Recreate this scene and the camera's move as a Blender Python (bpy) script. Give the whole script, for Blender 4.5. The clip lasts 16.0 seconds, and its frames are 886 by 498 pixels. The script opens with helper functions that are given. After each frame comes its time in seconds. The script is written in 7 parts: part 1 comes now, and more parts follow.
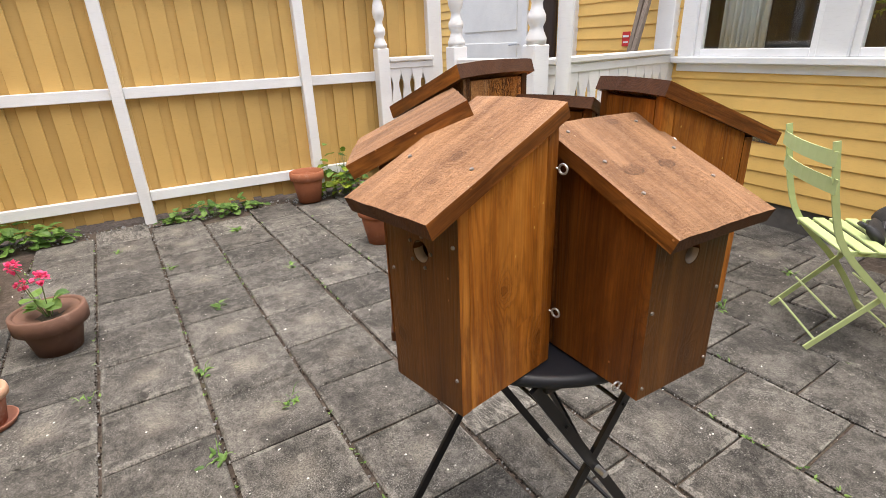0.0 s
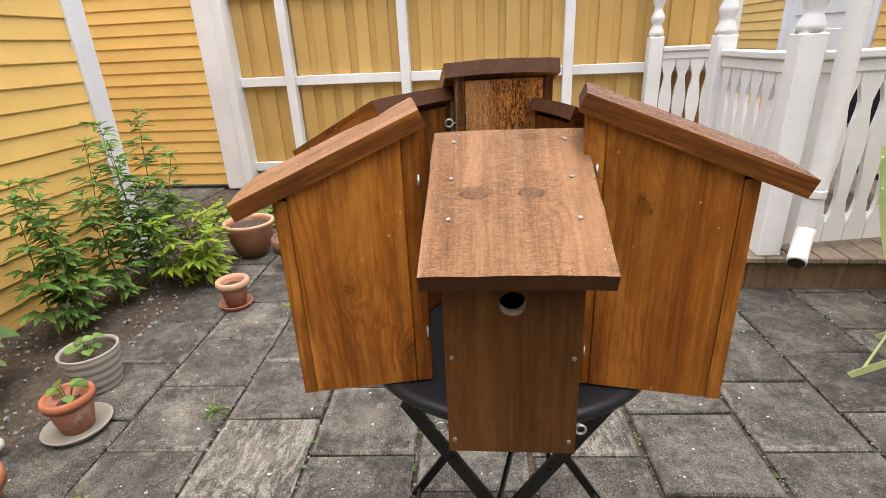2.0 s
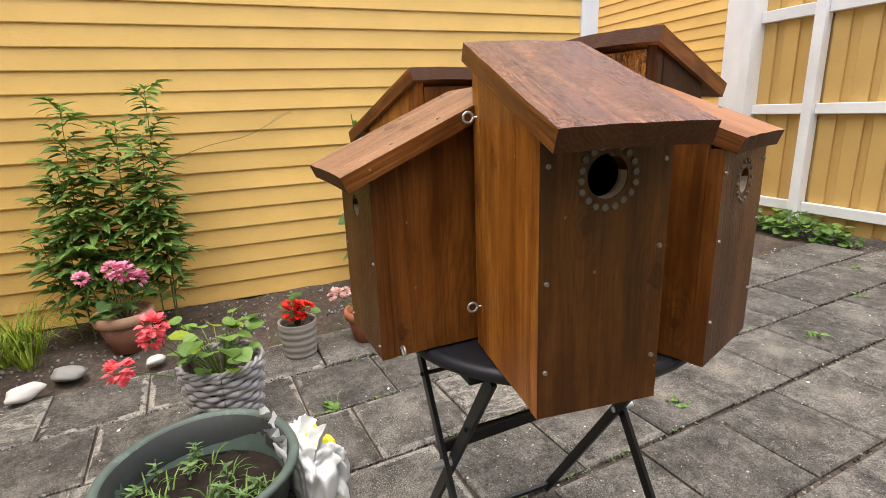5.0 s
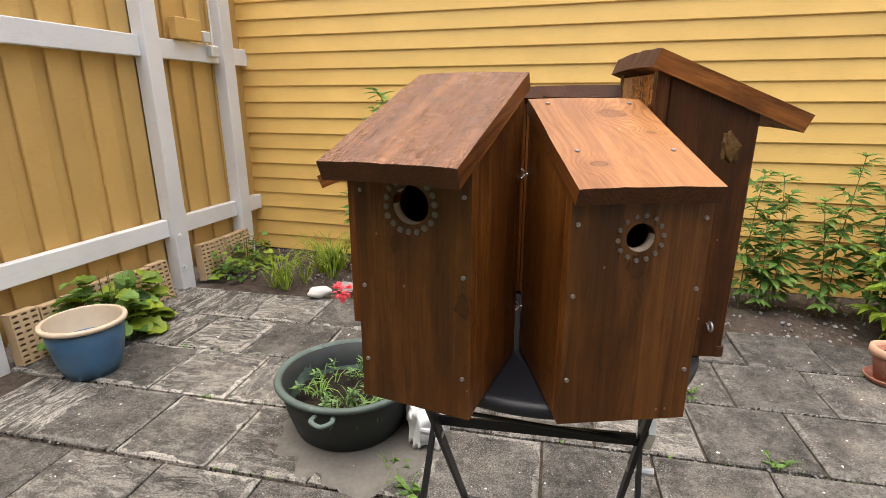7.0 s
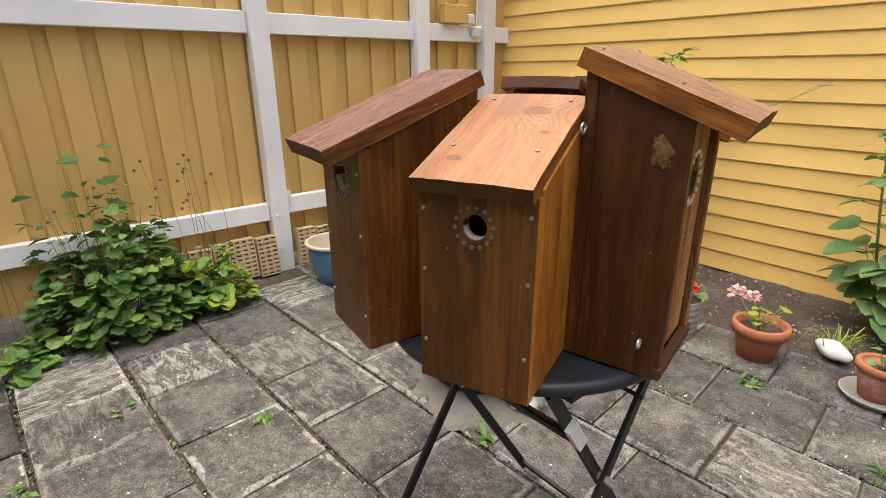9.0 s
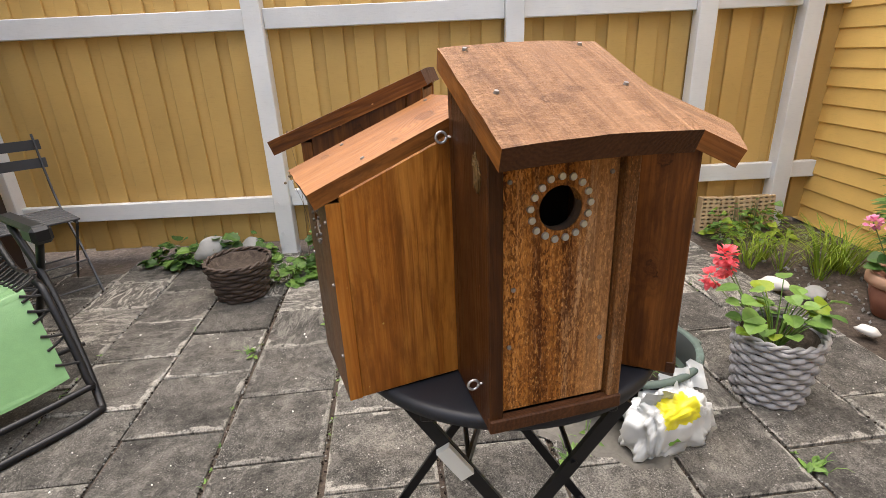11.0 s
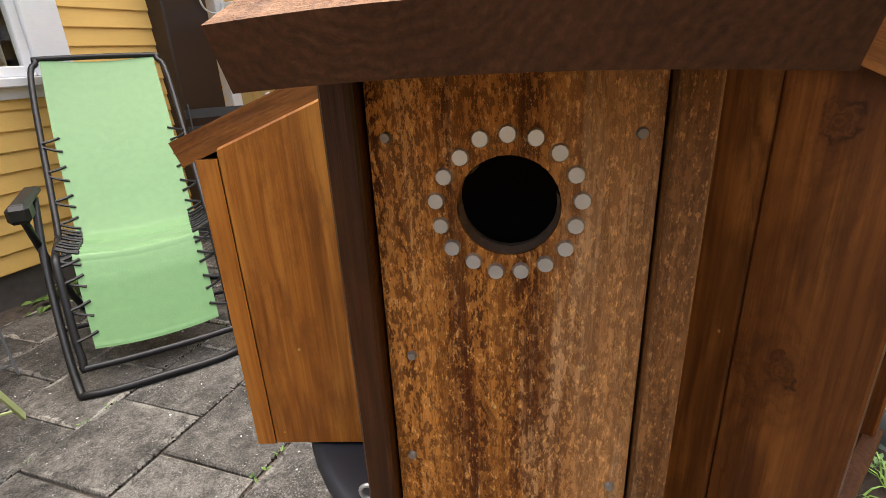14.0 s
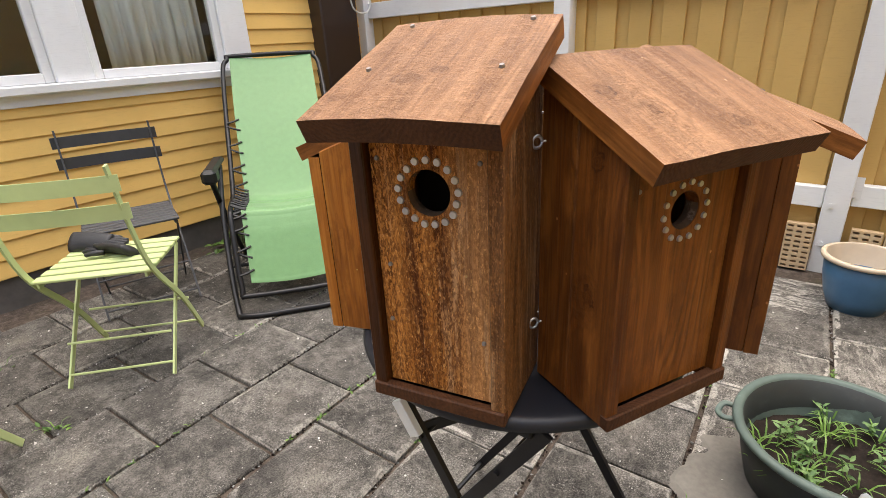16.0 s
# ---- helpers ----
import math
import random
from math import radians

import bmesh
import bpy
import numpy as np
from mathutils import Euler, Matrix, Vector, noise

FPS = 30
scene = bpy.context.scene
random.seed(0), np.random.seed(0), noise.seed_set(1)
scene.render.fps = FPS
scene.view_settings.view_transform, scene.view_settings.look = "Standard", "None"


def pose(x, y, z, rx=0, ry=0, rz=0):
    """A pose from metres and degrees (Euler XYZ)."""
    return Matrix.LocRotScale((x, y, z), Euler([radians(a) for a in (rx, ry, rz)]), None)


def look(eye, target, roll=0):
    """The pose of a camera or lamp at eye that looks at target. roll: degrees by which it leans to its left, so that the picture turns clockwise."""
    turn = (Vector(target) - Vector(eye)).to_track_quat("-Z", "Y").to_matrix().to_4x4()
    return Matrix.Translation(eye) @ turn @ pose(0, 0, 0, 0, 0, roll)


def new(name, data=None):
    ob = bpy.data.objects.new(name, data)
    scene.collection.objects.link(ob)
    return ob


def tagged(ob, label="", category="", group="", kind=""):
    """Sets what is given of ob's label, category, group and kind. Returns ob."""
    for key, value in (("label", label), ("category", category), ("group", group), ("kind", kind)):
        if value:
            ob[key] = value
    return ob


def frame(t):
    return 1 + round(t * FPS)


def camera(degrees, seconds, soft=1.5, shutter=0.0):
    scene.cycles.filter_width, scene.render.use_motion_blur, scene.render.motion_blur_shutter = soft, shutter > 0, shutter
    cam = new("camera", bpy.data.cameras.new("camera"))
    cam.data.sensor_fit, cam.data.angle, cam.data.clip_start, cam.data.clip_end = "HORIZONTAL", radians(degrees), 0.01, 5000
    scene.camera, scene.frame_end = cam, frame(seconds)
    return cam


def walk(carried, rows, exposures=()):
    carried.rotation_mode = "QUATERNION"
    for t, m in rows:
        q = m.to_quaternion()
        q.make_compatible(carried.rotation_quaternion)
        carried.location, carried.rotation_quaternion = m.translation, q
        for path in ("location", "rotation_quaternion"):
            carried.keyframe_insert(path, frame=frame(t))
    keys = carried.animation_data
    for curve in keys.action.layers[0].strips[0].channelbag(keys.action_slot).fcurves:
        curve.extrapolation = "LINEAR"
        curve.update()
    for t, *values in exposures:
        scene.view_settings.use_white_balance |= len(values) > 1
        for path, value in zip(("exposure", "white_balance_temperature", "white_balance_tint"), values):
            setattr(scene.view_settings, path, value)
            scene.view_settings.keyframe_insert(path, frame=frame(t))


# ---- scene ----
cam = camera(82.5, 16.0, 0.55)
PATH = [
    (0, (-0.55, -0.731, 1.232), (0.315, 0.906, 0.474), -2.3),
    (0.5, (-0.42, -0.831, 1.235), (0.215, 0.904, 0.47), -2.4),
    (1, (-0.257, -0.913, 1.236), (0.09, 0.897, 0.458), -2.5),
    (1.5, (-0.092, -0.873, 1.225), (-0.025, 0.969, 0.448), -2.5),
    (2, (0.069, -0.843, 1.227), (-0.177, 0.993, 0.473), -2.7),
    (2.5, (0.251, -0.875, 1.197), (-0.293, 0.915, 0.489), -2.8),
    (3, (0.376, -0.821, 1.12), (-0.487, 0.863, 0.474), -2.7),
    (3.5, (0.482, -0.73, 1.093), (-0.661, 0.799, 0.499), -2.4),
    (4, (0.649, -0.679, 1.1), (-0.769, 0.617, 0.543), -2.5),
    (4.5, (0.777, -0.624, 1.088), (-0.847, 0.412, 0.551), -2.4),
    (5, (0.838, -0.477, 1.075), (-0.949, 0.246, 0.543), -2.3),
    (5.2, (0.864, -0.423, 1.079), (-0.968, 0.176, 0.549), -2.0),
    (7.3, (0.978, 0.201, 1.128), (-0.803, -0.504, 0.554), 0.1),
    (7.5, (0.959, 0.26, 1.131), (-0.775, -0.55, 0.55), 0.2),
    (8, (0.88, 0.384, 1.133), (-0.705, -0.675, 0.528), 0.4),
    (8.5, (0.847, 0.535, 1.151), (-0.57, -0.727, 0.517), 0.2),
    (9, (0.793, 0.64, 1.162), (-0.407, -0.815, 0.495), -0.3),
    (9.5, (0.642, 0.695, 1.17), (-0.304, -0.924, 0.474), -1.1),
    (9.7, (0.59, 0.721, 1.178), (-0.25, -0.951, 0.472), -1.3),
    (11.8, (-0.026, 0.923, 1.187), (0.39, -0.898, 0.473), -2.9),
    (12, (-0.06, 0.927, 1.183), (0.439, -0.873, 0.466), -2.9),
    (12.5, (-0.118, 0.845, 1.158), (0.532, -0.903, 0.436), -3.0),
    (13, (-0.122, 0.735, 1.14), (0.595, -0.986, 0.416), -2.9),
    (13.5, (-0.075, 0.632, 1.111), (0.674, -1.074, 0.384), -3.0),
    (14, (-0.041, 0.556, 1.089), (0.73, -1.141, 0.363), -2.8),
    (14.5, (-0.052, 0.596, 1.108), (0.764, -1.078, 0.379), -2.9),
    (15, (-0.123, 0.721, 1.145), (0.771, -0.911, 0.412), -3.0),
    (15.3, (-0.187, 0.791, 1.166), (0.793, -0.788, 0.426), -3.1),
    (15.5, (-0.222, 0.808, 1.169), (0.808, -0.738, 0.427), -3.0),
    (16, (-0.335, 0.726, 1.171), (0.848, -0.695, 0.409), -3.1),
]
walk(cam, [(t, look(eye, target, roll)) for t, eye, target, roll in PATH],
     [(0, 1.25), (2, 1.19), (3.5, 1.16), (5, 1.19), (9, 1.22), (12.5, 1.25), (14, 1.40), (15, 1.48), (15.5, 1.38), (16, 1.30)])
# ---- light ----
world = bpy.data.worlds.new("overcast_sky")
scene.world = world
world.use_nodes = True
wn = world.node_tree.nodes
sky = wn.new("ShaderNodeTexSky")
sky.sky_type, sky.sun_disc = "NISHITA", False
sky.sun_elevation, sky.sun_rotation = radians(84), radians(140)
sky.air_density, sky.dust_density, sky.ozone_density = 1.0, 6.0, 1.0
world.node_tree.links.new(sky.outputs["Color"], wn["Background"].inputs["Color"])
wn["Background"].inputs["Strength"].default_value = 0.14
sun = new("sun", bpy.data.lights.new("sun", "SUN"))
sun.data.energy, sun.data.angle, sun.data.color = 1.45, radians(100), (1.0, 0.975, 0.93)
sun.matrix_world = look((0.6 * math.sin(radians(140)), 0.6 * math.cos(radians(140)), 5.5), (0, 0, 0))


# ---- materials ----
class Mat:
    """A small node-tree writer."""

    def __init__(self, name):
        self.m = bpy.data.materials.new(name)
        self.m.use_nodes = True
        self.nt = self.m.node_tree
        self.b = self.nt.nodes["Principled BSDF"]
        self.tc = self.n("ShaderNodeTexCoord")

    def n(self, kind, **inputs):
        node = self.nt.nodes.new(kind)
        for key, value in inputs.items():
            self.put(node.inputs[key.replace("_", " ")], value)
        return node

    def put(self, socket, value):
        if isinstance(value, bpy.types.NodeSocket):
            self.nt.links.new(value, socket)
        else:
            socket.default_value = value

    def coords(self, scale=(1, 1, 1), jitter=True):
        base = self.tc.outputs["Object"]
        if jitter:
            info = self.n("ShaderNodeObjectInfo")
            mul = self.nt.nodes.new("ShaderNodeMath")
            mul.operation = "MULTIPLY"
            self.put(mul.inputs[0], info.outputs["Random"])
            mul.inputs[1].default_value = 37.0
            add = self.nt.nodes.new("ShaderNodeVectorMath")
            add.operation = "ADD"
            self.put(add.inputs[0], base)
            self.put(add.inputs[1], mul.outputs[0])
            base = add.outputs[0]
        sc = self.nt.nodes.new("ShaderNodeVectorMath")
        sc.operation = "MULTIPLY"
        self.put(sc.inputs[0], base)
        sc.inputs[1].default_value = scale
        return sc.outputs[0]

    def noise(self, vec, scale, detail=4.0, rough=0.55, distort=0.0):
        return self.n("ShaderNodeTexNoise", Vector=vec, Scale=scale, Detail=detail, Roughness=rough, Distortion=distort).outputs["Fac"]

    def ramp(self, fac, stops):
        r = self.nt.nodes.new("ShaderNodeValToRGB")
        self.put(r.inputs[0], fac)
        el = r.color_ramp.elements
        while len(el) < len(stops):
            el.new(0.5)
        for e, (pos, col) in zip(el, stops):
            e.position = pos
            e.color = (*col, 1) if len(col) == 3 else col
        return r.outputs[0]

    def mask(self, fac, lo, hi):
        r = self.nt.nodes.new("ShaderNodeMapRange")
        r.interpolation_type = "SMOOTHSTEP"
        self.put(r.inputs[0], fac)
        r.inputs[1].default_value, r.inputs[2].default_value = lo, hi
        return r.outputs[0]

    def math(self, op, a, b=0.0):
        m = self.nt.nodes.new("ShaderNodeMath")
        m.operation = op
        self.put(m.inputs[0], a)
        self.put(m.inputs[1], b)
        return m.outputs[0]

    def mix(self, fac, a, b, blend="MIX"):
        m = self.nt.nodes.new("ShaderNodeMix")
        m.data_type, m.blend_type = "RGBA", blend
        self.put(m.inputs[0], fac)
        self.put(m.inputs[6], a if isinstance(a, bpy.types.NodeSocket) else (*a, 1))
        self.put(m.inputs[7], b if isinstance(b, bpy.types.NodeSocket) else (*b, 1))
        return m.outputs[2]

    def random(self, lo, hi):
        r = self.nt.nodes.new("ShaderNodeMapRange")
        self.put(r.inputs[0], self.n("ShaderNodeObjectInfo").outputs["Random"])
        r.inputs[3].default_value, r.inputs[4].default_value = lo, hi
        return r.outputs[0]

    def tint(self, col, lo=0.85, hi=1.15):
        hsv = self.n("ShaderNodeHueSaturation", Color=col)
        self.put(hsv.inputs["Value"], self.random(lo, hi))
        return hsv.outputs[0]

    def bump(self, height, strength, distance):
        b = self.n("ShaderNodeBump", Height=height, Strength=strength, Distance=distance)
        self.put(self.b.inputs["Normal"], b.outputs[0])

    def done(self, color, rough=0.6, metal=0.0, spec=0.5):
        self.put(self.b.inputs["Base Color"], color if isinstance(color, bpy.types.NodeSocket) else (*color, 1))
        self.put(self.b.inputs["Roughness"], rough)
        self.b.inputs["Metallic"].default_value = metal
        self.b.inputs["Specular IOR Level"].default_value = spec
        return self.m


def wood(name, dark, mid, light, rough=0.45, knot=0.5, saw=0.0, relief=0.25, blotch=0.5, spec=0.4, lo=0.88, hi=1.1, knots=(), rings=0.45, pits=0.0):
    """Stained softwood, grain along the board's local z: growth rings bent round knots, fibre streaks, blotches and runs of
    stain, saw teeth across the grain. knots: (across, along, radius) on one board; without them knots fall at random."""
    m = Mat(name)
    own, raw = m.coords((1, 1, 1), False), m.coords((1, 1, 1))
    axes = m.n("ShaderNodeSeparateXYZ", Vector=raw)
    across, along = m.math("ADD", axes.outputs[0], axes.outputs[1]), axes.outputs[2]
    flat = m.nt.nodes.new("ShaderNodeCombineXYZ")
    m.put(flat.inputs[0], across)
    m.put(flat.inputs[1], m.math("MULTIPLY", along, 0.75))
    wobble = m.math("MULTIPLY", m.math("SUBTRACT", m.noise(raw, 95.0, 4.0, 0.65), 0.5), 0.15)
    if knots:
        here = m.n("ShaderNodeSeparateXYZ", Vector=own)
        near = d = None
        for kx, kz, kr in knots:
            dx = m.math("DIVIDE", m.math("SUBTRACT", here.outputs[0], kx), kr * 1.6)
            dz = m.math("DIVIDE", m.math("SUBTRACT", here.outputs[2], kz), kr)
            r = m.math("SQRT", m.math("ADD", m.math("MULTIPLY", dx, dx), m.math("MULTIPLY", dz, dz)))
            bell = m.math("DIVIDE", 1.0, m.math("ADD", 1.0, m.math("MULTIPLY", r, m.math("MULTIPLY", r, 0.16))))
            near = bell if near is None else m.math("MAXIMUM", near, bell)
            d = r if d is None else m.math("MINIMUM", d, r)
        d = m.math("ADD", d, m.math("MULTIPLY", wobble, 3.0))
    else:
        vor = m.n("ShaderNodeTexVoronoi", Vector=flat.outputs[0], Scale=8.0)
        vor.voronoi_dimensions = "2D"
        cell = m.n("ShaderNodeSeparateXYZ", Vector=vor.outputs["Color"])
        pick = m.mask(cell.outputs[0], 0.60, 0.61)
        d = m.math("DIVIDE", m.math("ADD", vor.outputs["Distance"], wobble), m.math("ADD", 0.035, m.math("MULTIPLY", cell.outputs[1], 0.05)))
        d = m.math("ADD", d, m.math("MULTIPLY", m.math("SUBTRACT", 1.0, pick), 9.0))
        near = m.math("DIVIDE", 1.0, m.math("ADD", 1.0, m.math("MULTIPLY", d, m.math("MULTIPLY", d, 0.16))))
    # growth rings: dark latewood lines, crowded in some places and wide in others
    drift = m.noise(m.coords((1, 1, 0.22)), 5.0, 2.0, 0.5)
    shake = m.noise(m.coords((1, 1, 0.10)), 30.0, 3.0, 0.6)
    field = m.math("ADD", m.math("MULTIPLY", across, 46.0), m.math("ADD", m.math("MULTIPLY", drift, 20.0), m.math("MULTIPLY", shake, 4.0)))
    field = m.math("ADD", field, m.math("MULTIPLY", near, 4.5))
    late = m.math("ADD", 0.5, m.math("MULTIPLY", m.math("SINE", m.math("MULTIPLY", field, 6.2832)), 0.5))
    late = m.math("POWER", late, 2.2)
    late = m.math("MULTIPLY", late, m.math("ADD", 0.30, m.math("MULTIPLY", m.mask(m.noise(m.coords((1, 1, 0.2)), 14.0, 2.0), 0.38, 0.62), 0.9)))
    streak = m.noise(m.coords((1, 1, 0.022)), 260.0, 3.0, 0.70)
    broad = m.noise(m.coords((1, 1, 0.05)), 36.0, 3.0, 0.60, 0.4)
    grain = m.math("ADD", m.math("MULTIPLY", broad, 0.62), m.math("MULTIPLY", streak, 0.42))
    grain = m.math("ADD", grain, m.math("MULTIPLY", m.math("SUBTRACT", drift, 0.5), 0.5))
    col = m.ramp(grain, [(0.26, dark), (0.52, mid), (0.80, light)])
    deep = tuple(c * 0.62 for c in dark)
    col = m.mix(m.math("MULTIPLY", late, rings), col, dark)
    # stain: soaked patches, runs down the board, rubbed light places
    patch = m.mask(m.noise(m.coords((1, 1, 0.45)), 8.0, 5.0, 0.65), 0.44, 0.62)
    col = m.mix(m.math("MULTIPLY", patch, blotch * 0.62), col, tuple(0.7 * c + 0.12 * e for c, e in zip(dark, mid)))
    run = m.mask(m.noise(m.coords((1, 1, 0.07)), 34.0, 4.0, 0.6), 0.55, 0.64)
    col = m.mix(m.math("MULTIPLY", run, blotch * 0.55), col, deep)
    glow = m.mask(m.noise(m.coords((1, 1, 0.12)), 20.0, 4.0, 0.6), 0.56, 0.68)
    col = m.mix(m.math("MULTIPLY", glow, blotch * 0.62), col, light)
    smear = m.mask(m.noise(m.coords((1, 1, 0.32)), 30.0, 6.0, 0.75), 0.47, 0.63)
    col = m.mix(m.math("MULTIPLY", smear, blotch * 0.62), col, tuple(0.62 * c + 0.12 * e for c, e in zip(dark, mid)))
    # knots: a brown eye with rings of its own in a dark bark line
    eye = m.math("SUBTRACT", 1.0, m.mask(d, 0.80, 1.0))
    inner = m.math("ADD", 0.5, m.math("MULTIPLY", m.math("SINE", m.math("MULTIPLY", d, 17.0)), 0.5))
    eyecol = m.mix(m.math("ADD", 0.35, m.math("MULTIPLY", inner, 0.5)), tuple(0.75 * c for c in mid), tuple(0.8 * c for c in dark))
    col = m.mix(m.math("MULTIPLY", m.math("POWER", near, 2.0), knot * 0.38), col, dark)
    bark = m.math("MULTIPLY", m.math("SUBTRACT", m.mask(d, 0.80, 0.98), m.mask(d, 1.0, 1.28)), m.math("ADD", 0.25, m.math("MULTIPLY", m.mask(m.noise(raw, 75.0, 2.0), 0.42, 0.58), 0.75)))
    col = m.mix(m.math("MULTIPLY", eye, knot * 0.7), col, eyecol)
    col = m.mix(m.math("MULTIPLY", bark, min(1.0, knot * 0.85)), col, deep)
    if knots:
        col = m.mix(m.math("MULTIPLY", m.math("SUBTRACT", 1.0, m.mask(d, 0.7, 1.6)), 0.22), col, dark)
    # nicks down to the pale wood
    nick = m.n("ShaderNodeTexVoronoi", Vector=flat.outputs[0], Scale=40.0)
    nick.voronoi_dimensions = "2D"
    nicked = m.mask(m.n("ShaderNodeSeparateXYZ", Vector=nick.outputs["Color"]).outputs[1], 0.955, 0.96)
    nicked = m.math("MULTIPLY", nicked, m.math("SUBTRACT", 1.0, m.mask(m.math("ADD", nick.outputs["Distance"], wobble), 0.03, 0.07)))
    col = m.mix(m.math("MULTIPLY", nicked, 0.6), col, tuple(min(0.6, c * 1.6 + 0.05) for c in light))
    h = m.math("ADD", m.math("MULTIPLY", streak, 0.6), m.math("MULTIPLY", late, -0.25))
    if saw:
        teeth = m.noise(m.coords((0.30, 0.30, 1.0)), 300.0, 2.0, 0.55)
        fuzz = m.noise(raw, 420.0, 2.0, 0.65)
        band = m.math("ADD", 0.35, m.math("MULTIPLY", m.mask(m.noise(m.coords((1, 1, 0.08)), 22.0, 3.0), 0.40, 0.60), 0.65))
        torn = m.math("MULTIPLY", m.mask(m.math("ADD", m.math("MULTIPLY", teeth, 0.5), m.math("MULTIPLY", fuzz, 0.5)), 0.51, 0.60), band)
        col = m.mix(m.math("MULTIPLY", torn, min(0.85, 0.22 * saw)), col, dark)
        tips = m.mask(m.math("ADD", m.math("MULTIPLY", teeth, -0.4), m.noise(raw, 360.0, 2.0, 0.6)), 0.33, 0.45)
        col = m.mix(m.math("MULTIPLY", tips, 0.16), col, tuple(min(1, c * 1.3) for c in light))
        h = m.math("SUBTRACT", m.math("ADD", h, m.math("MULTIPLY", m.math("ADD", teeth, fuzz), saw * 0.7)), m.math("MULTIPLY", torn, 1.2))
    if pits:
        # old weathered stain broken into pits, thickest along some bands; silvered strips and a rubbed side between
        hole = m.mask(m.noise(m.coords((1, 1, 0.40)), 330.0, 4.0, 0.8), 0.485, 0.535)
        zone = m.mask(m.noise(m.coords((1, 1, 0.30)), 16.0, 5.0, 0.7), 0.38, 0.60)
        bands = m.mask(m.noise(m.coords((1, 1, 0.03)), 60.0, 2.0, 0.5), 0.42, 0.58)
        rubbed = m.mask(m.math("ADD", m.n("ShaderNodeSeparateXYZ", Vector=own).outputs[0], m.math("MULTIPLY", m.noise(m.coords((1, 1, 0.08)), 30.0, 4.0, 0.6), 0.05)), 0.030, 0.075)
        dense = m.math("MULTIPLY", m.math("ADD", 0.50, m.math("MULTIPLY", m.math("ADD", zone, bands), 0.28)), m.math("SUBTRACT", 1.0, m.math("MULTIPLY", rubbed, 0.45)))
        silver = m.mask(m.noise(m.coords((1, 1, 0.05)), 60.0, 4.0, 0.7), 0.53, 0.63)
        pale = m.math("MINIMUM", 1.0, m.math("ADD", m.math("MULTIPLY", silver, 0.6), m.math("MULTIPLY", rubbed, 0.45)))
        col = m.mix(m.math("MULTIPLY", pale, 0.85), col, m.mix(streak, tuple(c * 0.75 for c in light), (0.56, 0.36, 0.20)))
        scum = m.mask(m.noise(m.coords((1, 1, 0.5)), 22.0, 6.0, 0.8), 0.52, 0.66)
        col = m.mix(m.math("MULTIPLY", scum, pits * 0.16), col, tuple(0.8 * c + 0.25 * e for c, e in zip(dark, mid)))
        fleck = m.mask(m.noise(m.coords((1, 1, 0.45)), 420.0, 3.0, 0.75), 0.56, 0.63)
        col = m.mix(m.math("MULTIPLY", fleck, 0.55), col, tuple(min(0.8, 1.35 * c) for c in light))
        col = m.mix(m.math("MULTIPLY", m.math("MULTIPLY", hole, dense), pits), col, tuple(0.8 * c for c in dark))
        h = m.math("SUBTRACT", h, m.math("MULTIPLY", hole, dense))
    col = m.tint(col, lo, hi)
    m.bump(h, relief, 0.004)
    r = m.math("ADD", rough - 0.16, m.math("ADD", m.math("MULTIPLY", m.noise(raw, 25.0, 3.0), 0.22), m.math("MULTIPLY", streak, 0.14)))
    return m.done(col, r, 0.0, spec)


def end_grain(name, dark, mid, light):
    """The sawn end of a flat-sawn board: arcs of growth rings round a heart below the board, dulled by stain."""
    m = Mat(name)
    raw = m.coords((1, 1, 1))
    here = m.n("ShaderNodeSeparateXYZ", Vector=m.coords((1, 1, 1), False))
    dx = m.math("ADD", here.outputs[0], m.random(-0.05, 0.05))
    dy = m.math("ADD", here.outputs[1], -0.045)
    r = m.math("SQRT", m.math("ADD", m.math("MULTIPLY", dx, dx), m.math("MULTIPLY", dy, dy)))
    r = m.math("ADD", r, m.math("MULTIPLY", m.noise(raw, 38.0, 4.0, 0.6), 0.022))
    ring = m.math("ADD", 0.5, m.math("MULTIPLY", m.math("SINE", m.math("MULTIPLY", r, 1150.0)), 0.5))
    fine, soak = m.noise(raw, 260.0, 3.0, 0.7), m.noise(raw, 14.0, 5.0, 0.7)
    f = m.math("ADD", m.math("MULTIPLY", fine, 0.40), m.math("ADD", m.math("MULTIPLY", ring, 0.07), m.math("MULTIPLY", soak, 0.42)))
    col = m.ramp(f, [(0.30, dark), (0.52, mid), (0.85, light)])
    m.bump(m.math("ADD", fine, m.math("MULTIPLY", ring, 0.3)), 0.25, 0.002)
    return m.done(col, 0.62, 0.0, 0.25)


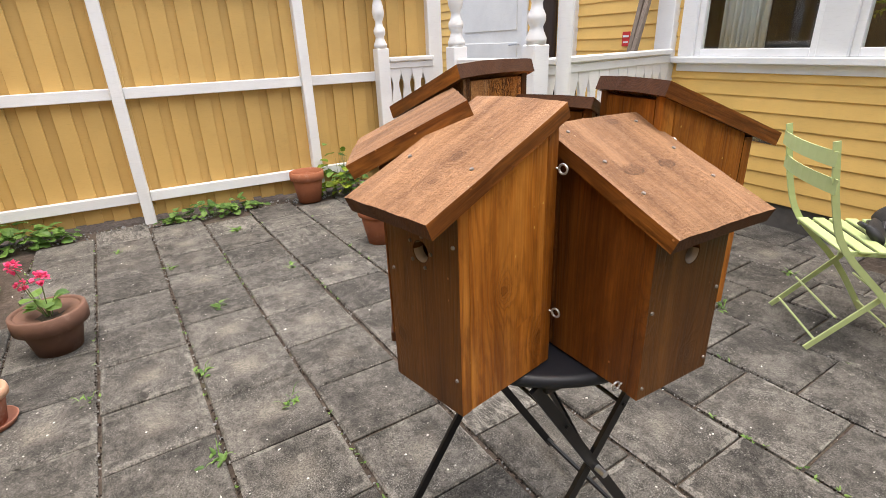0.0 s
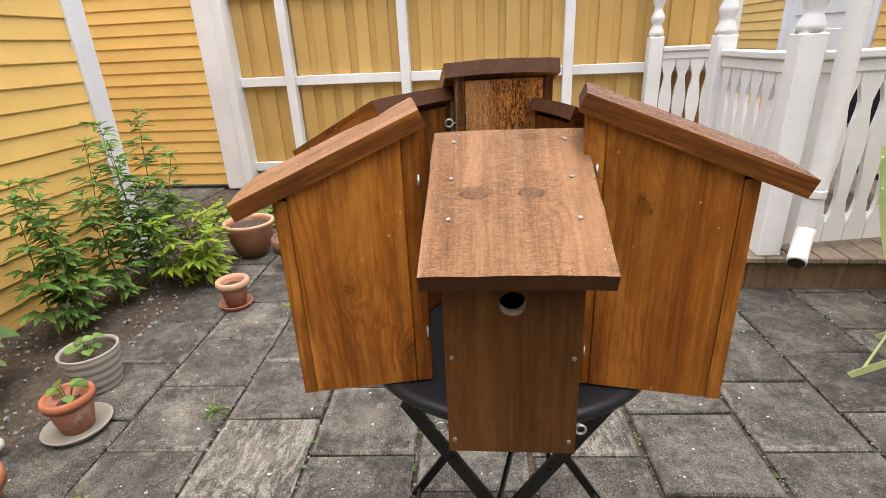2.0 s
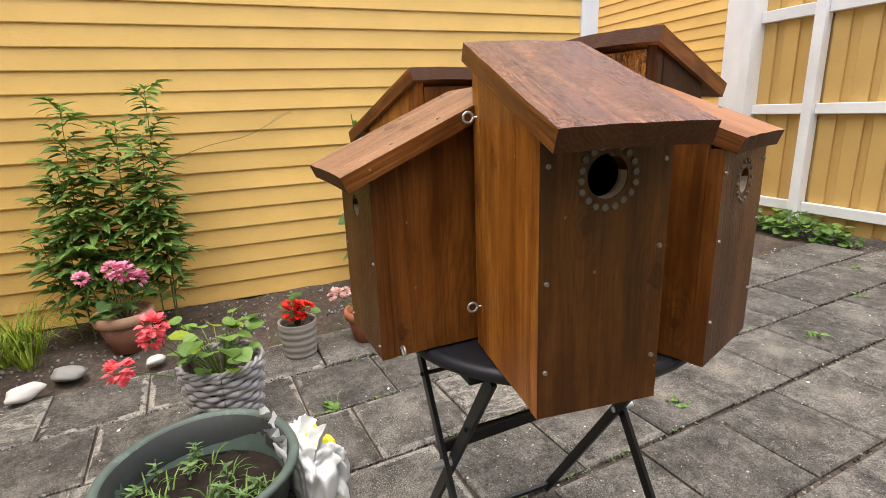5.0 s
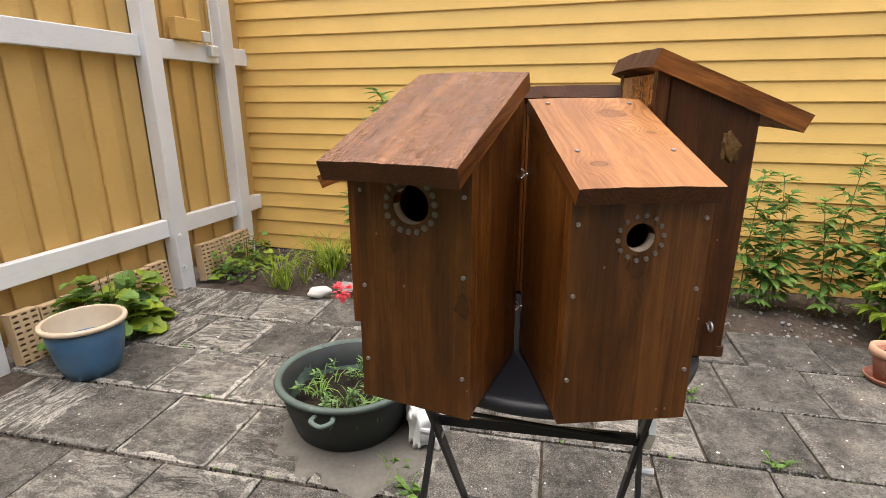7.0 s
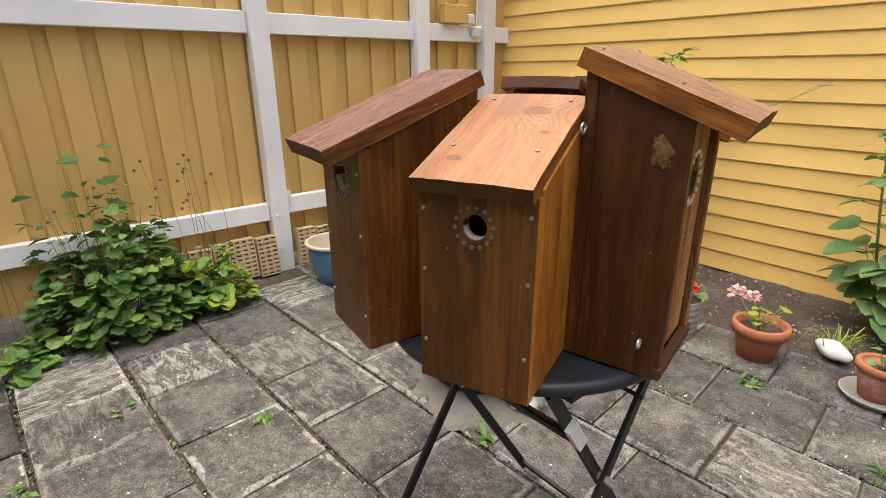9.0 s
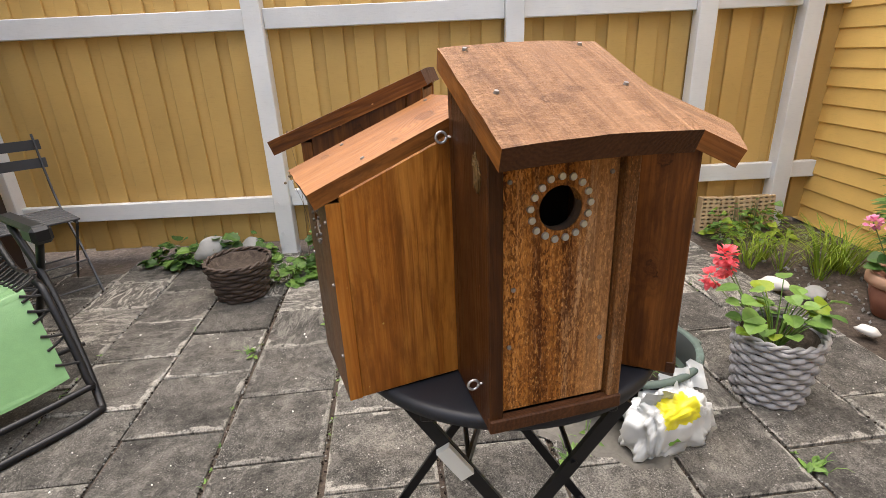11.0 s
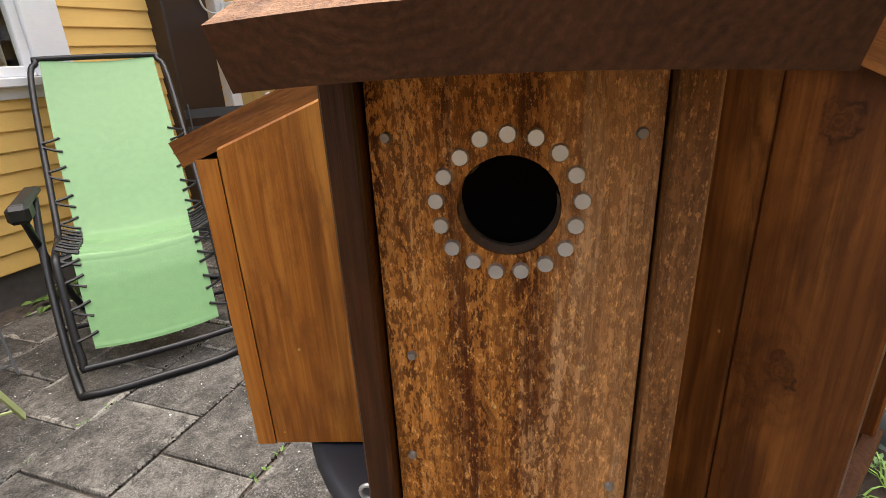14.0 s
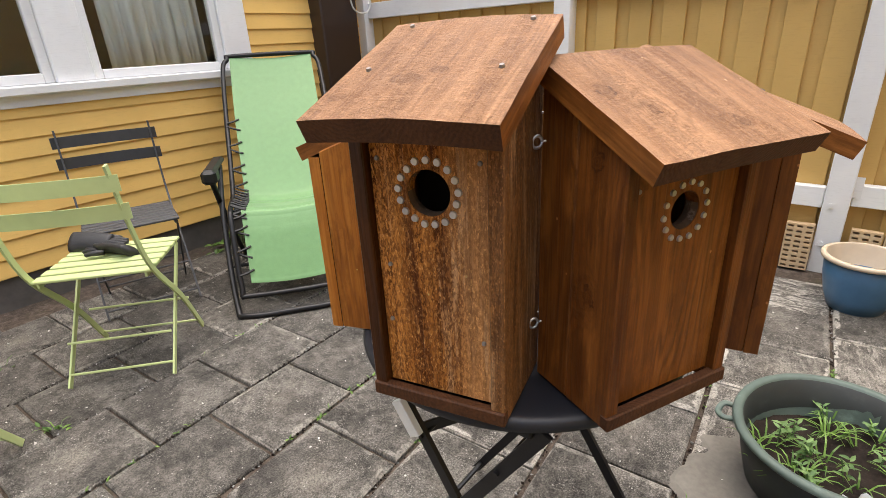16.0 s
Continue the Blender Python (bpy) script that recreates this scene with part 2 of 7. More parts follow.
def plain(name, col, rough=0.5, metal=0.0, spread=0.12, scale=30.0, relief=0.08, spec=0.5, dirt=0.0, dirt_col=(0.12, 0.10, 0.08)):
    """A painted, fired or cast surface with two scales of variation."""
    m = Mat(name)
    raw = m.coords((1, 1, 1))
    big, fine = m.noise(raw, scale * 0.12, 3.0), m.noise(raw, scale, 5.0)
    f = m.math("ADD", m.math("MULTIPLY", big, 0.6), m.math("MULTIPLY", fine, 0.4))
    c = m.ramp(f, [(0.3, tuple(x * (1 - spread) for x in col)), (0.7, tuple(min(1, x * (1 + spread)) for x in col))])
    if dirt:
        stain = m.mask(m.noise(raw, scale * 0.5, 6.0, 0.7), 0.55, 0.72)
        c = m.mix(m.math("MULTIPLY", stain, dirt), c, dirt_col)
    m.bump(fine, relief, 0.003)
    return m.done(m.tint(c, 0.94, 1.05), m.math("ADD", rough - 0.06, m.math("MULTIPLY", fine, 0.12)), metal, spec)


def paving():
    """Grey cast concrete slab: sanded grain, a rubbed pale middle on some, lichen and lime bloom along edges, pale specks."""
    m = Mat("paving_concrete")
    raw = m.coords((1, 1, 0.3))
    big, mid, fine = m.noise(raw, 6.0, 4.0, 0.6), m.noise(raw, 30.0, 5.0, 0.7), m.noise(raw, 210.0, 3.0, 0.75)
    f = m.math("ADD", m.math("MULTIPLY", big, 0.36), m.math("ADD", m.math("MULTIPLY", mid, 0.36), m.math("MULTIPLY", fine, 0.28)))
    col = m.ramp(f, [(0.39, (0.024, 0.022, 0.019)), (0.49, (0.088, 0.082, 0.072)), (0.60, (0.20, 0.186, 0.163))])
    gen = m.n("ShaderNodeSeparateXYZ", Vector=m.tc.outputs["Generated"])
    ex = m.math("ABSOLUTE", m.math("SUBTRACT", gen.outputs[0], 0.5))
    ey = m.math("ABSOLUTE", m.math("SUBTRACT", gen.outputs[1], 0.5))
    edge = m.math("MAXIMUM", ex, ey)
    oi = m.n("ShaderNodeObjectInfo")
    info = oi.outputs["Random"]
    place = m.n("ShaderNodeSeparateXYZ", Vector=oi.outputs["Location"])
    south = m.math("SUBTRACT", 1.0, m.mask(place.outputs[1], -1.4, 0.6))
    north = m.mask(place.outputs[1], -0.6, 1.0)
    third = m.math("FRACT", m.math("MULTIPLY", info, 3.7))
    other = m.math("FRACT", m.math("MULTIPLY", info, 7.31))
    # sanded grain, patchy
    salt = m.mask(m.noise(raw, 260.0, 2.0, 0.7), 0.53, 0.66)
    where = m.mask(m.noise(raw, 9.0, 5.0, 0.75), 0.42, 0.60)
    col = m.mix(m.math("MULTIPLY", m.math("MULTIPLY", salt, m.math("ADD", 0.12, m.math("MULTIPLY", where, 0.85))), 0.85), col, (0.36, 0.345, 0.315))
    # pale rubbed middles
    middle = m.math("SUBTRACT", 1.0, m.mask(m.math("ADD", edge, m.math("MULTIPLY", m.math("ADD", mid, big), 0.26)), 0.26, 0.52))
    rub = m.math("MULTIPLY", m.math("MULTIPLY", middle, m.mask(info, 0.25, 0.8)), m.math("ADD", 0.22, m.math("MULTIPLY", north, 0.42)))
    rub = m.math("MULTIPLY", rub, m.math("ADD", 0.55, m.math("MULTIPLY", m.mask(m.noise(raw, 120.0, 3.0, 0.7), 0.40, 0.62), 0.6)))
    col = m.mix(m.math("MULTIPLY", rub, 0.85), col, (0.35, 0.315, 0.26))
    # lime along the edges, of a hand's breadth here and there
    side = m.math("MULTIPLY", m.mask(m.noise(raw, 7.0, 2.0), 0.46, 0.60), 0.05)
    lime = m.mask(m.math("ADD", m.math("ADD", edge, side), m.math("MULTIPLY", mid, 0.05)), 0.502, 0.522)
    lime = m.math("MULTIPLY", m.math("MULTIPLY", lime, m.mask(mid, 0.34, 0.52)), m.math("MULTIPLY", m.mask(other, 0.1, 0.6), m.math("ADD", 0.22, m.math("MULTIPLY", south, 0.78))))
    col = m.mix(m.math("MULTIPLY", lime, 0.9), col, (0.50, 0.475, 0.42))
    # scaly lichen over whole slabs towards the south fence
    scale = m.noise(m.coords((1, 0.30, 1)), 26.0, 6.0, 0.8, 1.2)
    far = m.math("SUBTRACT", 1.0, m.mask(place.outputs[1], -1.75, -0.95))
    film = m.math("MULTIPLY", m.mask(scale, 0.47, 0.58), m.math("MAXIMUM", m.math("MULTIPLY", far, m.mask(third, 0.15, 0.5)), m.math("MULTIPLY", m.mask(third, 0.78, 0.95), 0.5)))
    col = m.mix(m.math("MULTIPLY", film, 0.85), col, (0.50, 0.475, 0.42))
    # round grey lichen spots
    spot = m.n("ShaderNodeTexVoronoi", Vector=m.coords((1, 1, 0)), Scale=13.0)
    disc = m.math("SUBTRACT", 1.0, m.mask(m.math("ADD", spot.outputs["Distance"], m.math("MULTIPLY", mid, 0.25)), 0.28, 0.36))
    sp = m.n("ShaderNodeSeparateXYZ", Vector=spot.outputs["Color"]).outputs[0]
    col = m.mix(m.math("MULTIPLY", m.math("MULTIPLY", disc, m.mask(sp, 0.72, 0.78)), 0.45), col, (0.27, 0.25, 0.22))
    damp = m.mask(m.noise(raw, 4.0, 3.0), 0.55, 0.68)
    col = m.mix(m.math("MULTIPLY", damp, 0.45), col, (0.046, 0.042, 0.038))
    # chips and droppings
    speck = m.n("ShaderNodeTexVoronoi", Vector=m.coords((1, 1, 0)), Scale=30.0)
    chosen = m.n("ShaderNodeSeparateXYZ", Vector=speck.outputs["Color"]).outputs[0]
    dots = m.math("SUBTRACT", 1.0, m.mask(m.math("ADD", speck.outputs["Distance"], m.math("MULTIPLY", fine, 0.10)), 0.14, 0.20))
    col = m.mix(m.math("MULTIPLY", dots, m.mask(chosen, 0.915, 0.925)), col, (0.66, 0.64, 0.59))
    grit = m.n("ShaderNodeTexVoronoi", Vector=m.coords((1, 1, 0)), Scale=85.0)
    gdots = m.math("SUBTRACT", 1.0, m.mask(grit.outputs["Distance"], 0.16, 0.28))
    grare = m.mask(m.n("ShaderNodeSeparateXYZ", Vector=grit.outputs["Color"]).outputs[1], 0.90, 0.92)
    col = m.mix(m.math("MULTIPLY", m.math("MULTIPLY", gdots, grare), 0.75), col, (0.46, 0.44, 0.40))
    sand = m.math("ADD", 0.48, m.math("MULTIPLY", m.mask(m.noise(raw, 165.0, 2.0, 0.8), 0.34, 0.66), 0.78))
    col = m.mix(1.0, col, m.ramp(sand, [(0.0, (0, 0, 0)), (1.0, (1, 1, 1))]), "MULTIPLY")
    m.bump(m.math("ADD", m.math("MULTIPLY", fine, 0.9), m.math("MULTIPLY", mid, 0.7)), 0.65, 0.006)
    return m.done(m.tint(col, 0.72, 1.04), 0.88, 0.0, 0.3)


def earth():
    m = Mat("dark_soil")
    raw = m.coords((1, 1, 1), False)
    a, b, c = m.noise(raw, 3.0, 4.0), m.noise(raw, 40.0, 6.0, 0.7), m.noise(raw, 200.0, 3.0, 0.7)
    f = m.math("ADD", m.math("MULTIPLY", a, 0.3), m.math("ADD", m.math("MULTIPLY", b, 0.45), m.math("MULTIPLY", c, 0.25)))
    col = m.ramp(f, [(0.36, (0.030, 0.023, 0.018)), (0.52, (0.085, 0.066, 0.052)), (0.66, (0.19, 0.155, 0.125))])
    moss = m.mask(m.noise(raw, 7.0, 4.0, 0.7), 0.56, 0.7)
    col = m.mix(m.math("MULTIPLY", moss, 0.35), col, (0.055, 0.075, 0.022))
    m.bump(m.math("ADD", b, c), 0.6, 0.012)
    return m.done(col, 0.95, 0.0, 0.2)


def leaf(name, dark, light, gloss=0.5):
    m = Mat(name)
    raw = m.coords((1, 1, 1), False)
    isl = m.n("ShaderNodeNewGeometry").outputs["Random Per Island"]
    f = m.math("ADD", m.math("MULTIPLY", m.noise(raw, 60.0, 3.0), 0.45), m.math("MULTIPLY", isl, 0.55))
    col = m.ramp(f, [(0.2, dark), (0.8, light)])
    m.bump(m.noise(raw, 160.0, 2.0), 0.25, 0.002)
    m.b.inputs["Transmission Weight"].default_value = 0.0
    m.b.inputs["Subsurface Weight"].default_value = 0.0
    tr = m.n("ShaderNodeBsdfTranslucent", Color=col)
    mixs = m.nt.nodes.new("ShaderNodeMixShader")
    mixs.inputs[0].default_value = 0.3
    out = m.nt.nodes["Material Output"]
    m.done(col, gloss, 0.0, 0.4)
    m.nt.links.new(m.b.outputs[0], mixs.inputs[1])
    m.nt.links.new(tr.outputs[0], mixs.inputs[2])
    m.nt.links.new(mixs.outputs[0], out.inputs["Surface"])
    return m.m


def paint(name, col, rough=0.5, grain=True, wear=0.0, under=(0.30, 0.24, 0.17), lo=0.93, hi=1.05, dirt=0.25):
    """Oil paint on sawn boards: brush grain along local z (or the long axis), faint dirt, flakes where worn."""
    m = Mat(name)
    raw = m.coords((1, 1, 1))
    big, fine = m.noise(raw, 2.2, 4.0), m.noise(raw, 90.0, 3.0)
    c = m.ramp(big, [(0.3, tuple(x * 0.90 for x in col)), (0.7, tuple(min(1, x * 1.06) for x in col))])
    c = m.mix(m.math("MULTIPLY", m.mask(m.noise(raw, 11.0, 6.0, 0.75), 0.55, 0.75), dirt), c, tuple(x * 0.62 for x in col))
    if wear:
        c = m.mix(m.math("MULTIPLY", m.mask(m.noise(raw, 16.0, 6.0, 0.8), 0.62, 0.68), wear), c, under)
    saw = m.noise(m.coords((0.12, 0.12, 1)), 160.0, 3.0, 0.6)
    c = m.mix(m.math("MULTIPLY", m.mask(saw, 0.52, 0.72), 0.14), c, tuple(x * 0.6 for x in col))
    m.bump(m.math("ADD", fine, saw), 0.28, 0.002)
    return m.done(m.tint(c, lo, hi), rough, 0.0, 0.3)


PAVING, SOIL = paving(), earth()
YELLOW = paint("yellow_house_paint", (0.80, 0.515, 0.155), 0.55, lo=0.95, hi=1.04, dirt=0.12)
OCHRE = paint("ochre_fence_paint", (0.60, 0.385, 0.125), 0.6, wear=0.10, lo=0.92, hi=1.05, dirt=0.25)
WHITE = paint("white_gloss_paint", (0.80, 0.80, 0.79), 0.4, dirt=0.14, wear=0.06, under=(0.42, 0.36, 0.28))
STONEBASE = plain("grey_plinth", (0.11, 0.10, 0.09), 0.9, spread=0.3, relief=0.4)
DECK = wood("grey_brown_decking", (0.13, 0.10, 0.075), (0.22, 0.175, 0.135), (0.32, 0.26, 0.20), 0.75, 0.25, relief=0.2, blotch=0.3)
RAWWOOD = wood("brown_deck_fascia", (0.12, 0.075, 0.04), (0.21, 0.135, 0.075), (0.30, 0.20, 0.12), 0.7, 0.5)
# nest box pine in several tones; _D and _DD are the darker ones
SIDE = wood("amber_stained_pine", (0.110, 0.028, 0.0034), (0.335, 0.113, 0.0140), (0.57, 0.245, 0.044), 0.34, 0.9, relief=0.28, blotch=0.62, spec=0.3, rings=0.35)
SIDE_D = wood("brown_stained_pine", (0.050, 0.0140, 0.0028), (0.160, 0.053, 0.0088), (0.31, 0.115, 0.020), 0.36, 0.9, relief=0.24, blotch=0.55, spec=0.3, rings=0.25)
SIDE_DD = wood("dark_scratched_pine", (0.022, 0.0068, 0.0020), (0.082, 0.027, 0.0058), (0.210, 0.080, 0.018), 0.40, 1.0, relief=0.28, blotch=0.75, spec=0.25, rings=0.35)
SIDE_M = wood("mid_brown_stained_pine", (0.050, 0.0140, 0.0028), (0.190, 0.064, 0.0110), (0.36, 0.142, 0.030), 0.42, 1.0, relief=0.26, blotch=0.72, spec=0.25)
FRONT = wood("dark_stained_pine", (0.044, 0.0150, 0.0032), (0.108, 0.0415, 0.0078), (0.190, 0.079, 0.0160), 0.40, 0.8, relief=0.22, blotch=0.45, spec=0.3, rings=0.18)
FRONT_D = wood("darker_stained_pine", (0.028, 0.0088, 0.0020), (0.080, 0.0285, 0.0054), (0.165, 0.064, 0.0125), 0.38, 0.9, relief=0.22, blotch=0.55, spec=0.3, rings=0.22)
RED_STAIN = ((0.118, 0.053, 0.0220), (0.285, 0.146, 0.067), (0.43, 0.245, 0.130))
ROOF = wood("rough_sawn_red_stain", *RED_STAIN, 0.66, 0.9, saw=1.5, relief=0.7, blotch=0.35, spec=0.3, rings=0.30)
ROOF_KNOTTY = wood("knotty_rough_red_stain", *RED_STAIN, 0.66, 1.0, saw=1.4, relief=0.7, blotch=0.35, spec=0.3, rings=0.35, knots=((-0.046, 0.142, 0.011), (0.024, 0.144, 0.009), (0.03, 0.02, 0.007)))
ROOF_EYES = wood("pale_rough_red_stain", *RED_STAIN, 0.66, 0.6, saw=1.3, relief=0.7, blotch=0.25, spec=0.3, rings=0.30, lo=0.98, hi=1.06, knots=((-0.020, 0.158, 0.010), (0.012, 0.140, 0.006), (-0.085, 0.195, 0.007)))
ROOF_WET = wood("wet_rough_red_stain", (0.072, 0.021, 0.0060), (0.205, 0.076, 0.022), (0.37, 0.155, 0.054), 0.26, 0.8, saw=0.8, relief=0.7, blotch=0.5, spec=0.6)
ROOF_L = wood("light_amber_planed_roof", (0.15, 0.054, 0.014), (0.33, 0.140, 0.044), (0.48, 0.225, 0.082), 0.46, 1.0, relief=0.2, blotch=0.25, spec=0.3, rings=0.4, knots=((0.022, 0.058, 0.012), (-0.045, 0.205, 0.006), (0.055, 0.12, 0.004)))
ROOF_E = end_grain("roof_end_grain", (0.034, 0.0118, 0.0040), (0.078, 0.030, 0.0102), (0.16, 0.070, 0.026))
WORN = wood("weathered_brown_board", (0.070, 0.0165, 0.0026), (0.440, 0.172, 0.0330), (0.64, 0.310, 0.100), 0.55, 0.5, relief=0.6, blotch=0.05, spec=0.15, pits=0.92, rings=0.14, lo=1.08, hi=1.10)
WORN_S = wood("weathered_edge_board", (0.042, 0.0145, 0.0036), (0.180, 0.074, 0.0200), (0.36, 0.175, 0.062), 0.55, 0.3, relief=0.5, blotch=0.4, spec=0.2, pits=0.45)
RESIN = plain("crusted_amber_resin", (0.105, 0.056, 0.012), 0.7, 0.0, 0.5, 160.0, 0.9, 0.3, 0.6, (0.06, 0.030, 0.010))
# box interiors and pipe mouth: the hollow's shade put into a dark colour
INSIDE = plain("shaded_inside", (0.03, 0.02, 0.013), 0.9)
PALEINSIDE = plain("pale_raw_wood", (0.36, 0.29, 0.22), 0.8)
DARKRIM = plain("stained_hole_edge", (0.10, 0.062, 0.036), 0.8, spread=0.4, scale=120.0, dirt=0.5, dirt_col=(0.36, 0.31, 0.26))
ZINC = plain("galvanised_steel", (0.55, 0.56, 0.57), 0.38, 0.85, 0.2, 60.0)
STEELDULL = plain("dull_screw_steel", (0.26, 0.235, 0.21), 0.5, 0.6, 0.2, 60.0)
SOIL_DARK = plain("black_damp_compost", (0.017, 0.012, 0.009), 0.95, 0.0, 0.6, 90.0, 0.9, 0.2, 0.35, (0.050, 0.037, 0.028))
BLACK = plain("black_powder_coat", (0.009, 0.009, 0.010), 0.42, 0.0, 0.2, 60.0, 0.08, 0.35)
TABLETOP = plain("black_table_lacquer", (0.013, 0.0145, 0.019), 0.45, 0.0, 0.15, 25.0, 0.03, 0.35)
CHARCOAL = plain("charcoal_chair_paint", (0.045, 0.047, 0.052), 0.5, 0.0, 0.2, 40.0)
LIME = plain("lime_green_enamel", (0.46, 0.54, 0.24), 0.4, 0.0, 0.08, 30.0, 0.03)
FABRIC = plain("mint_green_mesh_fabric", (0.138, 0.275, 0.110), 0.50, 0.0, 0.08, 260.0, 0.2, 0.4)
fabric_bsdf = FABRIC.node_tree.nodes["Principled BSDF"]
fabric_bsdf.inputs["Sheen Weight"].default_value, fabric_bsdf.inputs["Sheen Roughness"].default_value = 0.35, 0.4
CORD = plain("black_elastic_cord", (0.012, 0.012, 0.012), 0.6)
TERRA = plain("terracotta", (0.32, 0.115, 0.055), 0.8, 0.0, 0.15, 30.0, 0.15, 0.3, 0.3, (0.42, 0.30, 0.23))
TERRA_W = plain("limed_terracotta", (0.34, 0.15, 0.10), 0.85, 0.0, 0.25, 26.0, 0.2, 0.3, 0.7, (0.48, 0.40, 0.35))
BROWNPOT = plain("brown_clay", (0.15, 0.080, 0.055), 0.75, 0.0, 0.2, 24.0, 0.15, 0.3, 0.4, (0.26, 0.18, 0.14))
URN = plain("glazed_brown_clay", (0.20, 0.085, 0.042), 0.45, 0.0, 0.2, 24.0, 0.1, 0.4, 0.35, (0.36, 0.24, 0.16))
RIMCLAY = plain("pale_clay_rim", (0.46, 0.27, 0.17), 0.7, 0.0, 0.12, 40.0)
GREYPOT = plain("grey_ribbed_ceramic", (0.30, 0.275, 0.24), 0.6, 0.0, 0.12, 30.0, 0.08, 0.4, 0.2, (0.20, 0.18, 0.15))
BLUEPOT = plain("blue_glaze", (0.055, 0.135, 0.24), 0.3, 0.0, 0.3, 18.0, 0.08)
CREAM = plain("cream_glaze", (0.55, 0.45, 0.33), 0.5, 0.0, 0.1, 30.0)
PURPLE = plain("purple_glaze", (0.16, 0.06, 0.13), 0.4, 0.0, 0.15, 30.0)
TUBMAT = plain("weathered_green_rubber", (0.075, 0.105, 0.090), 0.6, 0.0, 0.3, 20.0, 0.12, 0.4, 0.4, (0.20, 0.27, 0.235))
TUBDARK = plain("black_green_rubber", (0.020, 0.024, 0.023), 0.55, 0.0, 0.25, 18.0, 0.1, 0.4, 0.3, (0.06, 0.065, 0.06))
WICKER = plain("grey_wicker", (0.36, 0.35, 0.35), 0.75, 0.0, 0.3, 90.0, 0.3)
WICKER_D = plain("dark_wicker", (0.06, 0.042, 0.032), 0.7, 0.0, 0.4, 90.0, 0.3)
BAG = plain("white_plastic_film", (0.60, 0.62, 0.62), 0.32, 0.0, 0.05, 40.0, 0.15)
BAGYELLOW = plain("yellow_bag_print", (0.75, 0.68, 0.03), 0.35, 0.0, 0.08, 40.0)
BAGGREEN = plain("green_bag_print", (0.20, 0.45, 0.06), 0.35, 0.0, 0.08, 40.0)
BRICKMAT = plain("pale_yellow_brick", (0.50, 0.36, 0.21), 0.9, 0.0, 0.15, 40.0, 0.35, 0.2, 0.3, (0.36, 0.27, 0.17))
STONE = plain("smooth_grey_stone", (0.25, 0.25, 0.24), 0.7, 0.0, 0.25, 25.0, 0.2)
PALESTONE = plain("white_quartz_stone", (0.62, 0.60, 0.56), 0.7, 0.0, 0.15, 25.0, 0.3)
RUBBER = plain("black_glove_rubber", (0.018, 0.018, 0.02), 0.55, 0.0, 0.3, 80.0, 0.4)
BROWN = plain("dark_brown_paint", (0.030, 0.017, 0.013), 0.4, 0.0, 0.15, 20.0)
PLASTIC = plain("pale_grey_plastic", (0.62, 0.62, 0.58), 0.45, 0.0, 0.06, 40.0)
RED = plain("red_label", (0.55, 0.03, 0.03), 0.5, 0.0, 0.05, 40.0)
DOORPAINT = paint("off_white_door_paint", (0.80, 0.80, 0.77), 0.4, dirt=0.1)
CURTAIN = plain("white_curtain_cloth", (0.62, 0.62, 0.60), 0.9, 0.0, 0.08, 30.0, 0.2)
ROOM = plain("dim_room_wall", (0.16, 0.15, 0.13), 0.9)
LEAF_MID = leaf("fresh_green_leaf", (0.050, 0.118, 0.020), (0.20, 0.34, 0.070))
LEAF_PALE = leaf("pale_green_cut_leaf", (0.080, 0.160, 0.032), (0.22, 0.36, 0.078))
LEAF_DARK = leaf("dark_green_leaf", (0.027, 0.070, 0.015), (0.105, 0.205, 0.046))
LEAF_LIME = leaf("yellow_green_leaf", (0.13, 0.22, 0.018), (0.30, 0.38, 0.03))
LEAF_GREY = leaf("hollyhock_leaf", (0.075, 0.150, 0.045), (0.19, 0.31, 0.11))
STEM = plain("green_stem", (0.13, 0.17, 0.06), 0.6)
DRYSTEM = plain("dry_brown_stem", (0.16, 0.11, 0.06), 0.8)
PINK = leaf("hot_pink_petal", (0.72, 0.05, 0.17), (0.86, 0.13, 0.30))
CORAL = leaf("coral_pink_petal", (0.80, 0.10, 0.13), (0.90, 0.22, 0.25))
MAUVE = leaf("mauve_pink_petal", (0.80, 0.24, 0.42), (0.90, 0.44, 0.58))
SCARLET = leaf("scarlet_petal", (0.62, 0.012, 0.006), (0.85, 0.03, 0.012))
PALEPINK = leaf("pale_pink_petal", (0.75, 0.45, 0.42), (0.85, 0.62, 0.58))


def glazing():
    m = Mat("window_glass")
    m.b.inputs["Transmission Weight"].default_value = 1.0
    m.b.inputs["IOR"].default_value = 1.45
    return m.done((0.9, 0.95, 0.93), 0.0)


GLASS = glazing()
PATCH = plain("pale_cement_patch", (0.145, 0.135, 0.118), 0.9, 0.0, 0.28, 60.0, 0.35, 0.3, 0.5, (0.15, 0.135, 0.115))


# ---- building tools ----
def thing(name, m, label, category, group="", kind=""):
    ob = new(name)
    ob.empty_display_size = 0.1
    ob.matrix_world = m if isinstance(m, Matrix) else Matrix.Translation(m)
    return tagged(ob, label, category, group, kind)


def part(name, bm, material, parent, label="", m=None, smooth=False, kind=""):
    me = bpy.data.meshes.new(name)
    bmesh.ops.recalc_face_normals(bm, faces=bm.faces)
    bm.to_mesh(me)
    bm.free()
    return piece(name, me, material, parent, label, m, smooth, kind)


def piece(name, me, material, parent, label="", m=None, smooth=False, kind=""):
    if not me.materials:
        me.materials.append(material)
    if smooth:
        me.polygons.foreach_set("use_smooth", [True] * len(me.polygons))
    ob = new(name, me)
    ob.parent = parent
    if m is not None:
        ob.matrix_local = m
    return tagged(ob, label, "", "", kind)


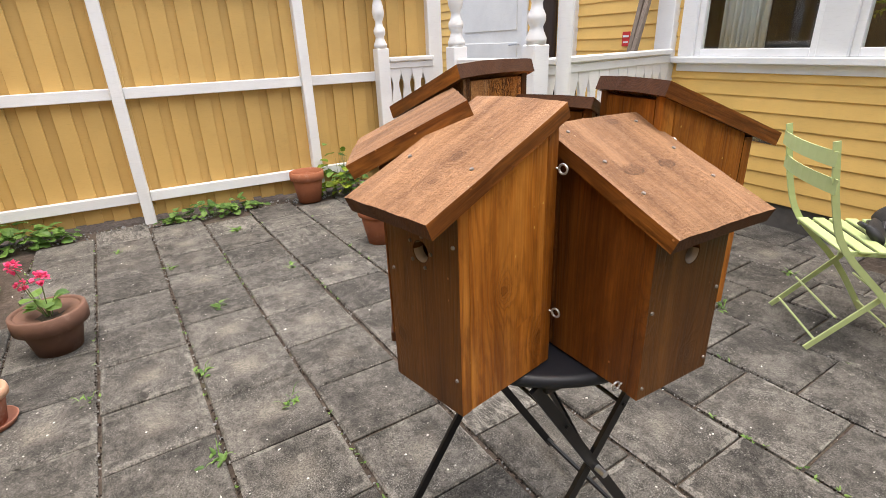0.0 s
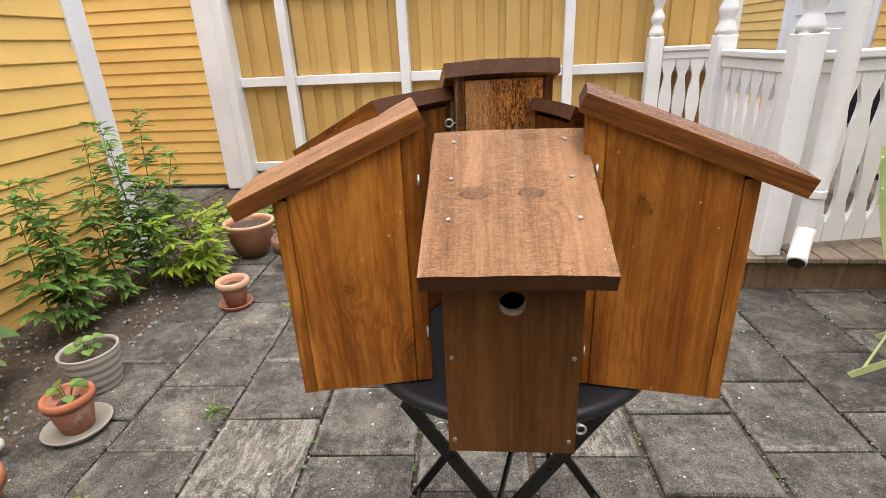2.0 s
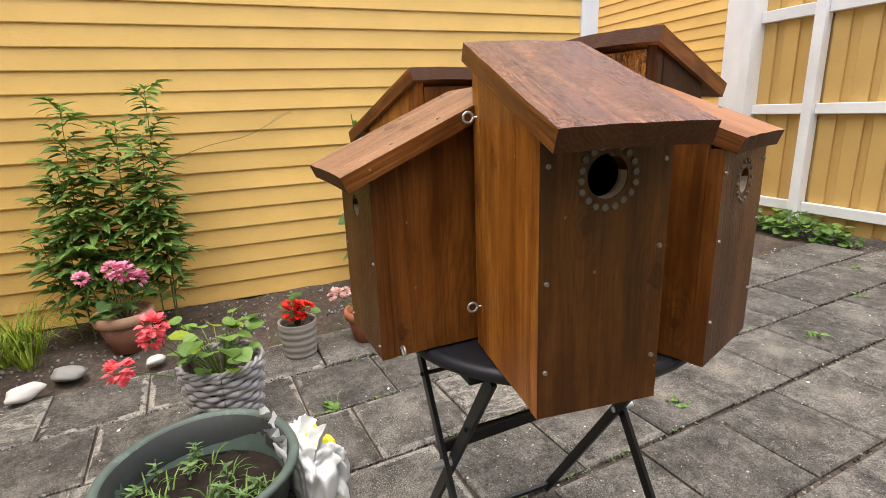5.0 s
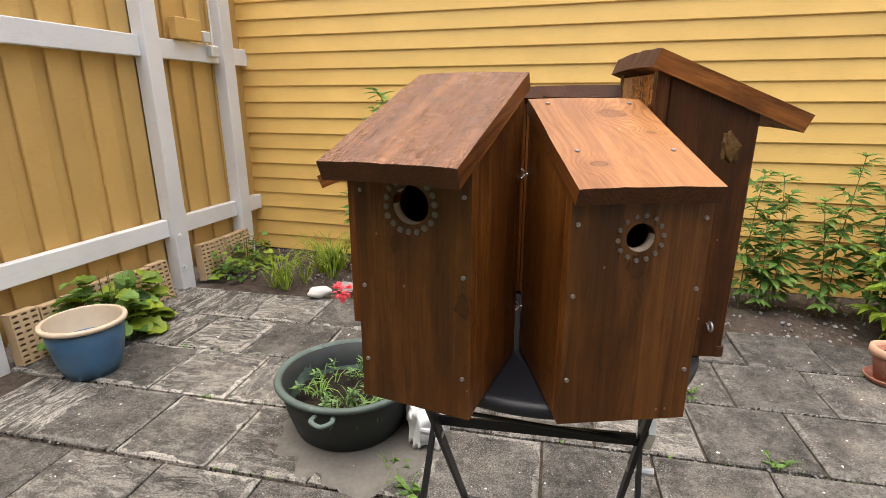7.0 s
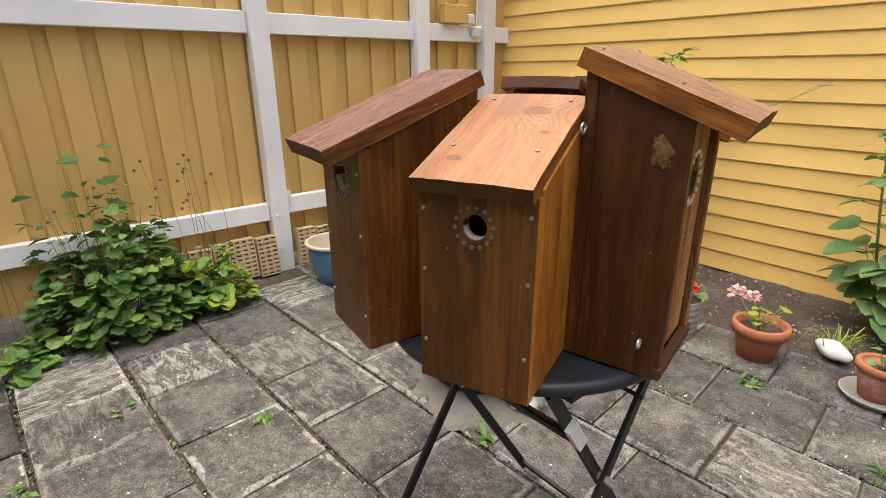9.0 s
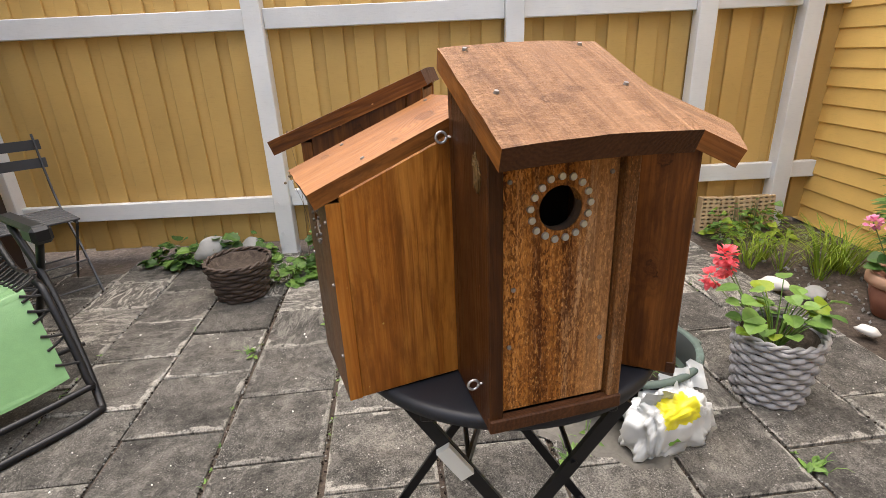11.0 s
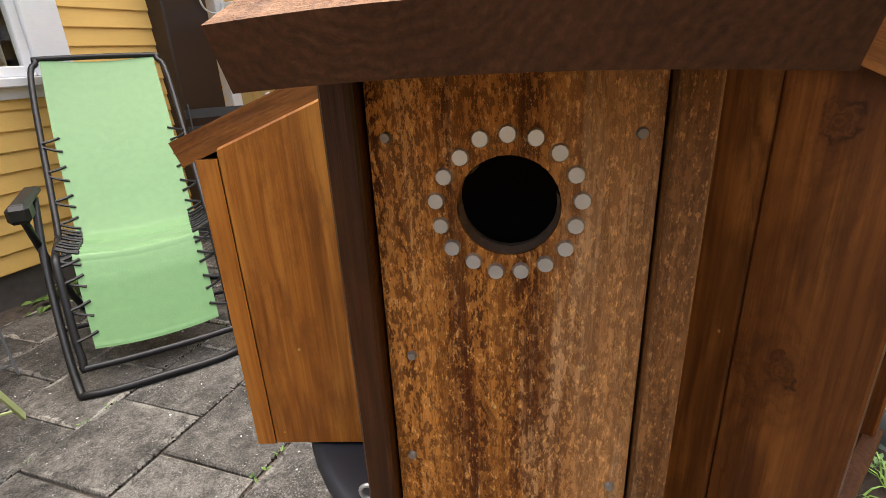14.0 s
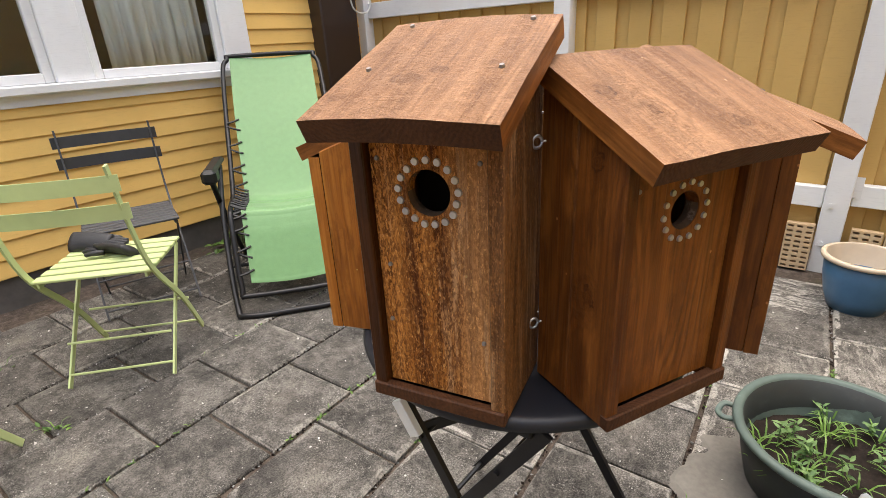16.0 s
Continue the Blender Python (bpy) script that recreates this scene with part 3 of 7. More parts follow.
def box(bm, x0, x1, y0, y1, z0, z1, bevel=0.0, m=None):
    r = bmesh.ops.create_cube(bm, size=1.0)
    vs = r["verts"]
    bmesh.ops.scale(bm, vec=(abs(x1 - x0), abs(y1 - y0), abs(z1 - z0)), verts=vs)
    bmesh.ops.translate(bm, vec=((x0 + x1) / 2, (y0 + y1) / 2, (z0 + z1) / 2), verts=vs)
    if bevel:
        edges = list({e for v in vs for e in v.link_edges})
        out = bmesh.ops.bevel(bm, geom=edges, offset=bevel, segments=1, affect="EDGES", clamp_overlap=True)
        vs = list({v for f in out["faces"] for v in f.verts} | {v for v in vs if v.is_valid})
    if m is not None:
        bmesh.ops.transform(bm, matrix=m, verts=vs)
    return vs


def boxed(x0, x1, y0, y1, z0, z1, bevel=0.0):
    bm = bmesh.new()
    box(bm, x0, x1, y0, y1, z0, z1, bevel)
    return bm


def tube(bm, pts, r, n=8, r_end=None, flat=1.0):
    """A round (or flattened) bar through points."""
    pts = [Vector(p) for p in pts]
    rings = []
    side = None
    for i, p in enumerate(pts):
        d = (pts[min(i + 1, len(pts) - 1)] - pts[max(i - 1, 0)]).normalized()
        if side is None:
            side = d.orthogonal().normalized()
        side = (side - d * side.dot(d)).normalized()
        up = d.cross(side)
        rr = r if r_end is None else r + (r_end - r) * i / max(1, len(pts) - 1)
        rings.append([bm.verts.new(p + side * math.cos(a) * rr + up * math.sin(a) * rr * flat)
                      for a in (2 * math.pi * k / n for k in range(n))])
    for a, b in zip(rings, rings[1:]):
        for k in range(n):
            bm.faces.new((a[k], a[(k + 1) % n], b[(k + 1) % n], b[k]))
    bm.faces.new(rings[0][::-1])
    bm.faces.new(rings[-1])


def bar(bm, a, b, width, thick, across):
    """A flat steel bar from a to b, its broad side along across."""
    a, b, s = Vector(a), Vector(b), Vector(across)
    d = (b - a).normalized()
    s = (s - d * s.dot(d)).normalized()
    u = d.cross(s)
    q = []
    for p in (a, b):
        q.append([bm.verts.new(p + s * (sx * width / 2) + u * (sy * thick / 2)) for sx, sy in ((-1, -1), (1, -1), (1, 1), (-1, 1))])
    for k in range(4):
        bm.faces.new((q[0][k], q[0][(k + 1) % 4], q[1][(k + 1) % 4], q[1][k]))
    bm.faces.new(q[0][::-1])
    bm.faces.new(q[1])


def lathe(bm, profile, n=32, wobble=0.0, close=False):
    rings = []
    for r, z in profile:
        rings.append([bm.verts.new(((r + wobble * math.sin(3 * a + z * 20)) * math.cos(a), (r + wobble * math.sin(3 * a + z * 20)) * math.sin(a), z))
                      for a in (2 * math.pi * k / n for k in range(n))])
    for a, b in zip(rings, rings[1:]):
        for k in range(n):
            bm.faces.new((a[k], a[(k + 1) % n], b[(k + 1) % n], b[k]))
    if close:
        bm.faces.new(rings[0][::-1])
        bm.faces.new(rings[-1])
    return rings


def arc(points, steps=6):
    """A smooth run through points (Catmull-Rom)."""
    p = [Vector(q) for q in points]
    p = [2 * p[0] - p[1]] + p + [2 * p[-1] - p[-2]]
    out = []
    for i in range(1, len(p) - 2):
        for k in range(steps):
            t = k / steps
            out.append(0.5 * (2 * p[i] + (p[i + 1] - p[i - 1]) * t + (2 * p[i - 1] - 5 * p[i] + 4 * p[i + 1] - p[i + 2]) * t * t
                              + (3 * p[i] - p[i - 1] - 3 * p[i + 1] + p[i + 2]) * t ** 3))
    return out + [p[-2]]


def add_leaf(bm, base, way, length, width, shape="oval", droop=0.25, rnd=random):
    """One leaf with a folded midrib."""
    way = Vector(way).normalized()
    side = way.cross(Vector((0, 0, 1)))
    side = side.normalized() if side.length > 1e-3 else Vector((1, 0, 0))
    up = side.cross(way).normalized()
    tilt = rnd.uniform(-0.5, 0.5)
    side, up = side * math.cos(tilt) + up * math.sin(tilt), up * math.cos(tilt) - side * math.sin(tilt)
    if shape == "oval":
        outline = [(0, 0), (0.25, 0.38), (0.55, 0.42), (0.85, 0.18), (1, 0)]
    elif shape == "narrow":
        outline = [(0, 0), (0.3, 0.5), (0.7, 0.32), (1, 0)]
    elif shape == "round":
        outline = [(0.12, 0), (-0.08, 0.22), (0.02, 0.44), (0.22, 0.48), (0.34, 0.56), (0.54, 0.49), (0.66, 0.47), (0.82, 0.28), (0.92, 0.20), (1, 0)]
    else:
        outline = [(0.08, 0), (-0.12, 0.28), (0.10, 0.50), (0.30, 0.42), (0.48, 0.58), (0.66, 0.36), (0.86, 0.34), (1, 0)]
    base = Vector(base)

    def at(u, v):
        return base + way * (u * length) + side * (v * width) + up * (-droop * length * u * u + 0.22 * abs(v) * width)

    mid = [bm.verts.new(at(u, 0)) for u, v in outline]
    for sgn in (1, -1):
        rim = [mid[0]] + [bm.verts.new(at(u, v * sgn)) for u, v in outline[1:-1]] + [mid[-1]]
        for k in range(len(outline) - 1):
            f = [mid[k], mid[k + 1], rim[k + 1], rim[k]]
            f = [v for i, v in enumerate(f) if v not in f[:i]]
            if len(f) > 2:
                bm.faces.new(f if sgn > 0 else f[::-1])
# ---- the setting ----
ground = tagged(new("ground", bpy.data.meshes.new("ground")), "dark soil under and round the paving", "ground", "", "structure")
bm = bmesh.new()
box(bm, -40, 40, -40, 40, -0.3, -0.016)
bm.to_mesh(ground.data)
bm.free()
ground.data.materials.append(SOIL)

bm = bmesh.new()
rows = 60
grid = {}
for i in range(9):
    for j in range(rows):
        x, y = -2.42 + i * 0.105, -2.35 + j * 4.4 / (rows - 1)
        edge = min(1.0, max(0.0, (-1.60 - x) / 0.16))
        z = -0.02 + edge * (0.045 + 0.03 * noise.noise((x * 5, y * 5, 0)) + 0.018 * noise.noise((x * 22, y * 22, 3)))
        grid[i, j] = bm.verts.new((x, y, z))
for i in range(8):
    for j in range(rows - 1):
        bm.faces.new((grid[i, j], grid[i + 1, j], grid[i + 1, j + 1], grid[i, j + 1]))
me = bpy.data.meshes.new("soil_bed")
bm.to_mesh(me)
bm.free()
me.materials.append(SOIL)
tagged(new("soil_bed", me), "strip of bare dark soil along the yellow wall", "flower bed", "", "structure")


def clapboards(name, along, out, origin, length, z0, z1, pitch, label, holes=()):
    """A clapboard wall: lapped boards as pieces on a thick backing. along/out: unit vectors; holes: (start, end, bottom, top)."""
    root = thing(name, Matrix.Identity(4), label, "wall", "", "structure")
    along, out, o = Vector(along), Vector(out), Vector(origin)
    frame_m = Matrix((( along.x, out.x, 0, o.x), (along.y, out.y, 0, o.y), (0, 0, 1, 0), (0, 0, 0, 1)))
    bm = bmesh.new()
    cuts = sorted({0.0, length, *[h[0] for h in holes], *[h[1] for h in holes]})
    for a, b in zip(cuts, cuts[1:]):
        inside = [h for h in holes if h[0] <= a + 1e-6 and h[1] >= b - 1e-6]
        if inside:
            if inside[0][2] > z0:
                box(bm, a, b, -0.16, -0.012, z0, inside[0][2])
            box(bm, a, b, -0.16, -0.012, inside[0][3], z1)
        else:
            box(bm, a, b, -0.16, -0.012, z0, z1)
    part("backing", bm, YELLOW, root, m=frame_m)
    meshes = {}
    z = z0
    while z < z1 - 0.01:
        spans = [(0.0, length)]
        for h in holes:
            if z + pitch > h[2] + 0.02 and z < h[3] - 0.02:
                spans = [s for a, b in spans for s in ((a, min(b, h[0])), (max(a, h[1]), b)) if s[1] - s[0] > 0.02]
        for a, b in spans:
            key = round(b - a, 3)
            if key not in meshes:
                bm = bmesh.new()
                prof = [(-0.011, 0.0), (0.016, 0.0), (0.018, 0.004), (0.006, pitch + 0.016), (-0.011, pitch + 0.016)]
                n = max(1, int(key / 0.5))
                rings = [[bm.verts.new((key * k / n, y + (0.0012 * noise.noise((k * 1.7, i, key)) if 0 < k < n else 0), zz)) for i, (y, zz) in enumerate(prof)] for k in range(n + 1)]
                for p, q in zip(rings, rings[1:]):
                    for i in range(5):
                        bm.faces.new((p[i], p[(i + 1) % 5], q[(i + 1) % 5], q[i]))
                bm.faces.new(rings[0][::-1])
                bm.faces.new(rings[-1])
                bmesh.ops.recalc_face_normals(bm, faces=bm.faces)
                meshes[key] = bpy.data.meshes.new("board")
                bm.to_mesh(meshes[key])
                bm.free()
            piece("board", meshes[key], YELLOW, root, m=frame_m @ Matrix.Translation((a, 0, z)))
        z += pitch
    return root, frame_m


# yellow wall along the flower bed, and its white corner board
wall_w, mw = clapboards("wall_west", (0, 1, 0), (1, 0, 0), (-2.30, -2.45, 0), 4.33, 0.026, 3.0, 0.1086, "yellow painted clapboard wall of an outbuilding")
part("corner_board", boxed(4.33, 4.47, -0.16, 0.032, 0.03, 3.0, 0.004), WHITE, wall_w, "white painted corner board", mw)
part("plinth", boxed(0, 4.44, -0.15, -0.03, -0.1, 0.07), STONEBASE, wall_w, "dark stone plinth", mw)
# end face of that building, and its other sides
part("end_wall", boxed(-0.3, 4.43, -2.6, -0.17, -0.1, 3.0), YELLOW, wall_w, "", mw)

# farther wall beyond the passage
wall_f, mf = clapboards("wall_north_west", (1, 0, 0), (0, -1, 0), (-5.4, 3.72, 0), 2.78, 0.04, 3.0, 0.105, "yellow clapboard wall at the end of the passage")
part("corner_board", boxed(2.78, 2.98, -0.16, 0.04, 0.0, 3.0, 0.004), WHITE, wall_f, "broad white corner board", mf)
part("corner_board", boxed(2.98, 3.06, -0.16, 0.07, 0.0, 3.0, 0.004), WHITE, wall_f, "narrow white trim", mf)

# house wall with the window band and the porch door
XD, YD0, LEND = 2.90, -2.30, 9.4
WIN = (0.0, 1.06, 2.35)
wy0, wy1 = -1.27, 1.93
door_a, door_b = 3.74, 5.20
wall_e, me_ = clapboards("wall_east", (0, 1, 0), (-1, 0, 0), (XD, YD0, 0), LEND, 0.16, 3.0, 0.095,
                         "yellow clapboard house wall with a row of white windows", holes=((wy0 - YD0, wy1 - YD0, 1.07, 2.4), (door_a - YD0, door_b - YD0, 0.2, 2.3)))
part("plinth", boxed(0, LEND, -0.15, -0.005, -0.1, 0.155), STONEBASE, wall_e, "dark grey plinth", me_)

win = thing("window_1", Matrix.Translation((XD, wy0, 1.07)), "white-framed window band of three panes with a broad sill", "window", "", "structure")
L = wy1 - wy0
part("window_sill", boxed(-0.075, 0.02, -0.03, L + 0.03, -0.045, 0.0, 0.006), WHITE, win)
part("apron", boxed(-0.03, 0.02, 0.0, L, -0.10, -0.045, 0.003), WHITE, win)
part("head_casing", boxed(-0.035, 0.02, -0.03, L + 0.03, 1.3, 1.42, 0.004), WHITE, win)
posts = [(0.0, 0.18), (0.94, 1.12), (2.10, 2.27), (L - 0.12, L)]
for a, b in posts:
    part("casing", boxed(-0.035, 0.03, a, b, 0.0, 1.3, 0.005), WHITE, win)
for (a0, a), (b, b0) in zip(posts, posts[1:]):
    for q in ((a, a + 0.045, 0.0, 1.3), (b - 0.045, b, 0.0, 1.3)):
        part("sash", boxed(-0.012, 0.035, q[0], q[1], q[2], q[3], 0.004), WHITE, win)
    for q in ((a + 0.045, b - 0.045, 0.0, 0.05), (a + 0.045, b - 0.045, 1.25, 1.3)):
        part("sash", boxed(-0.012, 0.035, q[0], q[1], q[2], q[3], 0.004), WHITE, win)
    g = part("pane", boxed(0.008, 0.013, a + 0.04, b - 0.04, 0.045, 1.255), GLASS, win, "clear window glass")
    g.visible_shadow = False
room = thing("room", Matrix.Translation((XD, 0, 0)), "dim room behind the windows", "room", "", "structure")
part("back_wall", boxed(1.6, 1.7, -1.6, 2.4, 0, 2.7), ROOM, room)
part("floor_board", boxed(0.17, 1.6, -1.6, 2.4, 0.0, 0.06), ROOM, room)
part("side_wall", boxed(0.17, 1.6, -1.7, -1.6, 0, 2.7), ROOM, room)
part("side_wall", boxed(0.17, 1.6, 2.4, 2.5, 0, 2.7), ROOM, room)
part("upper_floor", boxed(0.17, 1.6, -1.6, 2.4, 2.6, 2.7), ROOM, room)
part("inner_sill", boxed(0.04, 0.34, -1.1, 1.9, 1.02, 1.06), DOORPAINT, room)


def curtain(y0, y1, x):
    bm = bmesh.new()
    n = 40
    cols = []
    for k in range(n + 1):
        y = y0 + (y1 - y0) * k / n
        dx = 0.018 * math.sin(k * 1.25) + 0.008 * math.sin(k * 2.9)
        cols.append([bm.verts.new((x + dx, y, z)) for z in (1.08, 1.7, 2.38)] + [bm.verts.new((x + dx + 0.004, y, z)) for z in (2.38, 1.7, 1.08)])
    for p, q in zip(cols, cols[1:]):
        for i in range(6):
            bm.faces.new((p[i], p[(i + 1) % 6], q[(i + 1) % 6], q[i]))
    ob = part("curtain", bm, CURTAIN, None, "white cloth curtain hanging inside the window", smooth=True)
    return tagged(ob, category="curtain")


curtain(-1.05, -0.48, XD + 0.14)
curtain(1.42, 1.74, XD + 0.16)

door = thing("door_1", Matrix.Translation((XD, door_a, 0.2)), "off-white panelled house door with lever handle, closed", "door", "", "structure")
DW, DH = door_b - door_a, 2.1
part("frame", boxed(-0.03, 0.05, 0, 0.09, 0, DH, 0.004), WHITE, door)
part("frame", boxed(-0.03, 0.05, DW - 0.09, DW, 0, DH, 0.004), WHITE, door)
part("frame", boxed(-0.03, 0.05, 0.09, DW - 0.09, DH - 0.09, DH, 0.004), WHITE, door)
leafp = part("leaf", boxed(0.0, 0.045, 0.09, DW - 0.09, 0, DH - 0.09), DOORPAINT, door)
for z0 in (0.12, 0.62, 1.12, 1.60):
    part("panel", boxed(-0.012, 0.0, 0.2, DW - 0.2, z0, z0 + 0.38, 0.011), DOORPAINT, leafp)
bm = bmesh.new()
tube(bm, arc([(-0.005, 0.16, 0.98), (-0.05, 0.16, 0.98), (-0.055, 0.2, 0.98), (-0.05, 0.28, 0.975)]), 0.008)
part("handle", bm, ZINC, door, "steel lever handle", smooth=True)
trim = thing("trim_1", Matrix.Translation((XD, 3.24, 0.2)), "broad white trim board with a dark pipe beside the door", "trim", "", "structure")
part("board", boxed(-0.06, 0.02, -0.22, -0.06, 0, 2.6, 0.004), WHITE, trim)
bm = bmesh.new()
tube(bm, [(-0.09, 0.08, -0.03), (-0.09, 0.08, 2.6)], 0.07, 14)
part("pipe", bm, BROWN, trim, "dark brown downpipe")
pil = thing("trim_2", Matrix.Translation((XD, 1.95, 0.1)), "white pilaster where the porch railing meets the house", "trim", "", "structure")
part("board", boxed(-0.07, 0.02, 0.02, 0.17, 0, 2.7, 0.004), WHITE, pil)

notice = thing("notice_sign", Matrix.Translation((XD - 0.022, 2.44, 1.20)), "small red and white notice plate on the yellow wall", "sign")
part("plate", boxed(-0.004, 0.0, -0.04, 0.04, -0.055, 0.055, 0.001), RED, notice)
part("plate", boxed(-0.006, -0.0045, -0.03, 0.03, 0.012, 0.028), WHITE, notice, "white bar of lettering")
part("plate", boxed(-0.006, -0.0045, -0.025, 0.025, -0.03, -0.018), WHITE, notice, "white bar of lettering")

brown = thing("trim_3", Matrix.Translation((XD, -1.9, 0.0)), "dark brown boarded corner of the house", "trim", "", "structure")
part("board", boxed(-0.14, 0.05, -0.24, 0.10, 0.0, 3.0, 0.01), BROWN, brown)
cable = thing("cable", Matrix.Translation((XD - 0.15, -2.08, 1.40)), "loop of pale cable on the brown corner", "cable")
bm = bmesh.new()
tube(bm, arc([(0, 0.03, 0.5), (-0.01, 0.02, 0.15), (-0.01, -0.01, 0.02), (-0.02, -0.10, -0.01), (-0.02, -0.17, 0.05), (-0.02, -0.18, 0.3)]), 0.006, 6)
part("cord", bm, PLASTIC, cable, smooth=True)


def fence(name, along, out, origin, length, height, post_at, rails, label, post_w=0.10, foot=0.05, seed=1, drops=()):
    """Board-on-board fence with posts and rails on the near side."""
    rnd = random.Random(seed)
    along, out, o = Vector(along), Vector(out), Vector(origin)
    fm = Matrix(((along.x, out.x, 0, o.x), (along.y, out.y, 0, o.y), (0, 0, 1, 0), (0, 0, 0, 1)))
    root = thing(name, Matrix.Identity(4), label, "fence", "", "structure")
    for x in post_at:
        part("post", boxed(x - post_w / 2, x + post_w / 2, -0.005, 0.085, -0.05, height - 0.02, 0.004), WHITE, root, "white painted post", fm)
    cuts = [0.0, *post_at, length]
    for bay, (a, b) in enumerate(zip(cuts, cuts[1:])):
        lo = a + (post_w / 2 if a in post_at else 0)
        hi = b - (post_w / 2 if b in post_at else 0)
        for level, (z0, z1) in enumerate(rails):
            if level == 0 and drops:
                z0, z1 = z0 - drops[bay], z1 - drops[bay]
            part("rail", boxed(lo + 0.002, hi - 0.002, 0.0, 0.048, z0, z1, 0.004), WHITE, root, "white painted rail", fm)
    over, under = [], []
    for k in range(3):
        for ms, w in ((over, 0.118), (under, 0.115)):
            bm = bmesh.new()
            box(bm, -w / 2, w / 2, -0.010, 0.010, 0, height - foot, 0.003)
            bmesh.ops.recalc_face_normals(bm, faces=bm.faces)
            mesh = bpy.data.meshes.new("board")
            bm.to_mesh(mesh)
            bm.free()
            ms.append(mesh)
    x = 0.05
    k = 0
    while x < length - 0.03:
        y = -0.014 if k % 2 == 0 else -0.035
        lean = rnd.uniform(-0.004, 0.004)
        piece("board", rnd.choice(over if k % 2 == 0 else under), OCHRE, root,
              m=fm @ Matrix.Translation((x, y, foot + rnd.uniform(-0.012, 0.008))) @ Matrix.Rotation(lean, 4, "Y"))
        x += 0.093
        k += 1
    return root, fm


fence_a, fa = fence("fence_north", (1, 0, 0), (0, -1, 0), (-2.34, 3.80, 0), 4.1, 1.95, (0.49, 1.54, 2.92), ((0.155, 0.235), (0.93, 1.01), (1.66, 1.75)),
                    "ochre board fence with white posts and rails", 0.08, 0.03, 3)
part("end_board", boxed(4.1, 4.24, -0.05, 0.04, 0.0, 2.2, 0.004), WHITE, fence_a, "white end board", fa)
fence_c, fc = fence("fence_south", (1, 0, 0), (0, 1, 0), (-2.3, -2.34, 0), 5.24, 2.2, (0.24, 0.86, 1.97, 3.45, 5.16), ((0.385, 0.49), (1.355, 1.465)),
                    "tall ochre board fence with white posts and rails", 0.105, 0.06, 8, (0.05, 0.05, 0.05, 0.075, 0.115, 0.115))
# steel brackets and bolts at the feet of the posts
for x in (0.86, 1.97, 3.45):
    for z in (0.14, 0.34):
        bm = bmesh.new()
        bmesh.ops.create_cone(bm, cap_ends=True, segments=8, radius1=0.012, radius2=0.009, depth=0.012,
                              matrix=fc @ Matrix.Translation((x + 0.02, 0.09, z)) @ Matrix.Rotation(radians(90), 4, "X"))
        part("bolt", bm, WHITE, fence_c)
    part("bracket", boxed(x - 0.085, x - 0.053, 0.05, 0.055, 0.38, 0.48), WHITE, fence_c, "", fc)

# ---- paving ----
TURN = Matrix.Rotation(radians(4.3), 4, "Z")
PITCH = 0.352


def slab_meshes():
    out = []
    rnd = random.Random(4)
    for k in range(8):
        bm = bmesh.new()
        h = 0.1715
        def ring(inset, z, j):
            return [bm.verts.new((sx * (h - inset) + rnd.uniform(-j, j), sy * (h - inset) + rnd.uniform(-j, j), z)) for sx, sy in ((-1, -1), (1, -1), (1, 1), (-1, 1))]
        a, b, c = ring(0.0, -0.05, 0.002), ring(0.001, -0.006, 0.0025), ring(0.007, 0.0, 0.002)
        for p, q in ((a, b), (b, c)):
            for i in range(4):
                bm.faces.new((p[i], p[(i + 1) % 4], q[(i + 1) % 4], q[i]))
        bm.faces.new(c)
        bmesh.ops.recalc_face_normals(bm, faces=bm.faces)
        mesh = bpy.data.meshes.new("slab")
        bm.to_mesh(mesh)
        bm.free()
        mesh.materials.append(PAVING)
        out.append(mesh)
    return out


def lay_paving():
    root = thing("pavement", Matrix.Identity(4), "worn grey square concrete slabs laid in staggered rows with weedy joints", "pavement", "", "structure")
    rnd = random.Random(11)
    meshes = slab_meshes()
    joints = [-1.61, -1.25, -0.90, -0.54, -0.185, 0.18, 0.54, 0.90, 1.26, 1.61, 1.96, 2.31, 2.66, 3.0]
    for c, (u0, u1) in enumerate(zip(joints, joints[1:])):
        phase = (0.07, 0.08, 0.235, 0.06, 0.27, 0.055, 0.25, 0.07, 0.25, 0.07, 0.25, 0.07, 0.25)[c]
        for r in range(-8, 12):
            v = phase + PITCH * (r + 0.5) if c else 0.235 + PITCH * (r + 0.5)
            p = TURN @ Vector(((u0 + u1) / 2, v, 0))
            if p.y < -2.16 or p.y > 3.60 or p.x > 2.80 or (p.x > 1.35 and p.y > 1.9) or p.x < -1.72 + 0.02 * r:
                continue
            tilt = Matrix.Rotation(rnd.uniform(-0.008, 0.008), 4, "X") @ Matrix.Rotation(rnd.uniform(-0.008, 0.008), 4, "Y")
            m = Matrix.Translation((p.x, p.y, rnd.uniform(-0.003, 0.002))) @ TURN @ Matrix.Rotation(radians(90 * rnd.randrange(4)) + rnd.uniform(-0.006, 0.006), 4, "Z") @ tilt
            piece("slab", rnd.choice(meshes), PAVING, root, m=m)
    # passage beyond, out past the corner of the outbuilding
    for i in range(5):
        for j in range(5):
            x, y = -4.3 + i * 0.36, 2.25 + j * 0.36
            if x < -1.75:
                piece("slab", rnd.choice(meshes), PAVING, root, m=Matrix.Translation((x, y - 0.06, rnd.uniform(-0.006, 0.0))))


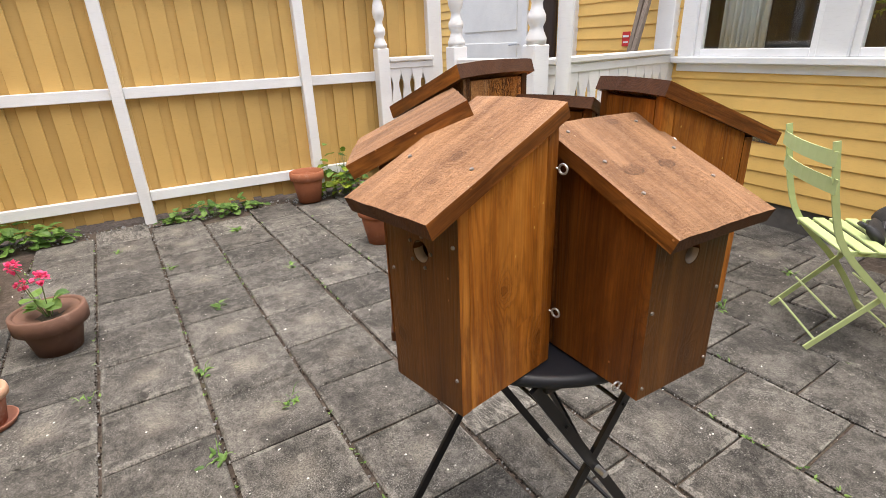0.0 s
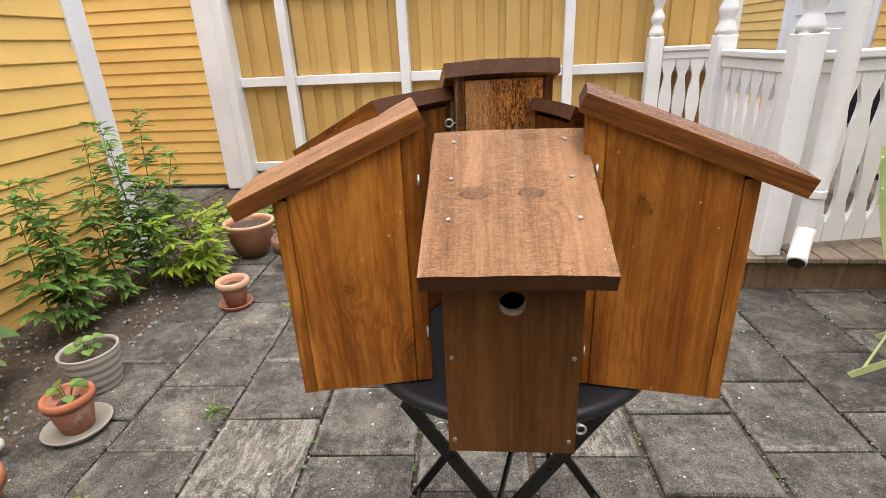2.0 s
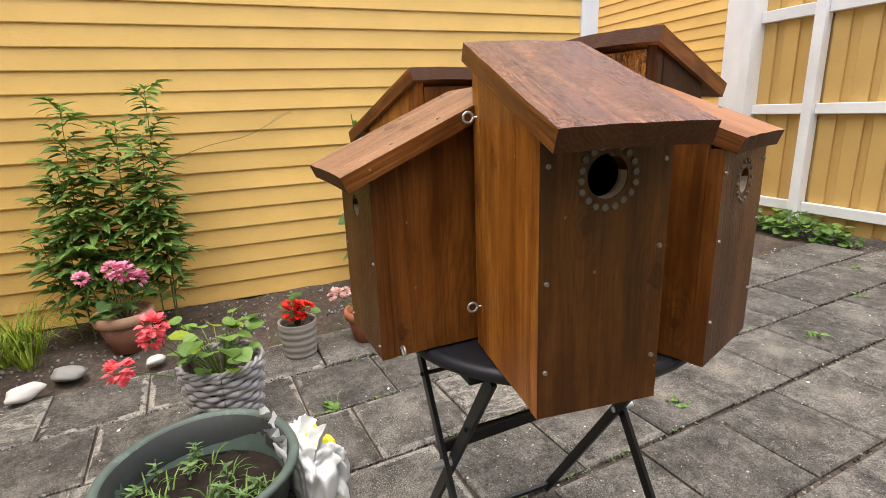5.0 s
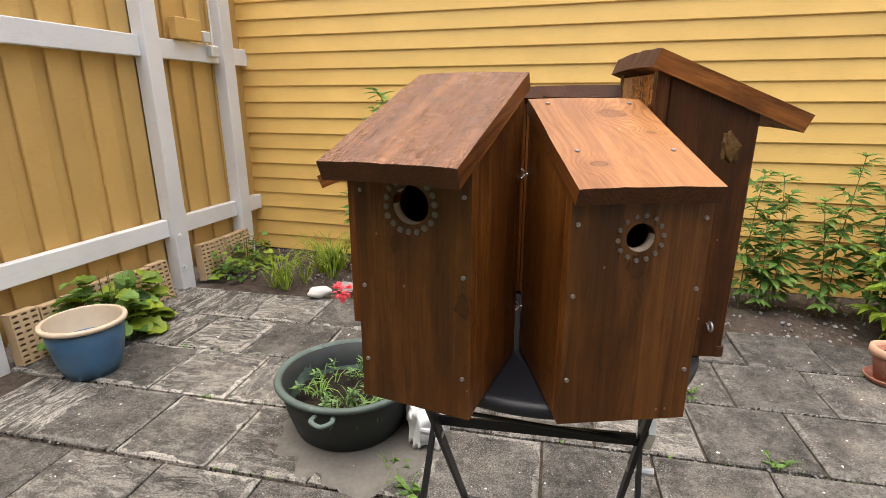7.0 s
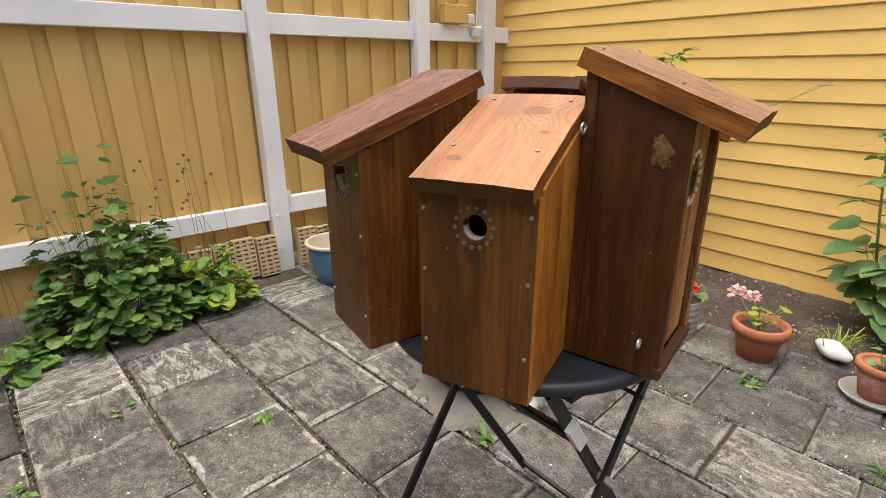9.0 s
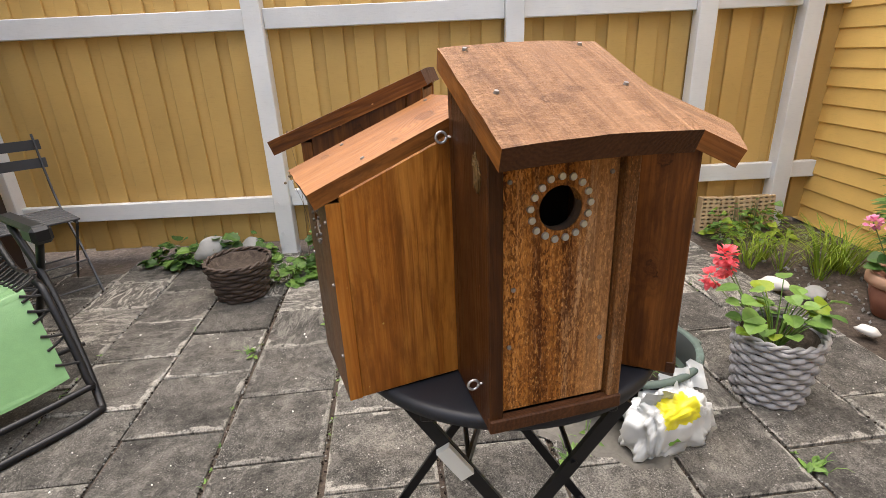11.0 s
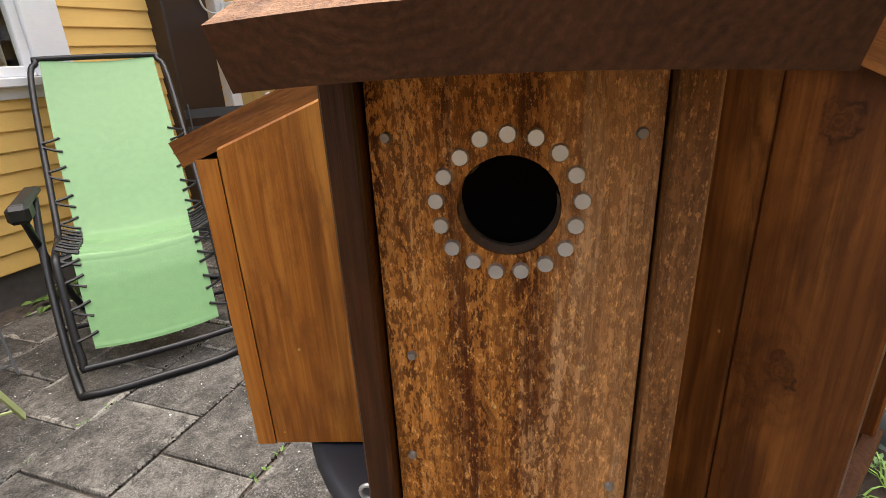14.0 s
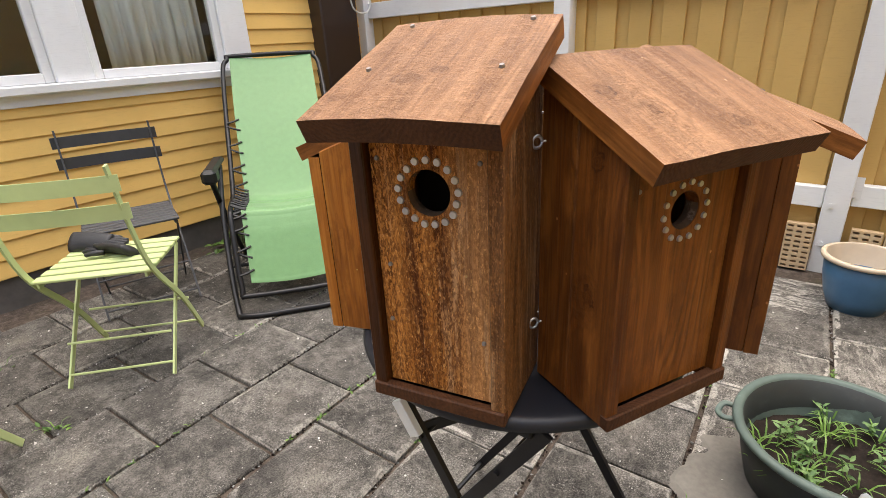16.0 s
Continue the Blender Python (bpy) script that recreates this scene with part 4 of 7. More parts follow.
# ---- porch ----
deck = thing("porch_deck", Matrix.Identity(4), "weathered wooden porch deck with a low step", "porch", "", "structure")
DX, DY0, DY1, DZ = 1.22, 1.60, 4.75, 0.18
for k in range(12):
    x = DX + 0.002 + k * 0.125
    part("plank", boxed(x, x + 0.118, DY0, DY1, DZ - 0.028, DZ, 0.004), DECK, deck, "", None)
part("fascia", boxed(DX + 0.03, DX + 0.06, DY0 + 0.04, DY1, -0.02, DZ - 0.03, 0.003), RAWWOOD, deck, "brown fascia board")
part("fascia", boxed(DX + 0.062, XD - 0.02, DY0 + 0.04, DY0 + 0.07, -0.02, DZ - 0.03, 0.003), RAWWOOD, deck, "brown fascia board")
for k in range(3):
    x = 0.865 + k * 0.102
    part("step_plank", boxed(x, x + 0.096, 2.30, 3.55, 0.062, 0.09, 0.004), DECK, deck)
part("step_side", boxed(0.88, 1.15, 2.32, 2.345, -0.02, 0.06), RAWWOOD, deck)
part("step_side", boxed(0.875, 0.90, 2.35, 3.5, -0.02, 0.06), RAWWOOD, deck)


def porch_post(x, y, full):
    root = thing("porch_post", Matrix.Translation((x, y, DZ)), "white turned wooden porch post", "post", "turned porch posts", "structure")
    part("shaft", boxed(-0.055, 0.055, -0.055, 0.055, 0, 1.02, 0.006), WHITE, root)
    bm = bmesh.new()
    prof = [(0.055, 1.02), (0.058, 1.05), (0.040, 1.09), (0.036, 1.11), (0.050, 1.14), (0.050, 1.17), (0.034, 1.20), (0.030, 1.23), (0.046, 1.27), (0.052, 1.31), (0.044, 1.36),
            (0.034, 1.40), (0.048, 1.43), (0.048, 1.46), (0.036, 1.5), (0.044, 1.7), (0.040, 2.0), (0.036, 2.3), (0.055, 2.34)]
    lathe(bm, prof, 20, close=True)
    part("turning", bm, WHITE, root, smooth=True)
    part("cap", boxed(-0.055, 0.055, -0.055, 0.055, 2.34, 2.6, 0.006), WHITE, root)
    return root


for x, y in ((1.36, 1.68), (1.33, 2.51), (1.255, 3.70)):
    porch_post(x, y, True)


def baluster_mesh():
    bm = bmesh.new()
    prof = [(0.053, 0.0), (0.053, 0.10), (0.036, 0.15), (0.028, 0.21), (0.033, 0.30), (0.048, 0.42), (0.051, 0.48), (0.044, 0.56), (0.030, 0.64), (0.028, 0.68), (0.042, 0.73), (0.053, 0.76), (0.053, 0.86)]
    f = [[bm.verts.new((s * w, d, z)) for w, z in prof] for s in (-1, 1) for d in (-0.011, 0.011)]
    a, b, c, d = f
    n = len(prof)
    for i in range(n - 1):
        bm.faces.new((a[i], c[i], c[i + 1], a[i + 1]))
        bm.faces.new((b[i], b[i + 1], d[i + 1], d[i]))
        bm.faces.new((a[i], a[i + 1], b[i + 1], b[i]))
        bm.faces.new((c[i], d[i], d[i + 1], c[i + 1]))
    bm.faces.new((a[0], b[0], d[0], c[0]))
    bm.faces.new((a[-1], c[-1], d[-1], b[-1]))
    bmesh.ops.recalc_face_normals(bm, faces=bm.faces)
    mesh = bpy.data.meshes.new("baluster")
    bm.to_mesh(mesh)
    bm.free()
    return mesh


BALUSTER = baluster_mesh()


def railing(p, q, n):
    p, q = Vector(p), Vector(q)
    d = (q - p)
    yaw = math.atan2(d.y, d.x)
    root = thing("porch_railing", Matrix.Translation((p.x, p.y, DZ)) @ Matrix.Rotation(yaw, 4, "Z"), "white railing with flat sawn balusters", "railing", "porch railings", "structure")
    Lr = d.length
    part("handrail", boxed(0, Lr, -0.035, 0.035, 0.905, 0.945, 0.008), WHITE, root)
    part("top_rail", boxed(0, Lr, -0.02, 0.02, 0.85, 0.903, 0.004), WHITE, root)
    part("bottom_rail", boxed(0, Lr, 0.013, 0.035, 0.10, 0.17, 0.004), WHITE, root)
    for k in range(n):
        piece("baluster", BALUSTER, WHITE, root, m=Matrix.Translation((Lr * (k + 0.5) / n, 0, 0.04)))
    return root


railing((1.42, 1.69), (XD - 0.07, 1.98), 13)
railing((1.357, 1.74), (1.333, 2.45), 6)
railing((1.32, 3.70), (1.76, 3.70), 4)
pipe = thing("downpipe", Matrix.Translation((1.45, 1.59, 0)), "white drain downpipe with an elbow by the porch corner", "downpipe")
bm = bmesh.new()
tube(bm, arc([(0.02, -0.02, 2.7), (0.02, -0.02, 1.2), (0.02, -0.02, 0.42), (0.015, -0.03, 0.34), (-0.02, -0.08, 0.26), (-0.05, -0.13, 0.22)], 5), 0.042, 14)
part("tube", bm, WHITE, pipe, smooth=True)
bm = bmesh.new()
lathe(bm, [(0.043, 0.50), (0.049, 0.505), (0.049, 0.535), (0.043, 0.54)], 16)
part("collar", bm, WHITE, pipe, m=Matrix.Translation((0.02, -0.02, 0)))
# dark disc on the closed pipe end, painted shade for its hollow
bm = bmesh.new()
bmesh.ops.create_cone(bm, cap_ends=True, segments=14, radius1=0.036, radius2=0.036, depth=0.004, matrix=Matrix.Translation((-0.052, -0.133, 0.218)) @ Vector((-0.05, -0.09, -0.07)).to_track_quat("Z", "Y").to_matrix().to_4x4())
part("mouth", bm, INSIDE, pipe, "dark disc standing for the shade in the pipe mouth")

# ---- table and nest boxes ----
TZ = 0.712
table = thing("bistro_table", Matrix.Translation((0.071, 0.0325, 0)), "round black folding steel bistro table under the nest boxes", "table")
bm = bmesh.new()
lathe(bm, [(0.0001, TZ - 0.002), (0.257, TZ - 0.002), (0.269, TZ), (0.277, TZ - 0.002), (0.281, TZ - 0.010), (0.279, TZ - 0.020), (0.272, TZ - 0.024), (0.266, TZ - 0.020), (0.259, TZ - 0.012), (0.0001, TZ - 0.012)], 64)
part("tabletop", bm, TABLETOP, table, smooth=True)
for s in (-1, 1):
    for name, a, b, w in (("leg", (-0.165, s * 0.212, TZ - 0.03), (0.262, s * 0.212, 0.012), 0.022), ("leg", (0.165, s * 0.196, TZ - 0.03), (-0.262, s * 0.196, 0.012), 0.022)):
        bm = bmesh.new()
        bar(bm, a, b, w, 0.009, (1, 0, 0.6))
        part(name, bm, BLACK, table)
    bm = bmesh.new()
    bmesh.ops.create_cone(bm, cap_ends=True, segments=10, radius1=0.009, radius2=0.007, depth=0.05, matrix=Matrix.Translation((0.0, s * 0.214, 0.424)) @ Matrix.Rotation(radians(90), 4, "X"))
    part("rivet", bm, ZINC, table)
for x, z, y0, y1 in ((0.245, 0.04, -0.222, 0.222), (-0.245, 0.04, -0.205, 0.205), (0.075, 0.54, -0.205, 0.205), (-0.09, 0.57, -0.222, 0.222)):
    bm = bmesh.new()
    tube(bm, [(x, y0, z), (x, y1, z)], 0.007 if z < 0.1 else 0.0045, 8)
    part("crossbar", bm, BLACK, table)
for s in (-1, 1):
    part("bracket", boxed(-0.15, 0.15, s * 0.212 - 0.014, s * 0.212 + 0.014, TZ - 0.042, TZ - 0.014, 0.003), BLACK, table)
bm = bmesh.new()
bar(bm, (-0.016, -0.206, 0.447), (0.080, 0.190, 0.548), 0.022, 0.006, (0, 0, 1))
part("stay", bm, BLACK, table)
bm = bmesh.new()
bar(bm, (0.118, 0.207, 0.602), (0.080, 0.207, 0.545), 0.025, 0.0115, (1, 0, 0.6))
part("label", bm, PLASTIC, table, "pale paper sticker on a leg")


def holed_board(w, h, t, hx, hz, r, n=32):
    """A board with a round hole through it: x across, y through, z up from 0."""
    bm = bmesh.new()
    s = r * 1.35
    for y in (-t / 2, t / 2):
        ring = [bm.verts.new((hx + r * math.cos(a), y, hz + r * math.sin(a))) for a in (2 * math.pi * k / n for k in range(n))]
        sq = []
        for k in range(n):
            a = 2 * math.pi * k / n
            q = s / max(abs(math.cos(a)), abs(math.sin(a)))
            sq.append(bm.verts.new((hx + q * math.cos(a), y, hz + q * math.sin(a))))
        for k in range(n):
            bm.faces.new((ring[k], ring[(k + 1) % n], sq[(k + 1) % n], sq[k]))
        x0, x1 = -w / 2, w / 2
        for a0, a1, b0, b1 in ((x0, hx - s, 0, h), (hx + s, x1, 0, h), (hx - s, hx + s, 0, hz - s), (hx - s, hx + s, hz + s, h)):
            bm.faces.new([bm.verts.new((px, y, pz)) for px, pz in ((a0, b0), (a1, b0), (a1, b1), (a0, b1))])
    vs = list(bm.verts)
    first = [v for v in vs[:n]]
    second = [v for v in vs[2 * n + 16:3 * n + 16]]
    for k in range(n):
        bm.faces.new((first[k], first[(k + 1) % n], second[(k + 1) % n], second[k]))
    c = [[bm.verts.new((px, y, pz)) for px, pz in ((-w / 2, 0), (w / 2, 0), (w / 2, h), (-w / 2, h))] for y in (-t / 2, t / 2)]
    for k in range(4):
        bm.faces.new((c[0][k], c[0][(k + 1) % 4], c[1][(k + 1) % 4], c[1][k]))
    return bm


def slanted(length, lo, hi, t):
    """A side board: y runs back from 0 to length, its top rises from lo to hi."""
    bm = bmesh.new()
    q = [[bm.verts.new((x, y, z)) for y, z in ((0, 0), (length, 0), (length, hi), (0, lo))] for x in (-t / 2, t / 2)]
    bm.faces.new(q[0][::-1])
    bm.faces.new(q[1])
    for k in range(4):
        bm.faces.new((q[0][k], q[0][(k + 1) % 4], q[1][(k + 1) % 4], q[1][k]))
    bmesh.ops.bevel(bm, geom=list(bm.edges), offset=0.0018, segments=1, affect="EDGES")
    return bm


def screw_at(parent, m, r=0.0042):
    bm = bmesh.new()
    bmesh.ops.create_cone(bm, cap_ends=True, segments=10, radius1=r, radius2=r * 0.75, depth=0.003)
    part("screw", bm, STEELDULL, parent, "", m)


def eye_at(parent, m, r=0.0072):
    bm = bmesh.new()
    tube(bm, [(0, 0, -0.012), (0, 0, 0.004)], 0.0016, 6)
    tube(bm, [(r * math.cos(a), 0, 0.004 + r + r * math.sin(a)) for a in (2 * math.pi * k / 16 - math.pi / 2 for k in range(17))], 0.0019, 6)
    part("eye_hook", bm, ZINC, parent, "small steel screw eye", m, smooth=True)


def nest_box(left, right, depth, zb, zf, ov, roof_w, roof_t, hole, ring, mats, label, roof_shift=0.0, seed=0, strip=0.05, frame_style=False, screws=(), hole_side=0.0, floor_strip=False, eyes=(), roof_screws=(), ring_nails=14):
    """left/right: the front's lower corners as seen from the front; zb, zf: the roof's upper edge at the back and at its front drip edge."""
    rnd = random.Random(seed)
    l, r = Vector((*left, 0)), Vector((*right, 0))
    across = (r - l).normalized()
    w = (r - l).length
    outw = Vector((across.y, -across.x, 0))
    base = (l + r) / 2
    z0 = TZ + 0.001
    m = Matrix(((across.x, -outw.x, 0, base.x), (across.y, -outw.y, 0, base.y), (0, 0, 1, z0), (0, 0, 0, 1)))
    root = thing("nest_box", m, label, "birdhouse", "nest boxes on the table")
    front_m, side_m, side2_m, roof_m, edge_m = mats
    run = depth + ov
    slope = (zb - zf) / run
    cosr = 1 / math.sqrt(1 + slope * slope)
    under_f = zf + slope * ov - roof_t / cosr - z0
    under_b = zb - roof_t / cosr - z0
    t = 0.019
    if frame_style:
        fw = w - 2 * t - 0.004
        y_front = 0.012
        fz = 0.022
    else:
        fw, y_front, fz = w, 0.0, 0.0
    hz, hr = hole
    fh = under_f + (0.0 if not frame_style else slope * y_front) - 0.001 - fz
    front = part("front_board", holed_board(fw, fh, t, hole_side, hz - fz, hr), front_m, root, "", Matrix.Translation((0, y_front + t / 2, fz)))
    part("hole_rim", _rim(hr, t), DARKRIM if frame_style else PALEINSIDE, front, "raw chipped wood in the entrance hole", Matrix.Translation((hole_side, 0, hz - fz)))
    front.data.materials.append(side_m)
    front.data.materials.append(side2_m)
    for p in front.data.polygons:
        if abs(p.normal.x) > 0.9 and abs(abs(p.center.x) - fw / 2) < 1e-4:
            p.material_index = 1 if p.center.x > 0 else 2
    for k in range(ring_nails if ring else 0):
        a = 2 * math.pi * k / ring_nails + 0.1
        rr = ring * rnd.uniform(0.97, 1.04)
        bm = bmesh.new()
        bmesh.ops.create_cone(bm, cap_ends=True, segments=10, radius1=hr * 0.185, radius2=hr * 0.15, depth=0.003)
        part("nail", bm, ZINC if frame_style else NAILDARK, front, "", Matrix.Translation((hole_side + rr * math.cos(a), -t / 2 - 0.001, hz - fz + rr * math.sin(a))) @ Matrix.Rotation(radians(90), 4, "X"))
    y_side = 0.0 if frame_style else t
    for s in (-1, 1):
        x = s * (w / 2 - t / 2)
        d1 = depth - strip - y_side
        # right and left boards can take a lighter and a darker tone
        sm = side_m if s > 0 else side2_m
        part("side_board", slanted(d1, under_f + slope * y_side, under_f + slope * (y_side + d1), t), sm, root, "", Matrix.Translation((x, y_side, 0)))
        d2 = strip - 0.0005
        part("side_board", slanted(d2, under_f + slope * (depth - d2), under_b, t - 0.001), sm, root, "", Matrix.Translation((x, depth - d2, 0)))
    back = part("back_board", boxed(-w / 2 + t + 0.001, w / 2 - t - 0.001, depth - t, depth - 0.001, 0.002, under_b - slope * t), edge_m, root)
    # inner face coloured dark: painted shade seen through the entrance hole
    back.data.materials.append(INSIDE)
    for p in back.data.polygons:
        if p.normal.y < -0.5:
            p.material_index = 1
    part("floor_board", boxed(-w / 2 + t + 0.001, w / 2 - t - 0.001, y_front + t + 0.001, depth - t - 0.001, 0.004, 0.022), INSIDE, root)
    if floor_strip:
        part("bottom_strip", boxed(-w / 2 - 0.001, w / 2 + 0.001, -0.004, 0.0105, 0.0, 0.021, 0.002), ROOF_E, root, "reddish brown strip along the bottom")
    # roof: a thick board, its grain down the slope
    length = run / cosr
    pitch = math.atan(slope)
    bm = bmesh.new()
    n = 10
    cup = 0.004 if roof_t > 0.026 else 0.002
    grid = [[[None] * 2 for _ in range(n + 1)] for _ in range(9)]
    for i in range(n + 1):
        x = -roof_w / 2 + roof_w * i / n
        for j in range(9):
            zz = length * j / 8
            sag = -cup * (2 * i / n - 1) ** 2
            jx = rnd.uniform(-0.0008, 0.0008)
            grid[j][i][0] = bm.verts.new((x + (jx if i in (0, n) else 0), sag + 0.0005 * noise.noise((x * 30, zz * 30, seed)), zz + (rnd.uniform(-0.001, 0.001) if j in (0, 8) else 0)))
            grid[j][i][1] = bm.verts.new((x, sag - roof_t, zz))
    for j in range(8):
        for i in range(n):
            for k in (0, 1):
                f = (grid[j][i][k], grid[j][i + 1][k], grid[j + 1][i + 1][k], grid[j + 1][i][k])
                bm.faces.new(f if k == 0 else f[::-1])
    for i in range(n):
        for j in (0, 8):
            bm.faces.new((grid[j][i][0], grid[j][i + 1][0], grid[j][i + 1][1], grid[j][i][1]))
    for j in range(8):
        for i in (0, n):
            bm.faces.new((grid[j][i][0], grid[j + 1][i][0], grid[j + 1][i][1], grid[j][i][1]))
    bmesh.ops.recalc_face_normals(bm, faces=bm.faces)
    down = Vector((0, -math.cos(pitch), -math.sin(pitch)))
    nrm = Vector((0, -math.sin(pitch), math.cos(pitch)))
    rm = Matrix(((1, nrm.x, down.x, roof_shift), (0, nrm.y, down.y, depth), (0, nrm.z, down.z, zb - z0), (0, 0, 0, 1)))
    if rm.determinant() < 0:
        rm = Matrix(((-1, nrm.x, down.x, roof_shift), (0, nrm.y, down.y, depth), (0, nrm.z, down.z, zb - z0), (0, 0, 0, 1)))
    roof = part("roof", bm, roof_m, root, "", rm)
    if len(roof.data.materials) == 1:
        roof.data.materials.append(ROOF_E)
        roof.data.materials.append(SIDE_M)
        for p in roof.data.polygons:
            if abs(p.normal.z) > 0.7:
                p.material_index = 1
            elif abs(p.normal.x) > 0.7:
                p.material_index = 2
    if roof_screws:
        for sx in (-0.36, 0.36):
            for zz in roof_screws:
                screw_at(roof, Matrix.Translation((sx * roof_w, -0.0005, zz * length)) @ Matrix.Rotation(radians(-90), 4, "X"), 0.0036)
    for sx, sz in screws:
        screw_at(front, Matrix.Translation((sx * fw / 2, -t / 2 - 0.001, sz - fz)) @ Matrix.Rotation(radians(90), 4, "X"), 0.0033)
    for s, sy, sz in eyes:
        eye_at(root, Matrix.Translation((s * (w / 2 + 0.001), sy, sz)) @ Matrix.Rotation(radians(90 * s), 4, "Y"))
    return root


def _rim(r, t):
    bm = bmesh.new()
    rings = [[bm.verts.new((q * math.cos(a), y, q * math.sin(a))) for a in (2 * math.pi * k / 28 for k in range(28))] for q, y in ((r - 0.0006, -t / 2 + 0.001), (r - 0.002, 0), (r - 0.0006, t / 2 - 0.001))]
    for p, q in zip(rings, rings[1:]):
        for k in range(28):
            if 14 <= k or k % 5 == 0:
                bm.faces.new((p[k], p[(k + 1) % 28], q[(k + 1) % 28], q[k]))
    return bm


NAILDARK = plain("stained_nail_head", (0.15, 0.13, 0.11), 0.5, 0.5, 0.3, 60.0)
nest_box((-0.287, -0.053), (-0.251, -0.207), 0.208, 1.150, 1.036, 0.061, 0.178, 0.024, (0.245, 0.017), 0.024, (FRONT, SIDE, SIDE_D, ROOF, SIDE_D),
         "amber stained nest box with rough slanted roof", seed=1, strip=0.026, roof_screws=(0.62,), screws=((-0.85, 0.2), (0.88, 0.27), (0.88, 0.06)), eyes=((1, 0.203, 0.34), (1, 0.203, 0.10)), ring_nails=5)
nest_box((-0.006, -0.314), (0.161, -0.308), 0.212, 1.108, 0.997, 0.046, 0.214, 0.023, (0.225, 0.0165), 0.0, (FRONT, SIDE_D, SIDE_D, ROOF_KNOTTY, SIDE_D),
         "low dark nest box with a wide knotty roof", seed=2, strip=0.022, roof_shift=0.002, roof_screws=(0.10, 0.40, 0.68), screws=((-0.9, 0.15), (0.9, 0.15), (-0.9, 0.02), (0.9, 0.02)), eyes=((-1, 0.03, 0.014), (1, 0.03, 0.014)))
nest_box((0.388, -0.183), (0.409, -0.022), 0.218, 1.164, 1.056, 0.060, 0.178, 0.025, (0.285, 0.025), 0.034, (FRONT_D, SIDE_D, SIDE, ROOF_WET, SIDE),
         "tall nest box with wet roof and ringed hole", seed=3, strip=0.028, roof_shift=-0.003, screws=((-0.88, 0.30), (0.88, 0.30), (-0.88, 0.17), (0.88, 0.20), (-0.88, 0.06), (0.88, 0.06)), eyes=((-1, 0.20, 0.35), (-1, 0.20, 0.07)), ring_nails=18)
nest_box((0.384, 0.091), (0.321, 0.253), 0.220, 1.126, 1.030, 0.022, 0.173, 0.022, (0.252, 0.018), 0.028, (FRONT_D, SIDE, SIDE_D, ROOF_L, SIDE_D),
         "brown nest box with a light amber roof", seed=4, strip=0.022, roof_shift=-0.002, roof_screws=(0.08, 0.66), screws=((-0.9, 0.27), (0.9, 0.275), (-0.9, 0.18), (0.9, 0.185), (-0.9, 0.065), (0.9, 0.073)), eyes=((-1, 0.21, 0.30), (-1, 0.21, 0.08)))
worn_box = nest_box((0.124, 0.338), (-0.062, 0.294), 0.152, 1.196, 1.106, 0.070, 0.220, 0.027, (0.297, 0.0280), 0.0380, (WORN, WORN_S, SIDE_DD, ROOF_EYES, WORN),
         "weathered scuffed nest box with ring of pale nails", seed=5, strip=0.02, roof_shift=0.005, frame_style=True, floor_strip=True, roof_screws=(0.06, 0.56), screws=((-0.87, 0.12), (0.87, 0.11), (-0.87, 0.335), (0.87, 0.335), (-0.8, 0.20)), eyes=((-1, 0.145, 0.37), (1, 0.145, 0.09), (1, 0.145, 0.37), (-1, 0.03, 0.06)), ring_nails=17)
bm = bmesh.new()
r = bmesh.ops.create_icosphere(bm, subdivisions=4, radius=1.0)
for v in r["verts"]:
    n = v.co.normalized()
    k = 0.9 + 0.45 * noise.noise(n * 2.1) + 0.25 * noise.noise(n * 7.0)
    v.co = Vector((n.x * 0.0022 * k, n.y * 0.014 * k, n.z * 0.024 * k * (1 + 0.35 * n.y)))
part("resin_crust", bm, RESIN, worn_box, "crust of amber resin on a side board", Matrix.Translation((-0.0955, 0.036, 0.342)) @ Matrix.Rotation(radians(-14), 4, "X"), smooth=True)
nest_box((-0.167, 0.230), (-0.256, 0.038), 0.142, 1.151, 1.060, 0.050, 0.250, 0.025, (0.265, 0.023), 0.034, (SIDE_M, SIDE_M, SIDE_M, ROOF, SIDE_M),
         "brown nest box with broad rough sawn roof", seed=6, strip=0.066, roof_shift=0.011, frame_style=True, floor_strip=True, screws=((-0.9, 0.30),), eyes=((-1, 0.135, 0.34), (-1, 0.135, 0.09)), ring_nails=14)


# ---- seats ----
def ribbon(bm, pts, width, thick, across):
    """A bent flat bar through points, in one piece."""
    pts, s0, prev = [Vector(q) for q in pts], Vector(across), None
    for i, q in enumerate(pts):
        d = (pts[min(i + 1, len(pts) - 1)] - pts[max(i - 1, 0)]).normalized()
        s = (s0 - d * s0.dot(d)).normalized()
        u = d.cross(s)
        cur = [bm.verts.new(q + s * (sx * width / 2) + u * (sy * thick / 2)) for sx, sy in ((-1, -1), (1, -1), (1, 1), (-1, 1))]
        if prev:
            for k in range(4):
                bm.faces.new((prev[k], prev[(k + 1) % 4], cur[(k + 1) % 4], cur[k]))
        else:
            bm.faces.new(cur[::-1])
        prev = cur
    bm.faces.new(prev)


